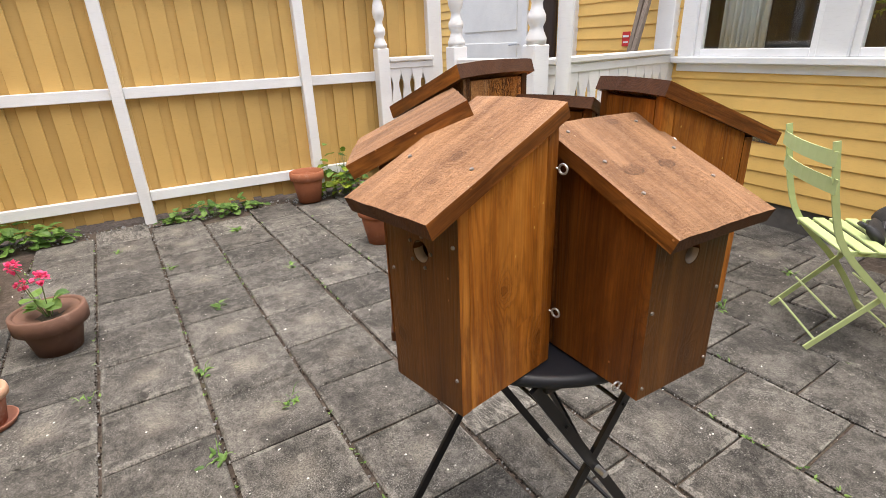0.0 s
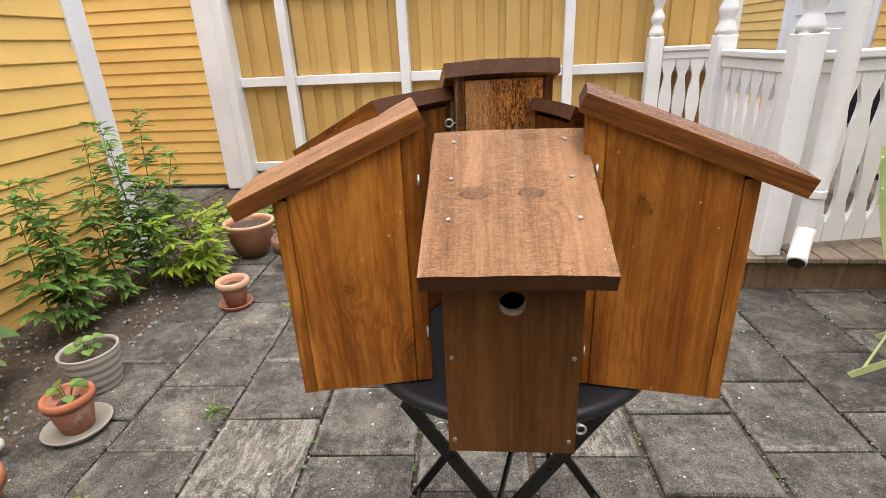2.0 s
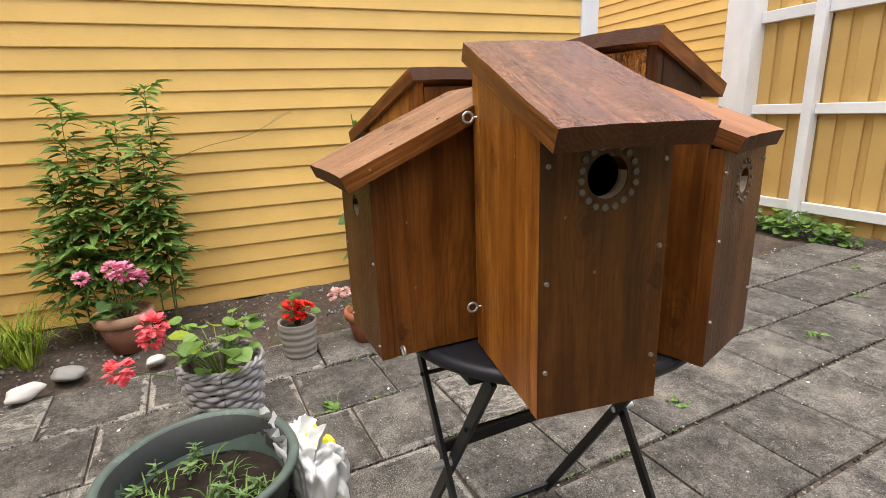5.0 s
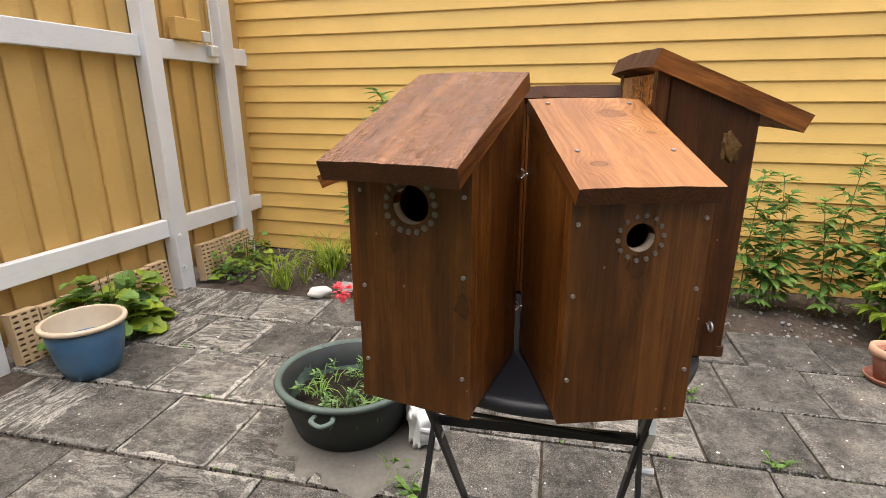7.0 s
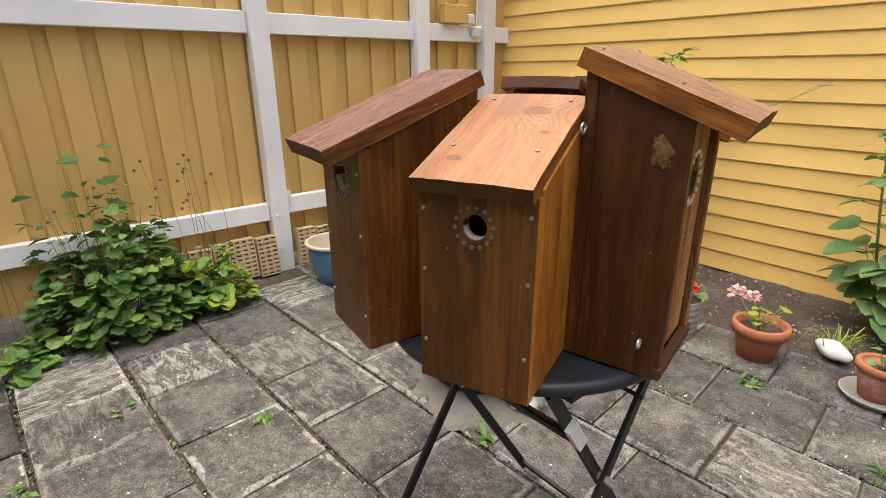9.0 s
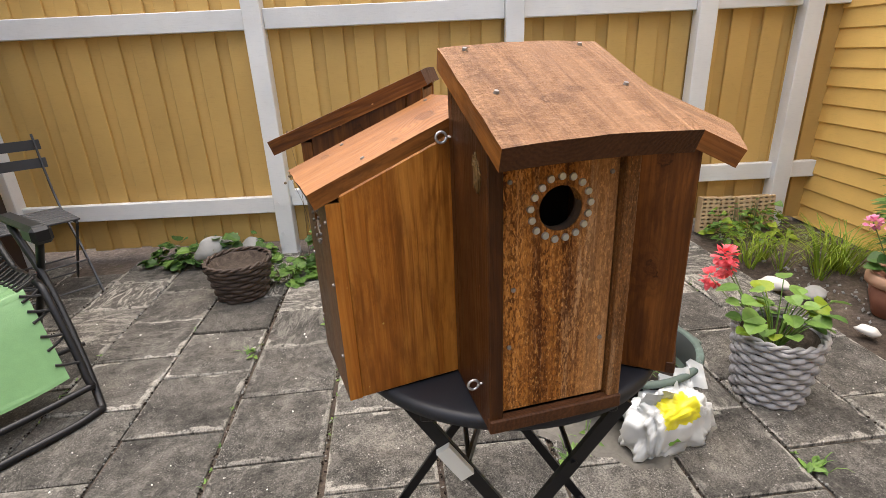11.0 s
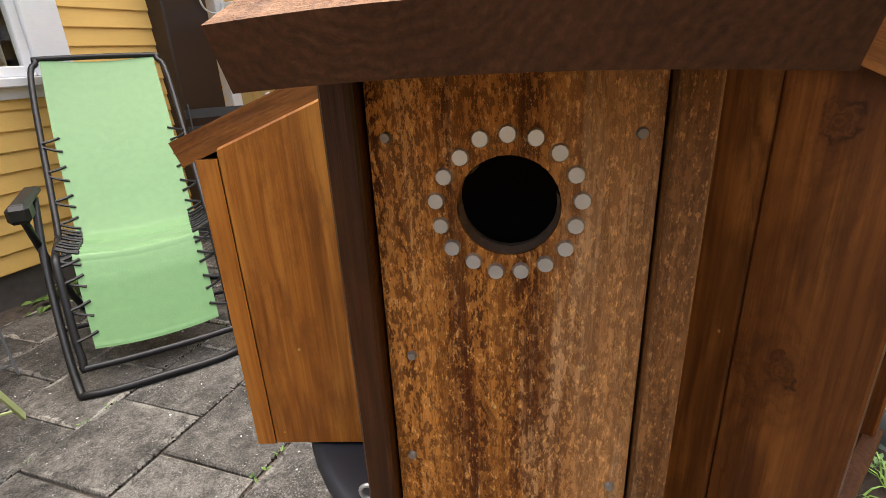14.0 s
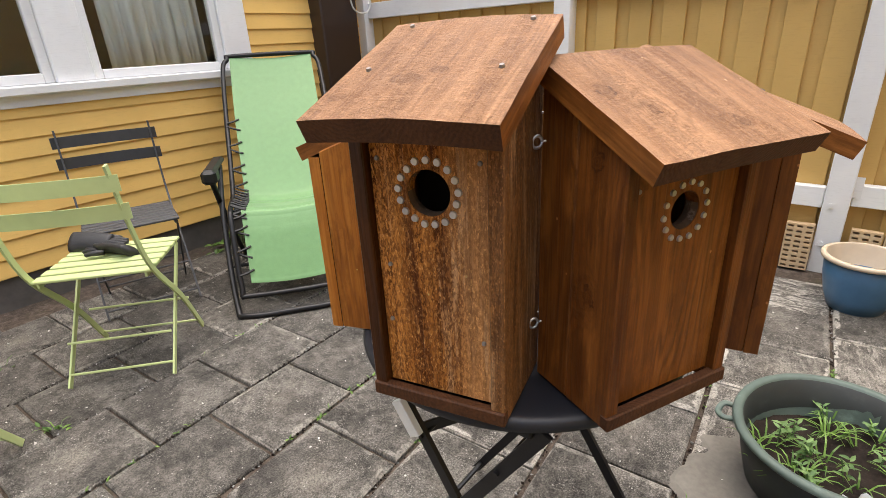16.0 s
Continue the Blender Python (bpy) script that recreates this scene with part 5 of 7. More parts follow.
def bistro_chair(m, metal, label, slats=6):
    root = thing("bistro_chair", m, label, "chair", "folding bistro chairs")
    w, d, sz = 0.40, 0.38, 0.45
    for k in range(slats):
        y = -d / 2 + d * (k + 0.5) / slats
        part("seat_slat", boxed(-w / 2, w / 2, y - d / slats * 0.36, y + d / slats * 0.36, sz - 0.012, sz, 0.003), metal, root)
    for s in (-1, 1):
        x = s * (w / 2 - 0.02)
        bm = bmesh.new()
        bar(bm, (x, -d / 2 + 0.01, sz - 0.018), (x, d / 2 - 0.01, sz - 0.018), 0.02, 0.008, (0, 0, 1))
        part("seat_rail", bm, metal, root)
        bm = bmesh.new()
        path = arc([(s * (w / 2 + 0.004), d / 2 + 0.10, 0.86), (s * (w / 2 + 0.004), d / 2 + 0.05, 0.62), (s * (w / 2 + 0.004), d / 2 - 0.02, sz), (s * (w / 2 + 0.004), -0.02, 0.24), (s * (w / 2 + 0.004), -d / 2 + 0.02, 0.01)], 4)
        ribbon(bm, path, 0.024, 0.008, (0, 1, 0.5))
        part("front_leg", bm, metal, root)
        bm = bmesh.new()
        bar(bm, (s * (w / 2 - 0.012), -d / 2 + 0.03, sz - 0.02), (s * (w / 2 - 0.012), d / 2 + 0.02, 0.01), 0.022, 0.007, (0, 1, 0.5))
        part("back_leg", bm, metal, root)
    for y, z, q in ((-d / 2 + 0.04, 0.05, w / 2), (d / 2 - 0.01, 0.05, w / 2 - 0.012), (-d / 2 + 0.09, 0.19, w / 2), (d / 2 - 0.06, 0.16, w / 2 - 0.012)):
        bm = bmesh.new()
        tube(bm, [(-q, y, z), (q, y, z)], 0.005, 6)
        part("crossbar", bm, metal, root)
    for z in (0.70, 0.80):
        bm = bmesh.new()
        pts = [((k / 8 - 0.5) * (w + 0.06), d / 2 + 0.075 + (z - 0.7) * 0.22 + 0.022 * (1 - (2 * k / 8 - 1) ** 2), z) for k in range(9)]
        ribbon(bm, pts, 0.055, 0.005, (0, 0, 1))
        part("back_slat", bm, metal, root)
    return root


def facing(x, y, fx, fy):
    """Pose with local -y turned to (fx, fy)."""
    return Matrix.Translation((x, y, 0)) @ Matrix.Rotation(math.atan2(fx, -fy), 4, "Z")


bistro_chair(facing(1.853, 0.135, 0.756, -0.654), LIME, "lime-green folding bistro chair with black gloves on its seat", 6)
bistro_chair(facing(1.63, 0.88, 0.72, -0.69), LIME, "lime-green folding bistro chair on the open paving", 5)
bistro_chair(facing(2.10, 1.32, -0.62, -0.78), LIME, "lime-green folding bistro chair near the porch railing", 6)
bistro_chair(facing(2.37, -0.13, -0.95, 0.30), CHARCOAL, "charcoal folding bistro chair against the house wall", 8)
bistro_chair(facing(2.35, -1.74, -0.75, 0.66), CHARCOAL, "charcoal folding bistro chair in the fence corner", 8)


def glove(m, label):
    bm = bmesh.new()
    tube(bm, arc([(-0.12, 0, 0.02), (-0.06, 0, 0.024), (0.0, 0, 0.022), (0.045, 0, 0.018)], 4), 0.046, 12, 0.036, 0.42)
    for k, (y, l) in enumerate(((-0.030, 0.055), (-0.010, 0.072), (0.010, 0.068), (0.030, 0.05))):
        tube(bm, arc([(0.035, y * 0.8, 0.018), (0.06, y, 0.020), (0.045 + l, y * 1.25, 0.011)], 3), 0.0105, 7, 0.008)
    tube(bm, arc([(-0.01, 0.03, 0.018), (0.02, 0.055, 0.020), (0.05, 0.062, 0.012)], 3), 0.012, 7, 0.009)
    ob = part("glove", bm, RUBBER, None, label, m, smooth=True)
    return tagged(ob, category="glove", group="work gloves")


gm = facing(1.853, 0.135, 0.756, -0.654)
glove(gm @ Matrix.Translation((0.02, -0.04, 0.451)) @ Matrix.Rotation(radians(-30), 4, "Z"), "black rubber work glove lying on the green chair")
glove(gm @ Matrix.Translation((0.08, -0.11, 0.462)) @ Matrix.Rotation(radians(165), 4, "Z"), "black rubber work glove lying across the other one")


def sun_lounger():
    tl, tr = Vector((2.777, -1.060, 0)), Vector((2.498, -1.444, 0))
    side = (tr - tl).normalized()
    fwd = Vector((side.y, -side.x, 0))
    c = (tl + tr) / 2
    m = Matrix(((side.x, fwd.x, 0, c.x), (side.y, fwd.y, 0, c.y), (0, 0, 1, 0), (0, 0, 0, 1)))
    root = thing("sun_lounger", m, "mint green fabric lounger laced to black tube frame", "lounger")
    prof = arc([(-0.015, 1.142), (0.32, 0.80), (0.60, 0.49), (0.68, 0.425), (0.78, 0.42), (0.97, 0.445), (1.04, 0.41), (1.20, 0.145)], 6)
    prof = [(q[0], q[1]) for q in prof]
    hw = 0.245
    bm = bmesh.new()
    n = 12

    def half(q):
        return hw - 0.034 * max(0.0, min(1.0, (q - 0.3) / 0.9))

    top, low = [], []
    for s, z in prof:
        top.append([bm.verts.new(((2 * k / n - 1) * half(s), s, z - 0.018 * (1 - (2 * k / n - 1) ** 2) + 0.002 * noise.noise((k, s * 9, 0)) + (0.005 * math.sin(s * 95 + 0.4 * noise.noise((k * 0.3, s * 3, 2))) if s > 0.7 else 0.0))) for k in range(n + 1)])
        low.append([bm.verts.new(((2 * k / n - 1) * half(s), s + 0.003, z - 0.018 * (1 - (2 * k / n - 1) ** 2) - 0.004)) for k in range(n + 1)])
    for rws, flip in ((top, False), (low, True)):
        for p, q in zip(rws, rws[1:]):
            for k in range(n):
                f = (p[k], p[k + 1], q[k + 1], q[k])
                bm.faces.new(f[::-1] if flip else f)
    part("fabric", bm, FABRIC, root, "mint-green mesh sling", smooth=True)
    fr = hw + 0.046
    bm = bmesh.new()
    tube(bm, arc([(-fr, 0.72, 0.43), (-fr, 0.60, 0.50), (-fr, 0.09, 1.03), (-fr + 0.03, 0.0, 1.125), (-hw + 0.02, -0.02, 1.145), (hw - 0.02, -0.02, 1.145), (fr - 0.03, 0.0, 1.125), (fr, 0.09, 1.03), (fr, 0.60, 0.50), (fr, 0.72, 0.43)], 5), 0.0135, 8)
    part("back_frame", bm, BLACK, root, smooth=True)
    bm = bmesh.new()
    tube(bm, arc([(-fr, 0.66, 0.43), (-fr + 0.02, 0.97, 0.45), (-fr + 0.025, 1.06, 0.40), (-fr + 0.034, 1.21, 0.12), (-fr + 0.074, 1.23, 0.085), (fr - 0.074, 1.23, 0.085), (fr - 0.034, 1.21, 0.12), (fr - 0.025, 1.06, 0.40), (fr - 0.02, 0.97, 0.45), (fr, 0.66, 0.43)], 5), 0.0135, 8)
    part("seat_frame", bm, BLACK, root, smooth=True)
    fo = fr + 0.03
    bm = bmesh.new()
    tube(bm, arc([(-fo, 0.70, 0.62), (-fo, 0.92, 0.38), (-fo + 0.03, 1.23, 0.045), (-fo + 0.08, 1.295, 0.014), (0, 1.31, 0.014), (fo - 0.105, 1.295, 0.014), (fo - 0.055, 1.23, 0.045), (fo, 0.92, 0.38), (fo, 0.70, 0.62)], 6), 0.0145, 8)
    part("front_leg_frame", bm, BLACK, root, smooth=True)
    bm = bmesh.new()
    tube(bm, arc([(-fo - 0.01, 0.95, 0.60), (-fo - 0.01, 0.75, 0.34), (-fo, 0.47, 0.04), (-fo + 0.05, 0.42, 0.014), (fo - 0.05, 0.42, 0.014), (fo, 0.47, 0.04), (fo + 0.01, 0.75, 0.34), (fo + 0.01, 0.95, 0.60)], 6), 0.0145, 8)
    part("rear_leg_frame", bm, BLACK, root, smooth=True)
    bm = bmesh.new()
    tube(bm, [(-fo, 1.08, 0.19), (fo, 1.08, 0.19)], 0.009, 8)
    part("crossbar", bm, BLACK, root)
    for s in (-1, 1):
        bm = bmesh.new()
        box(bm, s * (fo + 0.012) - 0.031, s * (fo + 0.012) + 0.031, 0.62, 0.98, 0.622, 0.655, 0.012)
        box(bm, s * (fo + 0.012) - 0.036, s * (fo + 0.012) + 0.036, 0.88, 0.995, 0.585, 0.652, 0.014)
        part("armrest", bm, BLACK, root, "black moulded armrest")
        for k in range(38):
            i = min(len(prof) - 2, int((k + 0.7) / 38 * (len(prof) - 1)))
            s0, z0 = prof[i]
            if k < 5:
                continue
            zig = 0.020 if k % 2 else -0.020
            bm = bmesh.new()
            e = half(s0)
            tube(bm, [(s * (e - 0.022), s0, z0 + 0.004), (s * (e + 0.012), s0 + zig * 0.5, z0 + 0.003 - zig * 0.5), (s * (e + 0.046), s0 + zig, z0 + 0.008 - zig)], 0.0056, 5)
            part("cord", bm, CORD, root)
    return root


sun_lounger()


# ---- pots ----
def pot(name, x, y, profile, mat, label, rim=None, soil=0.85, ribs=0, handle=False, lip=None, category="flowerpot", sides=36):
    """A turned pot; profile lists (radius, height) up the outside."""
    root = thing(name, Matrix.Translation((x, y, 0.0)) @ Matrix.Rotation(random.random() * 6, 4, "Z"), label, category)
    pr = [(p[0], p[1]) for p in profile]
    if ribs:
        (r0, h0), (r1, h1) = pr[0], pr[-1]
        pr = []
        for k in range(ribs * 4 + 1):
            f = k / (ribs * 4)
            pr.append((r0 + (r1 - r0) * f ** 0.7 + 0.0028 * math.sin(k * math.pi / 2), h0 + (h1 - h0) * f))
    top_r, h = pr[-1]
    wall = 0.009
    body = [(0.0001, pr[0][1])] + pr + [(top_r - wall, h)] + [(max(0.01, r - wall), z) for r, z in reversed(pr) if z > h * soil - 0.03] + [(0.0001, h * soil - 0.02)]
    bm = bmesh.new()
    lathe(bm, body, sides, 0.0006)
    bd = part("body", bm, mat, root, smooth=True)
    if rim:
        rr, rz0, rz1, rmat = rim
        bm = bmesh.new()
        lathe(bm, [(rr - 0.012, rz0), (rr, rz0 + 0.003), (rr + 0.002, (rz0 + rz1) / 2), (rr, rz1 - 0.003), (rr - 0.006, rz1), (rr - 0.018, rz1 - 0.002), (rr - 0.019, rz0)], sides, 0.0006)
        part("rim", bm, rmat, root, smooth=True)
    sr = None
    for (ra, za), (rb, zb_) in zip(pr, pr[1:]):
        if za <= h * soil <= zb_ + 1e-6:
            sr = ra + (rb - ra) * (h * soil - za) / max(1e-6, zb_ - za)
    sr = (sr or top_r) - wall * 0.6
    bm = bmesh.new()
    rings = []
    for k in range(7):
        rad = sr * (k / 6) + 0.0005
        rings.append([bm.verts.new((rad * math.cos(a), rad * math.sin(a), h * soil + (0.012 * noise.noise((rad * 40 * math.cos(a) + x * 9, rad * 40 * math.sin(a), y * 7)) if k < 6 else 0))) for a in (2 * math.pi * i / 20 for i in range(20))])
    for p, q in zip(rings, rings[1:]):
        for i in range(20):
            bm.faces.new((p[i], p[(i + 1) % 20], q[(i + 1) % 20], q[i]))
    part("soil", bm, SOIL, root, "dark potting soil", smooth=True)
    return root


def saucer(x, y, r, mat, label):
    root = thing("saucer", (x, y, 0.0), label, "saucer")
    bm = bmesh.new()
    lathe(bm, [(0.0001, 0.0), (r * 0.85, 0.0), (r, 0.022), (r * 0.98, 0.025), (r * 0.93, 0.024), (r * 0.82, 0.007), (0.0001, 0.007)], 36)
    part("dish", bm, mat, root, smooth=True)


pot("flowerpot", -1.18, 1.87, [(0.09, 0), (0.118, 0.12), (0.122, 0.13), (0.128, 0.19)], BROWNPOT, "brown clay flowerpot with a pink geranium", rim=(0.146, 0.125, 0.20, BROWNPOT))
pot("flowerpot", -1.56, 2.04, [(0.075, 0), (0.115, 0.06), (0.138, 0.13), (0.142, 0.18), (0.132, 0.215)], URN, "bellied glazed clay pot with a pale rim, empty but for soil", rim=(0.158, 0.212, 0.236, RIMCLAY), soil=0.92)
pot("flowerpot", -1.33, 1.36, [(0.048, 0.008), (0.066, 0.10), (0.074, 0.14)], TERRA_W, "small limed clay pot with a purple inside on a saucer", rim=(0.082, 0.115, 0.15, RIMCLAY), soil=0.8)
saucer(-1.33, 1.36, 0.085, TERRA_W, "limed clay saucer under a small pot")
pot("flowerpot", -1.57, 0.68, [(0.078, 0), (0.108, 0.172)], GREYPOT, "pale grey ribbed pot with a small seedling", ribs=5)
pot("flowerpot", -1.455, 0.435, [(0.052, 0.008), (0.066, 0.08), (0.076, 0.14)], TERRA_W, "weathered small clay pot on a saucer with a cutting", rim=(0.082, 0.118, 0.15, TERRA))
saucer(-1.455, 0.435, 0.112, GREYPOT, "grey clay saucer under the weathered pot")
pot("flowerpot", -1.44, 0.03, [(0.068, 0), (0.090, 0.10), (0.093, 0.11), (0.10, 0.15)], TERRA, "terracotta pot with a pale pink geranium", rim=(0.108, 0.115, 0.16, TERRA))
pot("flowerpot", -1.43, -0.30, [(0.070, 0), (0.088, 0.165)], GREYPOT, "grey ribbed pot with a scarlet geranium", ribs=5)
pot("flowerpot", -1.82, -1.05, [(0.075, 0.02), (0.105, 0.12), (0.118, 0.21)], TERRA_W, "sandy clay pot with mauve-pink geraniums in the bed", rim=(0.128, 0.165, 0.215, RIMCLAY))
blue = pot("flowerpot", -0.48, -1.90, [(0.10, 0), (0.122, 0.06), (0.14, 0.15), (0.147, 0.23)], BLUEPOT, "large blue glazed pot with a cream rim and inside", rim=(0.160, 0.222, 0.244, CREAM), soil=0.55)
bm = bmesh.new()
lathe(bm, [(0.1412, 0.2425), (0.1345, 0.222), (0.1265, 0.150), (0.110, 0.124)], 36)
part("inner_glaze", bm, CREAM, blue, "cream glaze inside", smooth=True)
pot("flowerpot", 0.58, 2.30, [(0.085, 0), (0.115, 0.16), (0.125, 0.22)], TERRA, "terracotta flowerpot near the porch step", rim=(0.138, 0.19, 0.25, TERRA))
pot("flowerpot", 0.43, 3.56, [(0.095, 0), (0.12, 0.16), (0.13, 0.22)], TERRA, "terracotta flowerpot by the fence", rim=(0.142, 0.19, 0.26, TERRA))

tub = thing("rubber_tub", Matrix.Translation((-0.47, -0.665, 0)) @ Matrix.Diagonal((0.985, 0.985, 0.74, 1)), "round dark green rubber tub with soil and weeds", "tub")
bm = bmesh.new()
lathe(bm, [(0.0001, 0.0), (0.185, 0.0), (0.20, 0.02), (0.225, 0.14), (0.242, 0.262), (0.236, 0.266), (0.230, 0.262), (0.212, 0.14), (0.205, 0.11)], 48, 0.002)
part("body", bm, TUBDARK, tub, smooth=True)
bm = bmesh.new()
lathe(bm, [(0.236, 0.244), (0.249, 0.246), (0.258, 0.258), (0.254, 0.272), (0.243, 0.275), (0.232, 0.268), (0.226, 0.22), (0.216, 0.16), (0.206, 0.12)], 48, 0.003)
part("rim", bm, TUBMAT, tub, "weathered grey-green rolled rim", smooth=True)
for a in (188, 8):
    bm = bmesh.new()
    d = Vector((math.cos(radians(a)), math.sin(radians(a)), 0))
    s = Vector((-d.y, d.x, 0))
    tube(bm, arc([d * 0.246 + s * 0.03 + Vector((0, 0, 0.235)), d * 0.275 + s * 0.032 + Vector((0, 0, 0.235)), d * 0.288 + Vector((0, 0, 0.225)), d * 0.275 - s * 0.032 + Vector((0, 0, 0.235)), d * 0.246 - s * 0.03 + Vector((0, 0, 0.235))], 4), 0.009, 8)
    part("handle", bm, TUBMAT, tub, smooth=True)
bm = bmesh.new()
rings = []
for k in range(12):
    rad = 0.208 * k / 11 + 0.0005
    rings.append([bm.verts.new((rad * math.cos(a), rad * math.sin(a), 0.120 + 0.03 * noise.noise((rad * 22 * math.cos(a), rad * 22 * math.sin(a), 4)) + 0.008 * noise.noise((rad * 90 * math.cos(a), rad * 90 * math.sin(a), 9)))) for a in (2 * math.pi * i / 36 for i in range(36))])
for p, q in zip(rings, rings[1:]):
    for i in range(36):
        bm.faces.new((p[i], p[(i + 1) % 36], q[(i + 1) % 36], q[i]))
part("soil", bm, SOIL_DARK, tub, "dark crumbly soil", smooth=True)


def wicker_basket(name, x, y, r0, r1, h, mat, label, strands=11, stakes=22):
    root = thing(name, (x, y, 0.0), label, "basket")
    for row in range(strands):
        z = h * (row + 0.5) / strands
        rad = r0 + (r1 - r0) * (row + 0.5) / strands
        bm = bmesh.new()
        pts = []
        nn = stakes * 4
        for k in range(nn + 1):
            a = 2 * math.pi * k / nn
            rr = rad + 0.006 * math.cos(a * stakes / 2 + (row % 2) * math.pi)
            pts.append((rr * math.cos(a), rr * math.sin(a), z + 0.002 * math.sin(a * 7 + row)))
        tube(bm, pts, h / strands * 0.5, 6)
        part("weaver", bm, mat, root, smooth=True)
    for k in range(stakes):
        a = 2 * math.pi * (k + 0.5) / stakes
        bm = bmesh.new()
        tube(bm, [(r0 * math.cos(a), r0 * math.sin(a), 0.0), (r1 * math.cos(a), r1 * math.sin(a), h)], 0.004, 5)
        part("stake", bm, mat, root)
    bm = bmesh.new()
    for s in (0, 1):
        tube(bm, [((r1 + 0.007 * math.cos(k * 1.1 + s * math.pi)) * math.cos(a), (r1 + 0.007 * math.cos(k * 1.1 + s * math.pi)) * math.sin(a), h + 0.006 + 0.007 * math.sin(k * 1.1 + s * math.pi)) for k in range(61) for a in (2 * math.pi * k / 60,)], 0.007, 6)
    part("braided_rim", bm, mat, root, smooth=True)
    bm = bmesh.new()
    lathe(bm, [(0.0001, 0.004), (r0 - 0.012, 0.004), (r1 - 0.016, h * 0.98), (r1 - 0.02, h * 0.98), (r1 - 0.03, h * 0.80), (0.0001, h * 0.80)], 30)
    part("lining", bm, SOIL, root, "dark lining filled with soil", smooth=True)
    return root


wicker_basket("wicker_basket", -0.98, -0.61, 0.104, 0.134, 0.245, WICKER, "grey-white wicker planter with coral geraniums")
wicker_basket("wicker_basket", 1.25, -1.66, 0.12, 0.165, 0.20, WICKER_D, "dark brown wicker basket by the fence", 9, 18)

bag = thing("plastic_bag", Matrix.Translation((-0.515, -0.39, 0.0)) @ Matrix.Rotation(radians(200), 4, "Z") @ Matrix.Diagonal((1.28, 1.15, 1.25, 1)), "crumpled white plastic sack with a yellow and green print", "bag")


def crumple(bm, rx, ry, rz, cz, seed, lo=-1.0):
    r = bmesh.ops.create_icosphere(bm, subdivisions=5, radius=1.0)
    for v in r["verts"]:
        n = v.co.normalized()
        q = Vector([math.copysign(abs(c) ** 0.62, c) for c in n])
        fold = abs(noise.noise(Vector((n.x * 3.4 + seed, n.y * 2.2, n.z * 1.3)))) + 0.6 * abs(noise.noise(Vector((n.x * 7.7, n.y * 5.0 + seed, n.z * 3.0))))
        k = 0.86 + 0.16 * noise.noise(n * 1.7 + Vector((seed, 0, 0))) + 0.34 * fold - 0.05 * abs(noise.noise(n * 15))
        v.co = Vector((q.x * rx * k * (1.0 - 0.18 * n.z), q.y * ry * k, max(-cz + 0.002, q.z * rz * k)))
        v.co.z += cz


bm = bmesh.new()
crumple(bm, 0.112, 0.060, 0.082, 0.066, 2.0)
body = part("sack", bm, BAG, bag, smooth=True)
body.data.materials.append(BAGYELLOW)
body.data.materials.append(BAGGREEN)
for p in body.data.polygons:
    c = p.center
    bow = 0.088 + 3.0 * (c.x + 0.01) ** 2
    if bow < c.z < 0.150 and -0.060 < c.x < 0.045 and c.y < 0.0:
        p.material_index = 1
    if abs(c.x + 0.025) < 0.014 and 0.040 < c.z < 0.052 and c.y < -0.03:
        p.material_index = 2
for s, (x, y, z) in ((1, (0.095, 0.02, 0.160)), (2, (-0.035, 0.012, 0.165)), (3, (0.03, 0.03, 0.14))):
    bm = bmesh.new()
    n = 9
    sheet = [[[bm.verts.new((x + 0.085 * (i / n - 0.5), y + 0.014 * math.sin(i * 1.3 + s) + 0.03 * (j / n) * (1 if s != 2 else -1) + q * 0.0025, z - 0.045 + 0.058 * j / n + 0.014 * noise.noise((i * 0.5, j * 0.5, s)))) for j in range(n + 1)] for i in range(n + 1)] for q in (0, 1)]
    for q in (0, 1):
        for i in range(n):
            for j in range(n):
                f = (sheet[q][i][j], sheet[q][i + 1][j], sheet[q][i + 1][j + 1], sheet[q][i][j + 1])
                bm.faces.new(f if q == 0 else f[::-1])
    part("flap", bm, BAG, bag, smooth=True)


def stone(x, y, r, mat, label, seed, flat=0.6):
    bm = bmesh.new()
    bmesh.ops.create_icosphere(bm, subdivisions=3, radius=r)
    for v in bm.verts:
        k = 1 + 0.25 * noise.noise(v.co / r * 1.3 + Vector((seed, 0, 0)))
        v.co = Vector((v.co.x * k * 1.25, v.co.y * k * 0.8, v.co.z * k * flat + r * flat * 0.8))
    ob = part("stone", bm, mat, None, label, Matrix.Translation((x, y, 0.012)) @ Matrix.Rotation(seed, 4, "Z"), smooth=True)
    tagged(ob, category="stone", group="garden stones")


stone(-1.62, -1.26, 0.06, STONE, "smooth blue-grey garden stone on the soil", 1.0, 0.5)
stone(-1.50, -1.38, 0.055, PALESTONE, "smooth pale garden stone on the soil", 2.3, 0.6)
stone(-1.66, 0.25, 0.06, PALESTONE, "rough white quartz stone in the bed", 4.1, 0.6)
stone(-1.60, -0.92, 0.035, PALESTONE, "small white stone in the bed", 5.2)
stone(1.58, -2.14, 0.10, STONE, "grey boulder at the foot of the fence", 7.0, 0.9)
stone(1.35, -2.16, 0.085, STONE, "grey boulder among leaves by the fence", 8.4, 0.9)

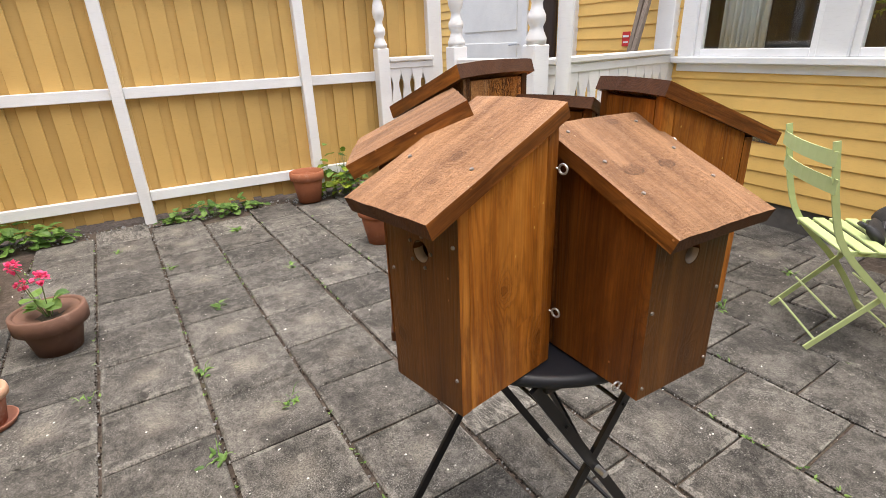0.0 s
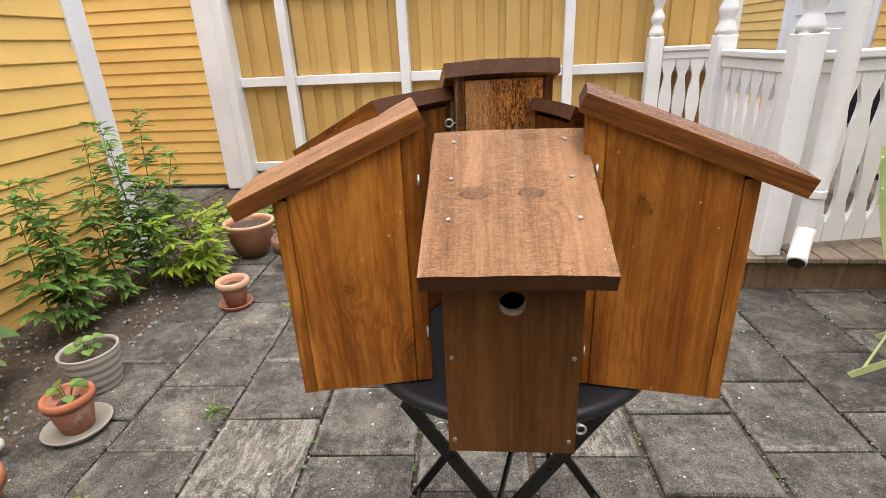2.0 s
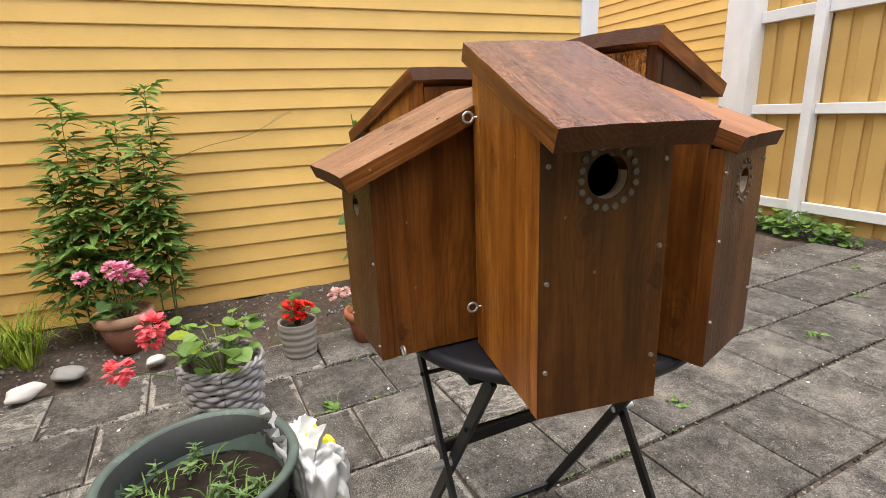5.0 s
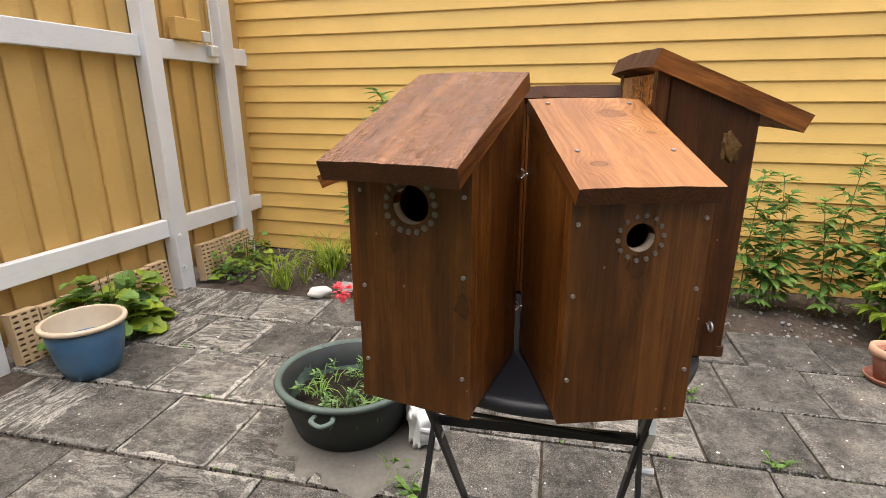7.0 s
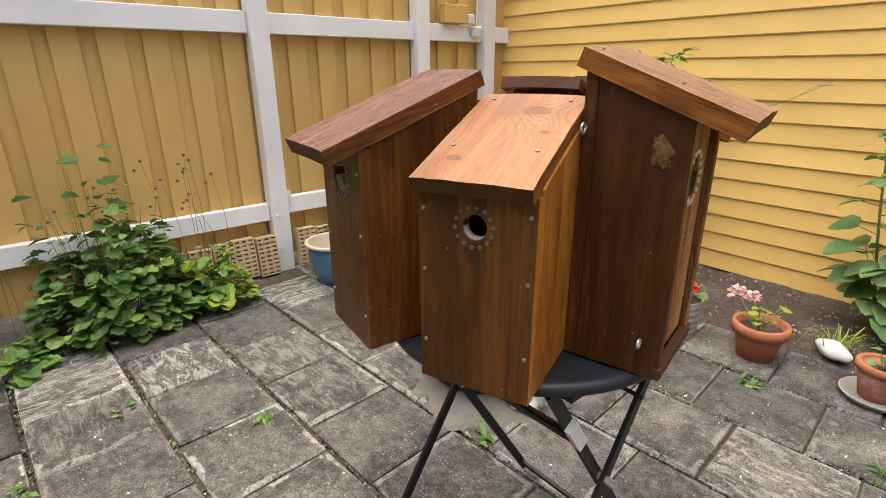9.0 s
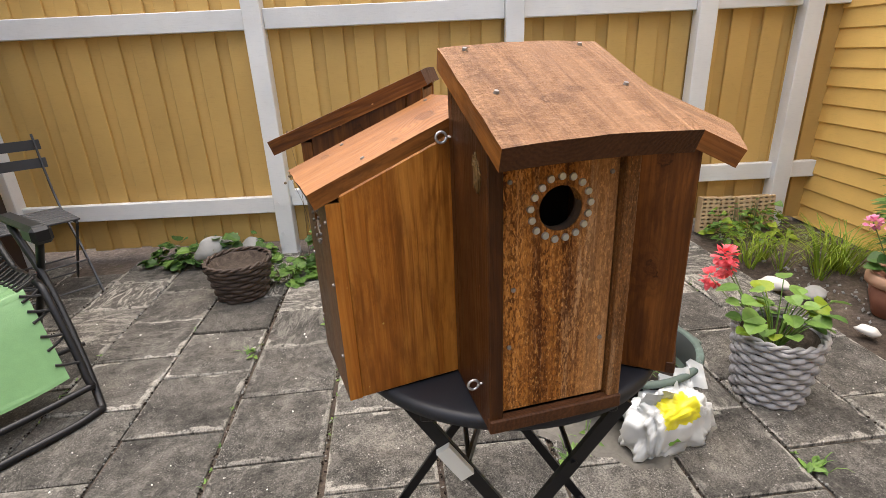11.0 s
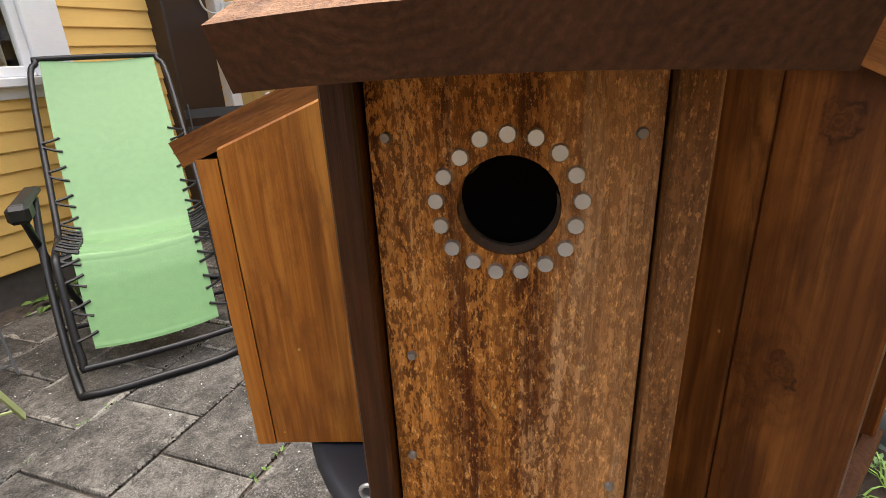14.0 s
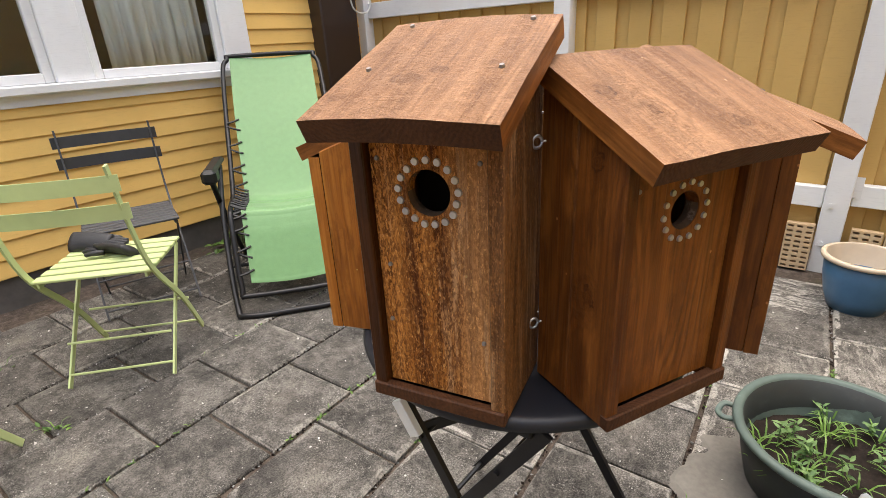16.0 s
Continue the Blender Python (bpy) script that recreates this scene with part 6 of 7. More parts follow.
# perforated bricks leaning along the foot of the south fence
BR = bmesh.new()
w_, h_, t_ = 0.118, 0.235, 0.055
cols, rws = 3, 9
xs = [-w_ / 2]
for c in range(cols):
    x = -w_ / 2 + w_ * (c + 0.5) / cols
    xs += [x - 0.012, x + 0.012]
xs.append(w_ / 2)
zs = [0.0]
for r in range(rws):
    z = h_ * (r + 0.5) / rws
    zs += [z - 0.0055, z + 0.0055]
zs.append(h_)
for i in range(len(xs) - 1):
    for j in range(len(zs) - 1):
        hole = i % 2 == 1 and j % 2 == 1
        y = t_ / 2 - (0.03 if hole else 0.0)
        BR.faces.new([BR.verts.new((xs[a], y, zs[b])) for a, b in ((i, j), (i + 1, j), (i + 1, j + 1), (i, j + 1))])
        if hole:
            for a, b, c, d in ((i, j, i + 1, j), (i + 1, j, i + 1, j + 1), (i + 1, j + 1, i, j + 1), (i, j + 1, i, j)):
                BR.faces.new([BR.verts.new(q) for q in ((xs[a], t_ / 2, zs[b]), (xs[c], t_ / 2, zs[d]), (xs[c], y, zs[d]), (xs[a], y, zs[b]))])
for f in (((-1, -1, 0), (1, -1, 0), (1, -1, 1), (-1, -1, 1)), ((-1, -1, 0), (-1, 1, 0), (-1, 1, 1), (-1, -1, 1)), ((1, -1, 0), (1, 1, 0), (1, 1, 1), (1, -1, 1)), ((-1, -1, 1), (1, -1, 1), (1, 1, 1), (-1, 1, 1))):
    BR.faces.new([BR.verts.new((a * w_ / 2, b * t_ / 2, c * h_)) for a, b, c in f])
bmesh.ops.remove_doubles(BR, verts=BR.verts, dist=0.0002)
bmesh.ops.recalc_face_normals(BR, faces=BR.faces)
brick_me = bpy.data.meshes.new("brick")
BR.to_mesh(brick_me)
BR.free()
brick_me.materials.append(BRICKMAT)
edging = thing("brick_edging", Matrix.Identity(4), "row of pale perforated bricks leaning on end against the fence", "brick edging", "", "structure")
rnd = random.Random(5)
x = -1.98
while x < 0.34:
    if abs(x + 0.35) > 0.11 and abs(x + 1.44) > 0.11:
        piece("brick", brick_me, BRICKMAT, edging, m=Matrix.Translation((x, -2.245 + rnd.uniform(-0.01, 0.01), -0.005 + rnd.uniform(-0.01, 0.01))) @ Matrix.Rotation(rnd.uniform(-0.05, 0.05), 4, "Y") @ Matrix.Rotation(radians(6), 4, "X"))
    x += 0.126

boxes = thing("junction_box", Matrix.Translation((-1.92, -2.285, 1.44)), "two pale electric junction boxes with cable on the fence rail", "junction box")
part("case", boxed(-0.04, 0.03, 0.0, 0.04, -0.05, 0.015, 0.006), PLASTIC, boxes)
part("case", boxed(0.02, 0.08, -0.005, 0.035, 0.03, 0.095, 0.006), PLASTIC, boxes)
bm = bmesh.new()
tube(bm, arc([(0.0, 0.02, 0.01), (-0.02, 0.01, 0.12), (-0.025, 0.0, 0.35), (-0.02, 0.0, 0.6)], 5), 0.005, 6)
part("cable", bm, PLASTIC, boxes, smooth=True)
shelf = thing("timber_block", Matrix.Translation((-1.72, -2.30, 1.47)), "ochre timber block on the fence rail", "timber block")
part("block", boxed(-0.10, 0.10, -0.01, 0.05, 0.0, 0.12, 0.004), OCHRE, shelf)

# ---- cement round the tub ----
patch = thing("concrete_patch", Matrix.Translation((-0.44, -0.61, 0.0)), "thin pale cement patch smeared over slabs round the tub", "concrete patch", "", "structure")
bm = bmesh.new()
rim = []
for k in range(96):
    a = 2 * math.pi * k / 96
    rr = 0.29 + 0.06 * noise.noise((math.cos(a) * 1.6, math.sin(a) * 1.6, 3)) + 0.05 * noise.noise((math.cos(a) * 5, math.sin(a) * 5, 5)) + 0.04 * math.cos(a - 1.2)
    rim.append((rr * math.cos(a), rr * math.sin(a)))
hub = bm.verts.new((0, 0, 0.0055))
inner = [bm.verts.new((x * 0.94, y * 0.94, 0.0055)) for x, y in rim]
outer = [bm.verts.new((x, y, -0.004)) for x, y in rim]
for i in range(96):
    j = (i + 1) % 96
    bm.faces.new((hub, inner[i], inner[j]))
    bm.faces.new((inner[i], outer[i], outer[j], inner[j]))
part("cement", bm, PATCH, patch)

# ---- plants ----
def foliage(parent, bm, mat, label="", name="foliage"):
    return part(name, bm, mat, parent, label, smooth=False, kind="stuff")


def compound_leaf(bm, base, way, size, rnd):
    """A finely cut leaf: narrow leaflets along a short rib."""
    way = Vector(way).normalized()
    side = way.cross(Vector((0, 0, 1)))
    side = side.normalized() if side.length > 0.05 else Vector((1, 0, 0))
    for f, a in ((0.25, 1.15), (0.25, -1.15), (0.5, 0.75), (0.5, -0.75), (0.75, 0.4), (0.75, -0.4), (0.85, 0.0)):
        d = way * math.cos(a) + side * math.sin(a) + Vector((0, 0, -0.15))
        add_leaf(bm, Vector(base) + way * (size * f * 0.7), d, size * (0.75 if f < 0.8 else 0.62), size * 0.29, "narrow", 0.45, rnd)
    add_leaf(bm, base, way, size * 0.75, size * 0.10, "narrow", 0.1, rnd)


def tall_clump(x, y, stems, label, leaf_mat, seed, size=0.075, lean=0.06, low=0.15, z0=0.02):
    """Tall upright perennials: stems is a list of (dx, dy, height)."""
    rnd = random.Random(seed)
    root = thing("tall_plant", (x, y, z0), label, "plant", "tall bed plants")
    fol = bmesh.new()
    for dx, dy, h in stems:
        bm = bmesh.new()
        tip = Vector((dx * 1.5 + rnd.uniform(-lean, lean), dy * 1.25 + rnd.uniform(-lean, lean), h))
        path = arc([(dx, dy, -0.02), (dx * 1.15 + rnd.uniform(-0.015, 0.015), dy * 1.1, h * 0.45), tip], 5)
        tube(bm, path, 0.0042, 5, 0.0016)
        part("stem", bm, STEM, root)
        n = int(h * 24)
        for k in range(n):
            f = low + (1 - low) * (k + rnd.random() * 0.6) / n
            i = min(len(path) - 2, int(f * (len(path) - 1)))
            p = path[i].lerp(path[i + 1], f * (len(path) - 1) - i)
            a = k * 2.4 + rnd.uniform(-0.3, 0.3)
            s = size * (1.15 - 0.55 * f) * rnd.uniform(0.8, 1.2) * (0.7 + min(0.5, 2.2 * (f - low)))
            compound_leaf(fol, p, (math.cos(a), math.sin(a), 0.35 + 0.5 * f), s, rnd)
        for k in range(6):
            a = k * 1.05
            add_leaf(fol, tip, (math.cos(a), math.sin(a), 0.9), size * 0.55, size * 0.16, "narrow", 0.5, rnd)
    foliage(root, fol, leaf_mat)
    return root


def hollyhock(x, y, stems, seed, label):
    rnd = random.Random(seed)
    root = thing("hollyhock", (x, y, 0.02), label, "plant")
    fol, buds = bmesh.new(), bmesh.new()
    for dx, dy, h in stems:
        bm = bmesh.new()
        path = arc([(dx * 0.2, dy * 0.2, -0.02), (dx * 0.7, dy * 0.7, h * 0.5), (dx, dy, h)], 6)
        tube(bm, path, 0.0075, 6, 0.003)
        part("stem", bm, STEM, root)
        n = int(h * 21)
        for k in range(n):
            f = 0.16 + 0.82 * (k + rnd.random() * 0.5) / n
            i = min(len(path) - 2, int(f * (len(path) - 1)))
            p = path[i].lerp(path[i + 1], f * (len(path) - 1) - i)
            a = k * 2.4 + rnd.uniform(-0.4, 0.4)
            out = Vector((math.cos(a), math.sin(a), 0.25))
            size = 0.125 * (1.0 if f < 0.42 else max(0.22, 1.0 - 1.7 * (f - 0.42))) * rnd.uniform(0.7, 1.15)
            q = p + out * size * 0.7
            tube(fol, [p, q], 0.002, 4)
            add_leaf(fol, q, out + Vector((0, 0, -0.35)), size * 0.9, size * 0.95, "round", 0.3, rnd)
            if f > 0.62:
                r = bmesh.ops.create_icosphere(buds, subdivisions=1, radius=0.012 * rnd.uniform(0.7, 1.3))
                bmesh.ops.translate(buds, vec=p + out * 0.018 + Vector((0, 0, 0.01)), verts=r["verts"])
    for k in range(16):
        a = rnd.uniform(0, 6.28)
        rad = rnd.uniform(0.05, 0.20)
        p = Vector((math.cos(a) * rad, math.sin(a) * rad, rnd.uniform(0.10, 0.42)))
        tube(fol, [(p.x * 0.2, p.y * 0.2, 0), p], 0.0025, 4)
        add_leaf(fol, p, (math.cos(a), math.sin(a), -0.15), 0.11 * rnd.uniform(0.7, 1.2), 0.12, "round", 0.3, rnd)
    foliage(root, fol, LEAF_GREY, "broad lobed grey-green leaves")
    foliage(root, buds, LEAF_LIME, "pale green flower buds", "bud")
    return root


def bloom(bm, c, r, rnd, n=46):
    for k in range(n):
        d = Vector((rnd.gauss(0, 1), rnd.gauss(0, 1), rnd.gauss(0.25, 0.8))).normalized()
        add_leaf(bm, Vector(c) + d * r * 0.55, d + Vector((rnd.uniform(-0.8, 0.8), rnd.uniform(-0.8, 0.8), 0.2)), r * 0.62, r * 0.62, "oval", 0.2, rnd)


def geranium(x, y, z, heads, petal, label, seed, leaves=26, spread=0.11, height=0.14, leaf_mat=None, size=0.055, yellow=0):
    """heads: (dx, dy, z over the pot's soil, radius)."""
    rnd = random.Random(seed)
    root = thing("geranium", (x, y, z), label, "plant", "geraniums")
    fol, old = bmesh.new(), bmesh.new()
    for k in range(leaves):
        a, f = k * 2.4 + rnd.uniform(-0.3, 0.3), math.sqrt(rnd.random())
        p = Vector((math.cos(a) * spread * f, math.sin(a) * spread * f, height * rnd.uniform(0.35, 1.0)))
        bmx = old if k < yellow else fol
        tube(bmx, arc([(p.x * 0.15, p.y * 0.15, -0.01), (p.x * 0.7, p.y * 0.7, p.z * 0.75), p], 3), 0.0018, 4)
        s = size * rnd.uniform(0.75, 1.25)
        add_leaf(bmx, p, (math.cos(a), math.sin(a), rnd.uniform(-0.2, 0.4)), s, s * 1.15, "round", 0.2, rnd)
    foliage(root, fol, leaf_mat or LEAF_MID)
    if yellow:
        foliage(root, old, LEAF_LIME, "yellowing leaves")
    else:
        old.free()
    for dx, dy, hz, r in heads:
        bm = bmesh.new()
        tube(bm, arc([(dx * 0.2, dy * 0.2, 0), (dx * 0.7, dy * 0.7, hz * 0.65), (dx, dy, hz)], 4), 0.0022, 5)
        part("flower_stalk", bm, STEM, root)
        bm = bmesh.new()
        bloom(bm, (dx, dy, hz), r, rnd)
        foliage(root, bm, petal, "", "flower_head")
    return root


def bush(x, y, rx, ry, h, n, size, mat, label, seed, shape="oval", second=None, z0=0.0):
    rnd = random.Random(seed)
    root = thing("leafy_bush", (x, y, z0), label, "bush", "leafy weeds by the fence")
    fol, fol2 = bmesh.new(), bmesh.new()
    for k in range(14):
        bm = bmesh.new()
        a = rnd.uniform(0, 6.28)
        f = rnd.random() * 0.75
        tube(bm, arc([(math.cos(a) * rx * f * 0.4, math.sin(a) * ry * f * 0.4, -0.02), (math.cos(a) * rx * f * 0.8, math.sin(a) * ry * f * 0.8, h * 0.4), (math.cos(a) * rx * f, math.sin(a) * ry * f, h * (1 - 0.5 * f) * 0.95)], 4), 0.003, 4, 0.0012)
        part("stem", bm, STEM, root)
    for k in range(n):
        a, f = rnd.uniform(0, 6.28), math.sqrt(rnd.random())
        lump = 0.72 + 0.75 * noise.noise((math.cos(a) * f * 3.6 + seed, math.sin(a) * f * 3.6, 0.5 * seed))
        top = h * math.sqrt(max(0.05, 1 - f * f)) * lump
        z = top * (1 - 0.75 * rnd.random() ** 1.5)
        p = Vector((math.cos(a) * rx * f * (0.8 + 0.3 * lump), math.sin(a) * ry * f * (0.8 + 0.3 * lump), max(0.012, z)))
        s = size * rnd.uniform(0.45, 1.3)
        b = rnd.uniform(0, 6.28)
        d = Vector((math.cos(a) * (0.3 + f), math.sin(a) * (0.3 + f), rnd.uniform(-0.25, 0.45))) + Vector((math.cos(b), math.sin(b), 0)) * 0.6
        # second leaf colour: a third overall, most of the outer leaves towards -x
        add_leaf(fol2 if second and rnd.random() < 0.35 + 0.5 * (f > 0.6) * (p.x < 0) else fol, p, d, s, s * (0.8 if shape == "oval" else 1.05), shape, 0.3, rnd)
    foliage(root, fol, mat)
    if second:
        foliage(root, fol2, second, "yellow-green leaves, thicker on the outer west side")
    else:
        fol2.free()
    return root


def blades(bm, x, y, z, n, length, spread, rnd, width=0.006):
    for k in range(n):
        a = rnd.uniform(0, 6.28)
        d = Vector((math.cos(a), math.sin(a), 0))
        l = length * rnd.uniform(0.6, 1.1)
        o = Vector((x, y, z)) + d * rnd.uniform(0, 0.03)
        s = Vector((-d.y, d.x, 0)) * width * 0.5
        pts = [o, o + d * l * spread * 0.35 + Vector((0, 0, l * 0.6)), o + d * l * spread * 0.8 + Vector((0, 0, l * 0.78)), o + d * l * spread * 1.2 + Vector((0, 0, l * 0.66))]
        prev = None
        for i, p in enumerate(pts):
            wv = s * (1, 0.9, 0.6, 0.08)[i]
            cur = (bm.verts.new(p - wv), bm.verts.new(p + wv))
            if prev:
                bm.faces.new((prev[0], prev[1], cur[1], cur[0]))
            prev = cur


def grass_clump(x, y, n, length, label, seed, mat=None):
    rnd = random.Random(seed)
    root = thing("grass_clump", (x, y, 0.015), label, "grass", "grass clumps")
    bm = bmesh.new()
    for k in range(5):
        blades(bm, rnd.uniform(-0.09, 0.09), rnd.uniform(-0.09, 0.09), 0, n // 5, length, 0.8, rnd)
    foliage(root, bm, mat or LEAF_LIME)
    return root


hollyhock(-2.02, 0.36, [(0.02, -0.20, 1.05), (0.05, 0.0, 0.95), (0.06, 0.17, 0.90), (0.05, 0.30, 0.58), (0.10, -0.05, 0.6)], 3, "tall hollyhock with broad lobed leaves against the wall")
tall_clump(-1.98, 1.02, [(0.0, -0.07, 0.74), (0.02, 0.07, 0.72), (0.05, 0.0, 0.55), (-0.03, 0.10, 0.6)], "tall green perennials with finely cut leaves", LEAF_MID, 5, 0.11)
tall_clump(-1.96, 1.50, [(0.0, -0.14, 0.84), (0.05, 0.0, 0.80), (-0.04, 0.10, 0.88), (0.10, 0.06, 0.60), (0.05, -0.20, 0.62), (0.1, 0.18, 0.7), (0.0, 0.24, 0.92)], "thick stand of tall perennials beside the corner board", LEAF_MID, 6, 0.11)
tall_clump(-1.72, 1.62, [(0.0, -0.10, 0.40), (0.06, 0.05, 0.36), (-0.05, 0.12, 0.45), (0.10, -0.04, 0.30), (0.05, 0.16, 0.34)], "low yellow-green perennials at the end of the bed", LEAF_LIME, 7, 0.12, 0.1)
tall_clump(-2.03, -1.03, [(0.0, -0.16, 1.13), (0.03, 0.17, 1.20), (0.03, 0.02, 1.04), (0.08, -0.06, 0.90), (0.06, 0.12, 0.95), (0.02, -0.20, 0.75), (0.08, 0.18, 0.72), (0.0, -0.26, 0.55), (0.08, -0.14, 0.85)],
           "dense dark green tall perennial against the yellow wall", LEAF_PALE, 8, 0.140, 0.06, 0.30)
grass_clump(-1.86, -1.52, 150, 0.30, "clump of arching yellow-green grass in the bed", 2)
grass_clump(-1.62, -1.66, 90, 0.24, "clump of arching green grass in the bed", 4)
grass_clump(-1.72, 0.20, 30, 0.14, "small tuft of strap leaves in the bed", 6)
geranium(-1.18, 1.87, 0.165, [(0.03, -0.06, 0.20, 0.035), (-0.06, 0.02, 0.16, 0.026), (-0.07, 0.04, 0.24, 0.032)], PINK, "spindly geranium with hot pink flowers", 1, 10, 0.06, 0.12)
geranium(-0.97, -0.61, 0.195, [(0.12, -0.165, 0.27, 0.045), (0.105, -0.175, 0.225, 0.040), (0.085, -0.285, 0.125, 0.045)], CORAL, "coral-pink geranium spilling from a wicker planter", 2, 36, 0.14, 0.20, None, 0.052, 6)
geranium(-1.43, -0.30, 0.14, [(0.055, -0.02, 0.100, 0.052), (0.05, 0.03, 0.085, 0.048)], SCARLET, "scarlet geranium in a grey ribbed pot", 3, 16, 0.07, 0.14, LEAF_DARK, 0.036)
geranium(-1.44, 0.03, 0.13, [(-0.06, -0.13, 0.10, 0.04), (-0.10, -0.08, 0.09, 0.03)], PALEPINK, "sparse pale pink geranium in a terracotta pot", 4, 11, 0.09, 0.10, LEAF_LIME, 0.026, 4)
geranium(-1.82, -1.05, 0.17, [(0.10, 0.05, 0.26, 0.05), (0.10, -0.11, 0.25, 0.035), (0.09, 0.10, 0.22, 0.045), (0.11, 0.02, 0.275, 0.045)], MAUVE, "mauve-pink geranium in a sandy clay pot", 5, 22, 0.10, 0.13, LEAF_DARK, 0.048)
for i, (x, y, z, n, lab) in enumerate(((-1.455, 0.435, 0.125, 6, "small wilting cutting in a clay pot"), (-1.57, 0.68, 0.14, 8, "small seedling in a grey pot"))):
    geranium(x, y, z, [], PINK, lab, 20 + i, n, 0.045, 0.07, LEAF_MID, 0.035)
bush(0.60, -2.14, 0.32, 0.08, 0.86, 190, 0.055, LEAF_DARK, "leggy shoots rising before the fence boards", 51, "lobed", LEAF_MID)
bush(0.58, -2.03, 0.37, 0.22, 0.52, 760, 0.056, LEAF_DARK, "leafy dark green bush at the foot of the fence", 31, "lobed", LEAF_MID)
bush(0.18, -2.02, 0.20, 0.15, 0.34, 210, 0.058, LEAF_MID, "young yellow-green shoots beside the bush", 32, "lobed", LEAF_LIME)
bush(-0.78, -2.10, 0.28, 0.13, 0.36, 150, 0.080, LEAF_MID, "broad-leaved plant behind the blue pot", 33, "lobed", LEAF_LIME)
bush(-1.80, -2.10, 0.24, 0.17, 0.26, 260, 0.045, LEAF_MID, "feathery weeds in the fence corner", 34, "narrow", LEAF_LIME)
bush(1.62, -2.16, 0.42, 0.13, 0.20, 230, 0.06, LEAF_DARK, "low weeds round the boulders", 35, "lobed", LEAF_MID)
bush(1.05, -1.86, 0.15, 0.12, 0.12, 60, 0.06, LEAF_MID, "low weeds in the paving joint", 36, "lobed")
bush(2.66, -0.78, 0.12, 0.16, 0.12, 40, 0.07, LEAF_MID, "low weeds at the foot of the house wall", 37, "oval")
bush(-1.75, 3.62, 0.45, 0.13, 0.20, 230, 0.06, LEAF_MID, "weeds along the foot of the fence", 38, "lobed")
bush(-0.35, 3.62, 0.40, 0.10, 0.12, 130, 0.05, LEAF_MID, "low weeds along the foot of the fence", 39, "lobed")
bush(0.75, 3.60, 0.20, 0.13, 0.42, 120, 0.06, LEAF_MID, "leafy shoots by the fence and porch", 40, "lobed", LEAF_LIME)
bush(-1.95, 2.75, 0.35, 0.25, 0.22, 160, 0.05, LEAF_MID, "low weeds where the passage begins", 41, "lobed", LEAF_LIME)

# weeds growing in the tub
rnd = random.Random(77)
tw = thing("tub_weeds", (-0.47, -0.665, 0.100), "tangle of small weeds growing in the tub", "weeds", "", "stuff")
bm, bm2 = bmesh.new(), bmesh.new()
for k in range(40):
    a = rnd.uniform(0, 6.28)
    rad = 0.19 * math.sqrt(rnd.random())
    x, y = math.cos(a) * rad, math.sin(a) * rad
    if x < -0.02 and y > 0.02 and rnd.random() < 0.7:
        continue
    if rnd.random() < 0.5:
        blades(bm, x, y, 0, 8, 0.046, 1.2, rnd, 0.005)
    else:
        hh = rnd.uniform(0.03, 0.075)
        tube(bm2, [(x, y, 0), (x + rnd.uniform(-0.02, 0.02), y + rnd.uniform(-0.02, 0.02), hh)], 0.0016, 4)
        for j in range(9):
            b = j * 2.4
            add_leaf(bm2, (x, y, hh * (j + 2) / 10), (math.cos(b), math.sin(b), 0.5), 0.026, 0.011, "oval", 0.3, rnd)
foliage(tw, bm, LEAF_MID, "", "blades")
foliage(tw, bm2, LEAF_GREY, "", "foliage")

# weeds in the joints of the paving, pebbles on the soil
weeds = thing("joint_weeds", Matrix.Identity(4), "small weeds and moss in the paving joints", "weeds", "", "stuff")
bm, bm2 = bmesh.new(), bmesh.new()
spots = [(-0.36, 0.93), (-0.62, 0.75), (-1.04, 1.35), (-1.0, 0.55), (-0.63, 1.3), (-0.5, 1.9), (1.62, 0.52), (1.95, 0.95), (2.25, 0.55), (-0.27, -0.42), (-0.2, -0.35), (0.72, -1.3), (0.35, -0.9), (1.02, -1.05), (1.25, -1.6),
         (0.9, 2.1), (1.12, 1.5), (-0.05, 2.2), (-0.7, 2.6), (-0.25, 3.1), (-1.0, 3.1), (-1.2, 0.1), (-0.9, -0.25), (0.5, 1.1)]
for x, y in spots:
    big = rnd.uniform(0.6, 1.3)
    for j in range(int(9 * big)):
        a = rnd.uniform(0, 6.28)
        o = (x + rnd.gauss(0, 0.02), y + rnd.gauss(0, 0.02), 0.0)
        add_leaf(bm, o, (math.cos(a), math.sin(a), rnd.uniform(0.2, 0.9)), 0.035 * big, 0.018 * big, "oval", 0.3, rnd)
    blades(bm, x, y, -0.005, 5, 0.045 * big, 1.0, rnd, 0.004)
joints_u = [-1.25, -0.90, -0.54, -0.185, 0.18, 0.54, 0.90, 1.26, 1.61]
for k in range(420):
    u = rnd.choice(joints_u) + rnd.gauss(0, 0.006)
    v = rnd.uniform(-2.0, 3.5)
    if noise.noise((u * 3, v * 1.3, 7)) < 0.02:
        continue
    p = TURN @ Vector((u, v, -0.004))
    for j in range(3):
        a = rnd.uniform(0, 6.28)
        add_leaf(bm2, p, (math.cos(a), math.sin(a), rnd.uniform(0.3, 1.2)), rnd.uniform(0.008, 0.02), rnd.uniform(0.005, 0.01), "oval", 0.2, rnd)
foliage(weeds, bm, LEAF_MID)
foliage(weeds, bm2, LEAF_MID, "", "moss")

gravel = thing("gravel", Matrix.Identity(4), "loose pale pebbles and crumbs on soil and slabs", "gravel", "", "stuff")
bm, bm2 = bmesh.new(), bmesh.new()


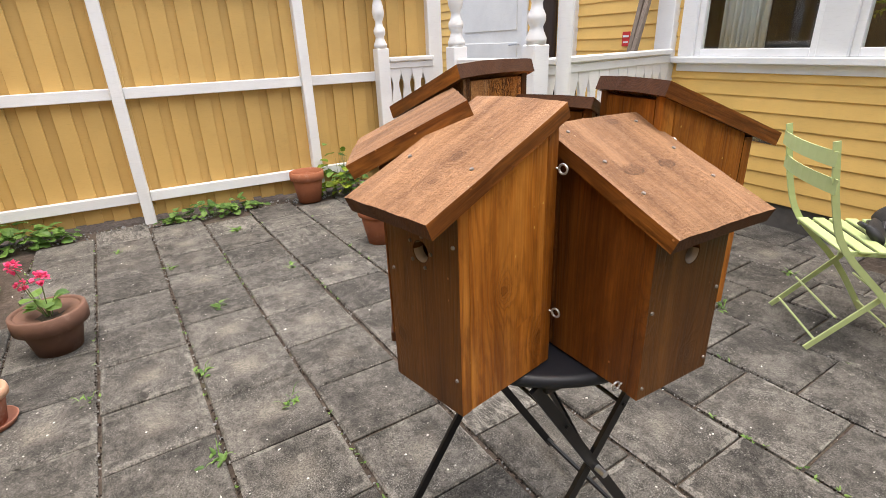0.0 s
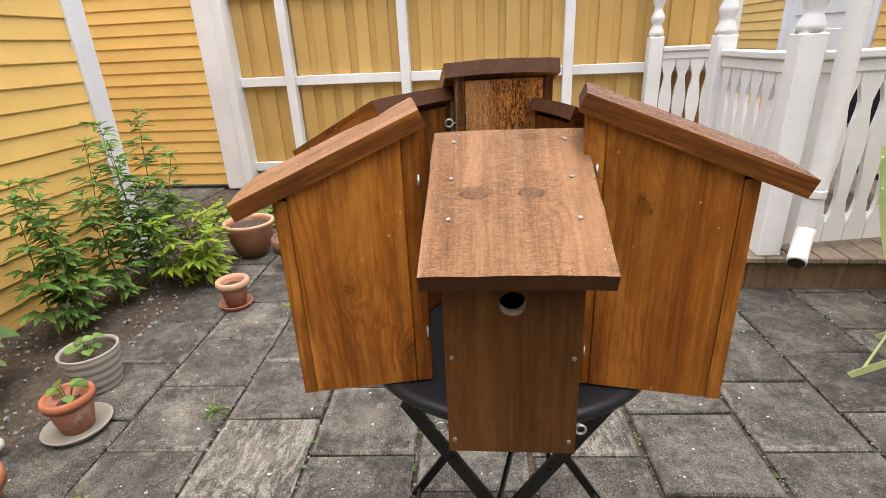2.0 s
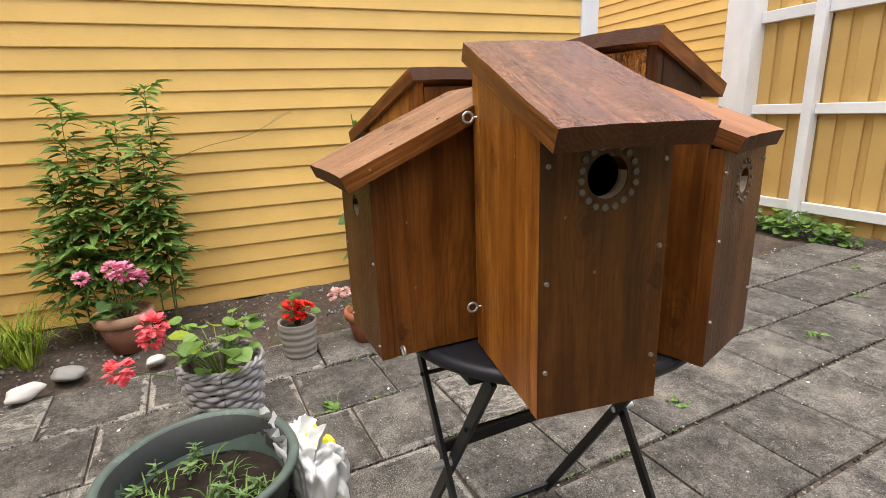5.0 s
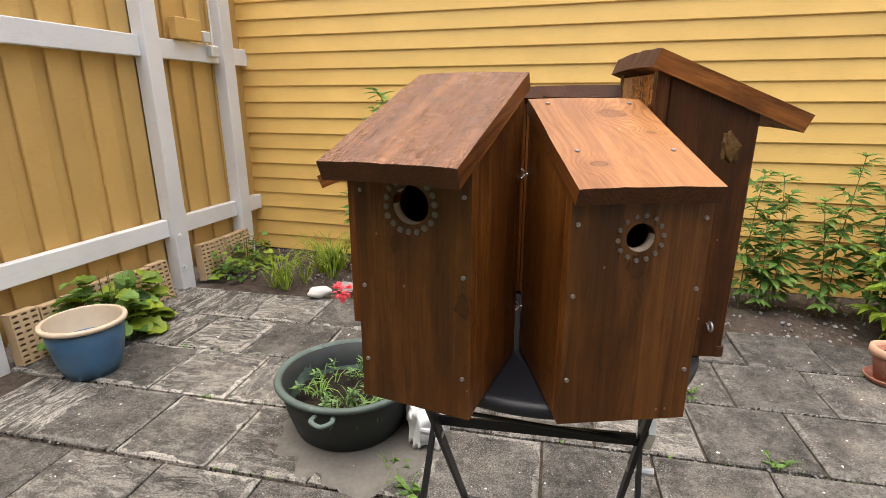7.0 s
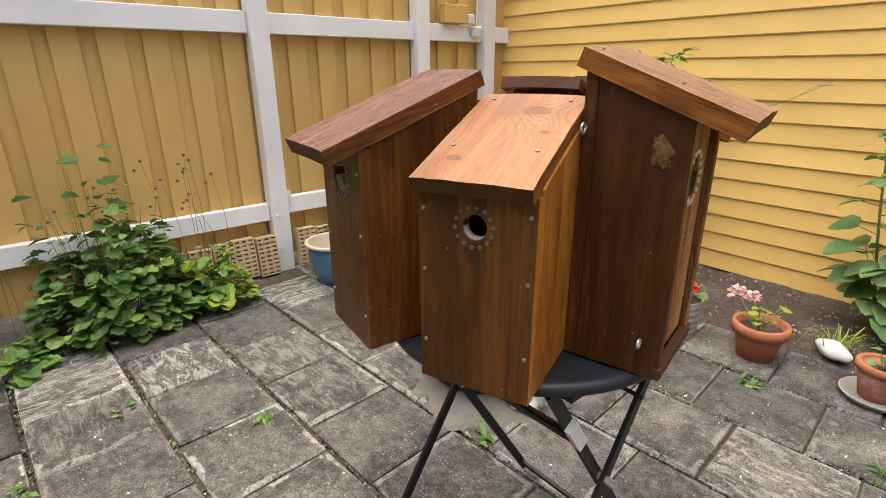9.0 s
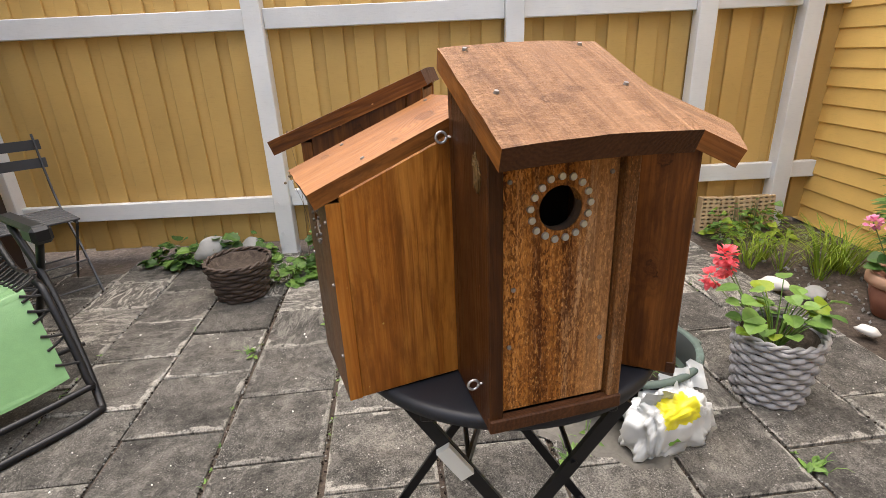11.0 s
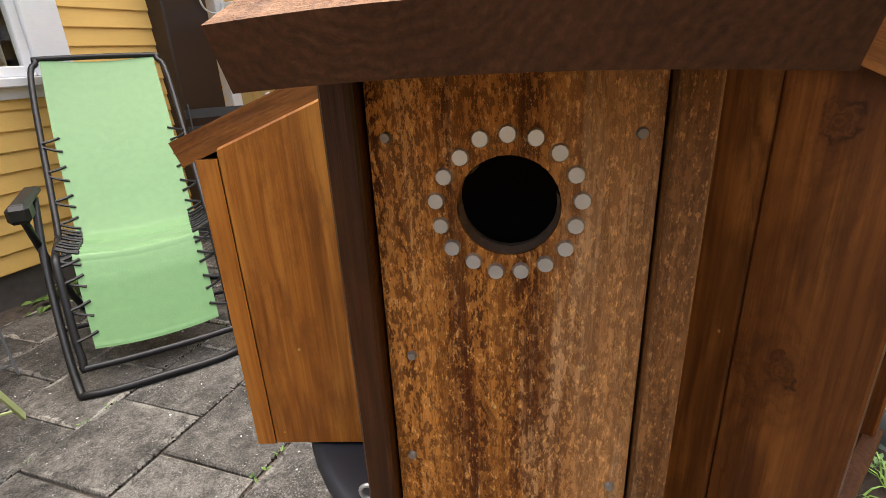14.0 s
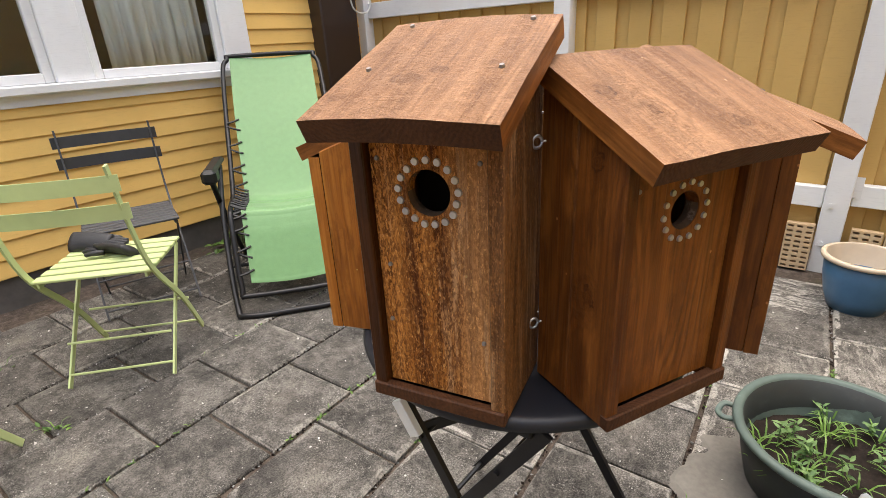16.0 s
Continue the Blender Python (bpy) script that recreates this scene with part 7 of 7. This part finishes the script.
def pebble(b, x, y, z, r):
    m = Matrix.Translation((x, y, z)) @ Matrix.Rotation(rnd.uniform(0, 6), 4, (rnd.random() + 0.1, rnd.random(), rnd.random())) @ Matrix.Diagonal((r * rnd.uniform(0.8, 1.5), r, r * rnd.uniform(0.4, 0.8), 1))
    vs = [b.verts.new(m @ Vector(c)) for c in ((1, 0, 0), (-1, 0, 0), (0, 1, 0), (0, -1, 0), (0, 0, 1), (0, 0, -1))]
    for f in ((0, 2, 4), (2, 1, 4), (1, 3, 4), (3, 0, 4), (2, 0, 5), (1, 2, 5), (3, 1, 5), (0, 3, 5)):
        b.faces.new([vs[i] for i in f])


for k in range(900):
    x, y = rnd.uniform(-2.25, -1.58), rnd.uniform(-2.2, 2.0)
    pebble(bm, x, y, 0.03 + 0.03 * noise.noise((x * 5, y * 5, 0)), rnd.uniform(0.003, 0.011))
for k in range(500):
    pebble(bm, rnd.uniform(-2.2, 1.0), rnd.uniform(3.58, 3.76), -0.012, rnd.uniform(0.004, 0.012))
for k in range(330):
    x, y = rnd.uniform(-1.55, 2.5), rnd.uniform(-2.05, 3.4)
    pebble(bm2, x, y, 0.001, rnd.choice((0.002, 0.003, 0.003, 0.004, 0.006)))
joint_grit, joint_dirt = bmesh.new(), bmesh.new()
for k in range(4200):
    u = rnd.choice(joints_u + [1.96, 2.31]) + rnd.gauss(0, 0.004)
    q = TURN @ Vector((u, rnd.uniform(-2.0, 3.5), 0))
    if q.x > 1.3 and q.y > 1.6:
        continue
    pebble(joint_grit if rnd.random() < 0.35 else joint_dirt, q.x, q.y, -0.006 + rnd.uniform(-0.002, 0.004), rnd.uniform(0.0025, 0.006))
foliage(gravel, joint_grit, STONE, "", "joint_grit")
foliage(gravel, joint_dirt, SOIL_DARK, "", "joint_dirt")
foliage(gravel, bm, STONE, "", "pebbles")
foliage(gravel, bm2, PALESTONE, "", "crumbs")

# dry seed stalks by the south fence and the twig on the yellow wall
stalks = thing("dry_stalks", (0.45, -2.1, 0), "thin dry stalks with dark seed heads before the fence", "plant")
bm = bmesh.new()
for k in range(16):
    x, y, h = rnd.uniform(-0.45, 0.6), rnd.uniform(-0.08, 0.05), rnd.uniform(0.5, 0.85)
    tip = Vector((x + rnd.uniform(-0.12, 0.12), y + 0.03, h))
    tube(bm, arc([(x, y, 0), (x + rnd.uniform(-0.03, 0.03), y, h * 0.6), tip], 4), 0.0018, 4, 0.001)
    for j in range(2):
        r = bmesh.ops.create_icosphere(bm, subdivisions=1, radius=0.009)
        bmesh.ops.translate(bm, vec=tip + Vector((0.03 * j, 0, -0.04 * j)), verts=r["verts"])
part("stalk", bm, DRYSTEM, stalks, kind="stuff")
twig = thing("dry_twig", (-2.25, -0.55, 0.88), "dry twig leaning against the yellow wall", "twig")
bm = bmesh.new()
tube(bm, arc([(0.15, -0.35, -0.05), (0.0, -0.05, 0.05), (0.0, 0.18, 0.10), (0.0, 0.42, 0.22)], 6), 0.0022, 5, 0.0012)
tube(bm, arc([(0.0, 0.30, 0.16), (0.0, 0.36, 0.20), (0.005, 0.43, 0.205)], 4), 0.0012, 4)
part("branch", bm, DRYSTEM, twig)

# porch furniture seen through the railing, plant inside the window
chair = thing("porch_armchair", facing(2.15, 2.55, -0.3, -0.95), "dark armchair with wooden legs on the porch", "chair")
bm = bmesh.new()
prof = [(math.cos(a) * 0.27, 0.05 + math.sin(a) * 0.25) for a in (math.pi * k / 12 for k in range(13))]
for (x0, y0), (x1, y1) in zip(prof, prof[1:]):
    bar(bm, (x0, y0, DZ + 0.62), (x1, y1, DZ + 0.62), 0.34, 0.04, (0, 0, 1))
part("backrest", bm, BLACK, chair)
part("seat", boxed(-0.25, 0.25, -0.22, 0.22, DZ + 0.40, DZ + 0.46, 0.02), BLACK, chair)
for sx in (-0.2, 0.2):
    for sy in (-0.18, 0.18):
        bm = bmesh.new()
        tube(bm, [(sx * 0.9, sy * 0.9, DZ + 0.40), (sx * 1.1, sy * 1.1, DZ)], 0.022, 8, 0.014)
        part("leg", bm, RAWWOOD, chair, "tapered wooden leg")
fern = thing("window_fern", (XD + 0.22, 0.62, 1.06), "green fern in a pot on the window sill inside", "plant")
bm = bmesh.new()
lathe(bm, [(0.0001, 0), (0.06, 0), (0.075, 0.12), (0.068, 0.12), (0.0001, 0.11)], 20)
part("pot", bm, GREYPOT, fern, smooth=True)
bm = bmesh.new()
rnd = random.Random(9)
for k in range(22):
    a = k * 2.4
    path = arc([(0, 0, 0.11), (math.cos(a) * 0.10, math.sin(a) * 0.10, 0.26), (math.cos(a) * 0.26, math.sin(a) * 0.26, 0.22 + rnd.uniform(-0.08, 0.12))], 6)
    for i, p in enumerate(path[1:-1]):
        d = (path[i + 2] - path[i]).normalized()
        s = d.cross(Vector((0, 0, 1))).normalized()
        for sg in (-1, 1):
            add_leaf(bm, p, s * sg + d * 0.4, 0.06, 0.018, "narrow", 0.2, rnd)
foliage(fern, bm, LEAF_LIME)

# ladder poles leaning on the porch wall
poles = thing("leaning_pole", (XD - 0.05, 2.15, DZ), "grey wooden poles leaning against the porch wall", "pole")
for k in range(2):
    bm = bmesh.new()
    bar(bm, (-0.45 + 0.06 * k, 0.06 * k, 0.0), (-0.01, -0.04 + 0.07 * k, 1.75), 0.035, 0.03, (0, 1, 0))
    part("pole", bm, DECK, poles)

lay_paving()
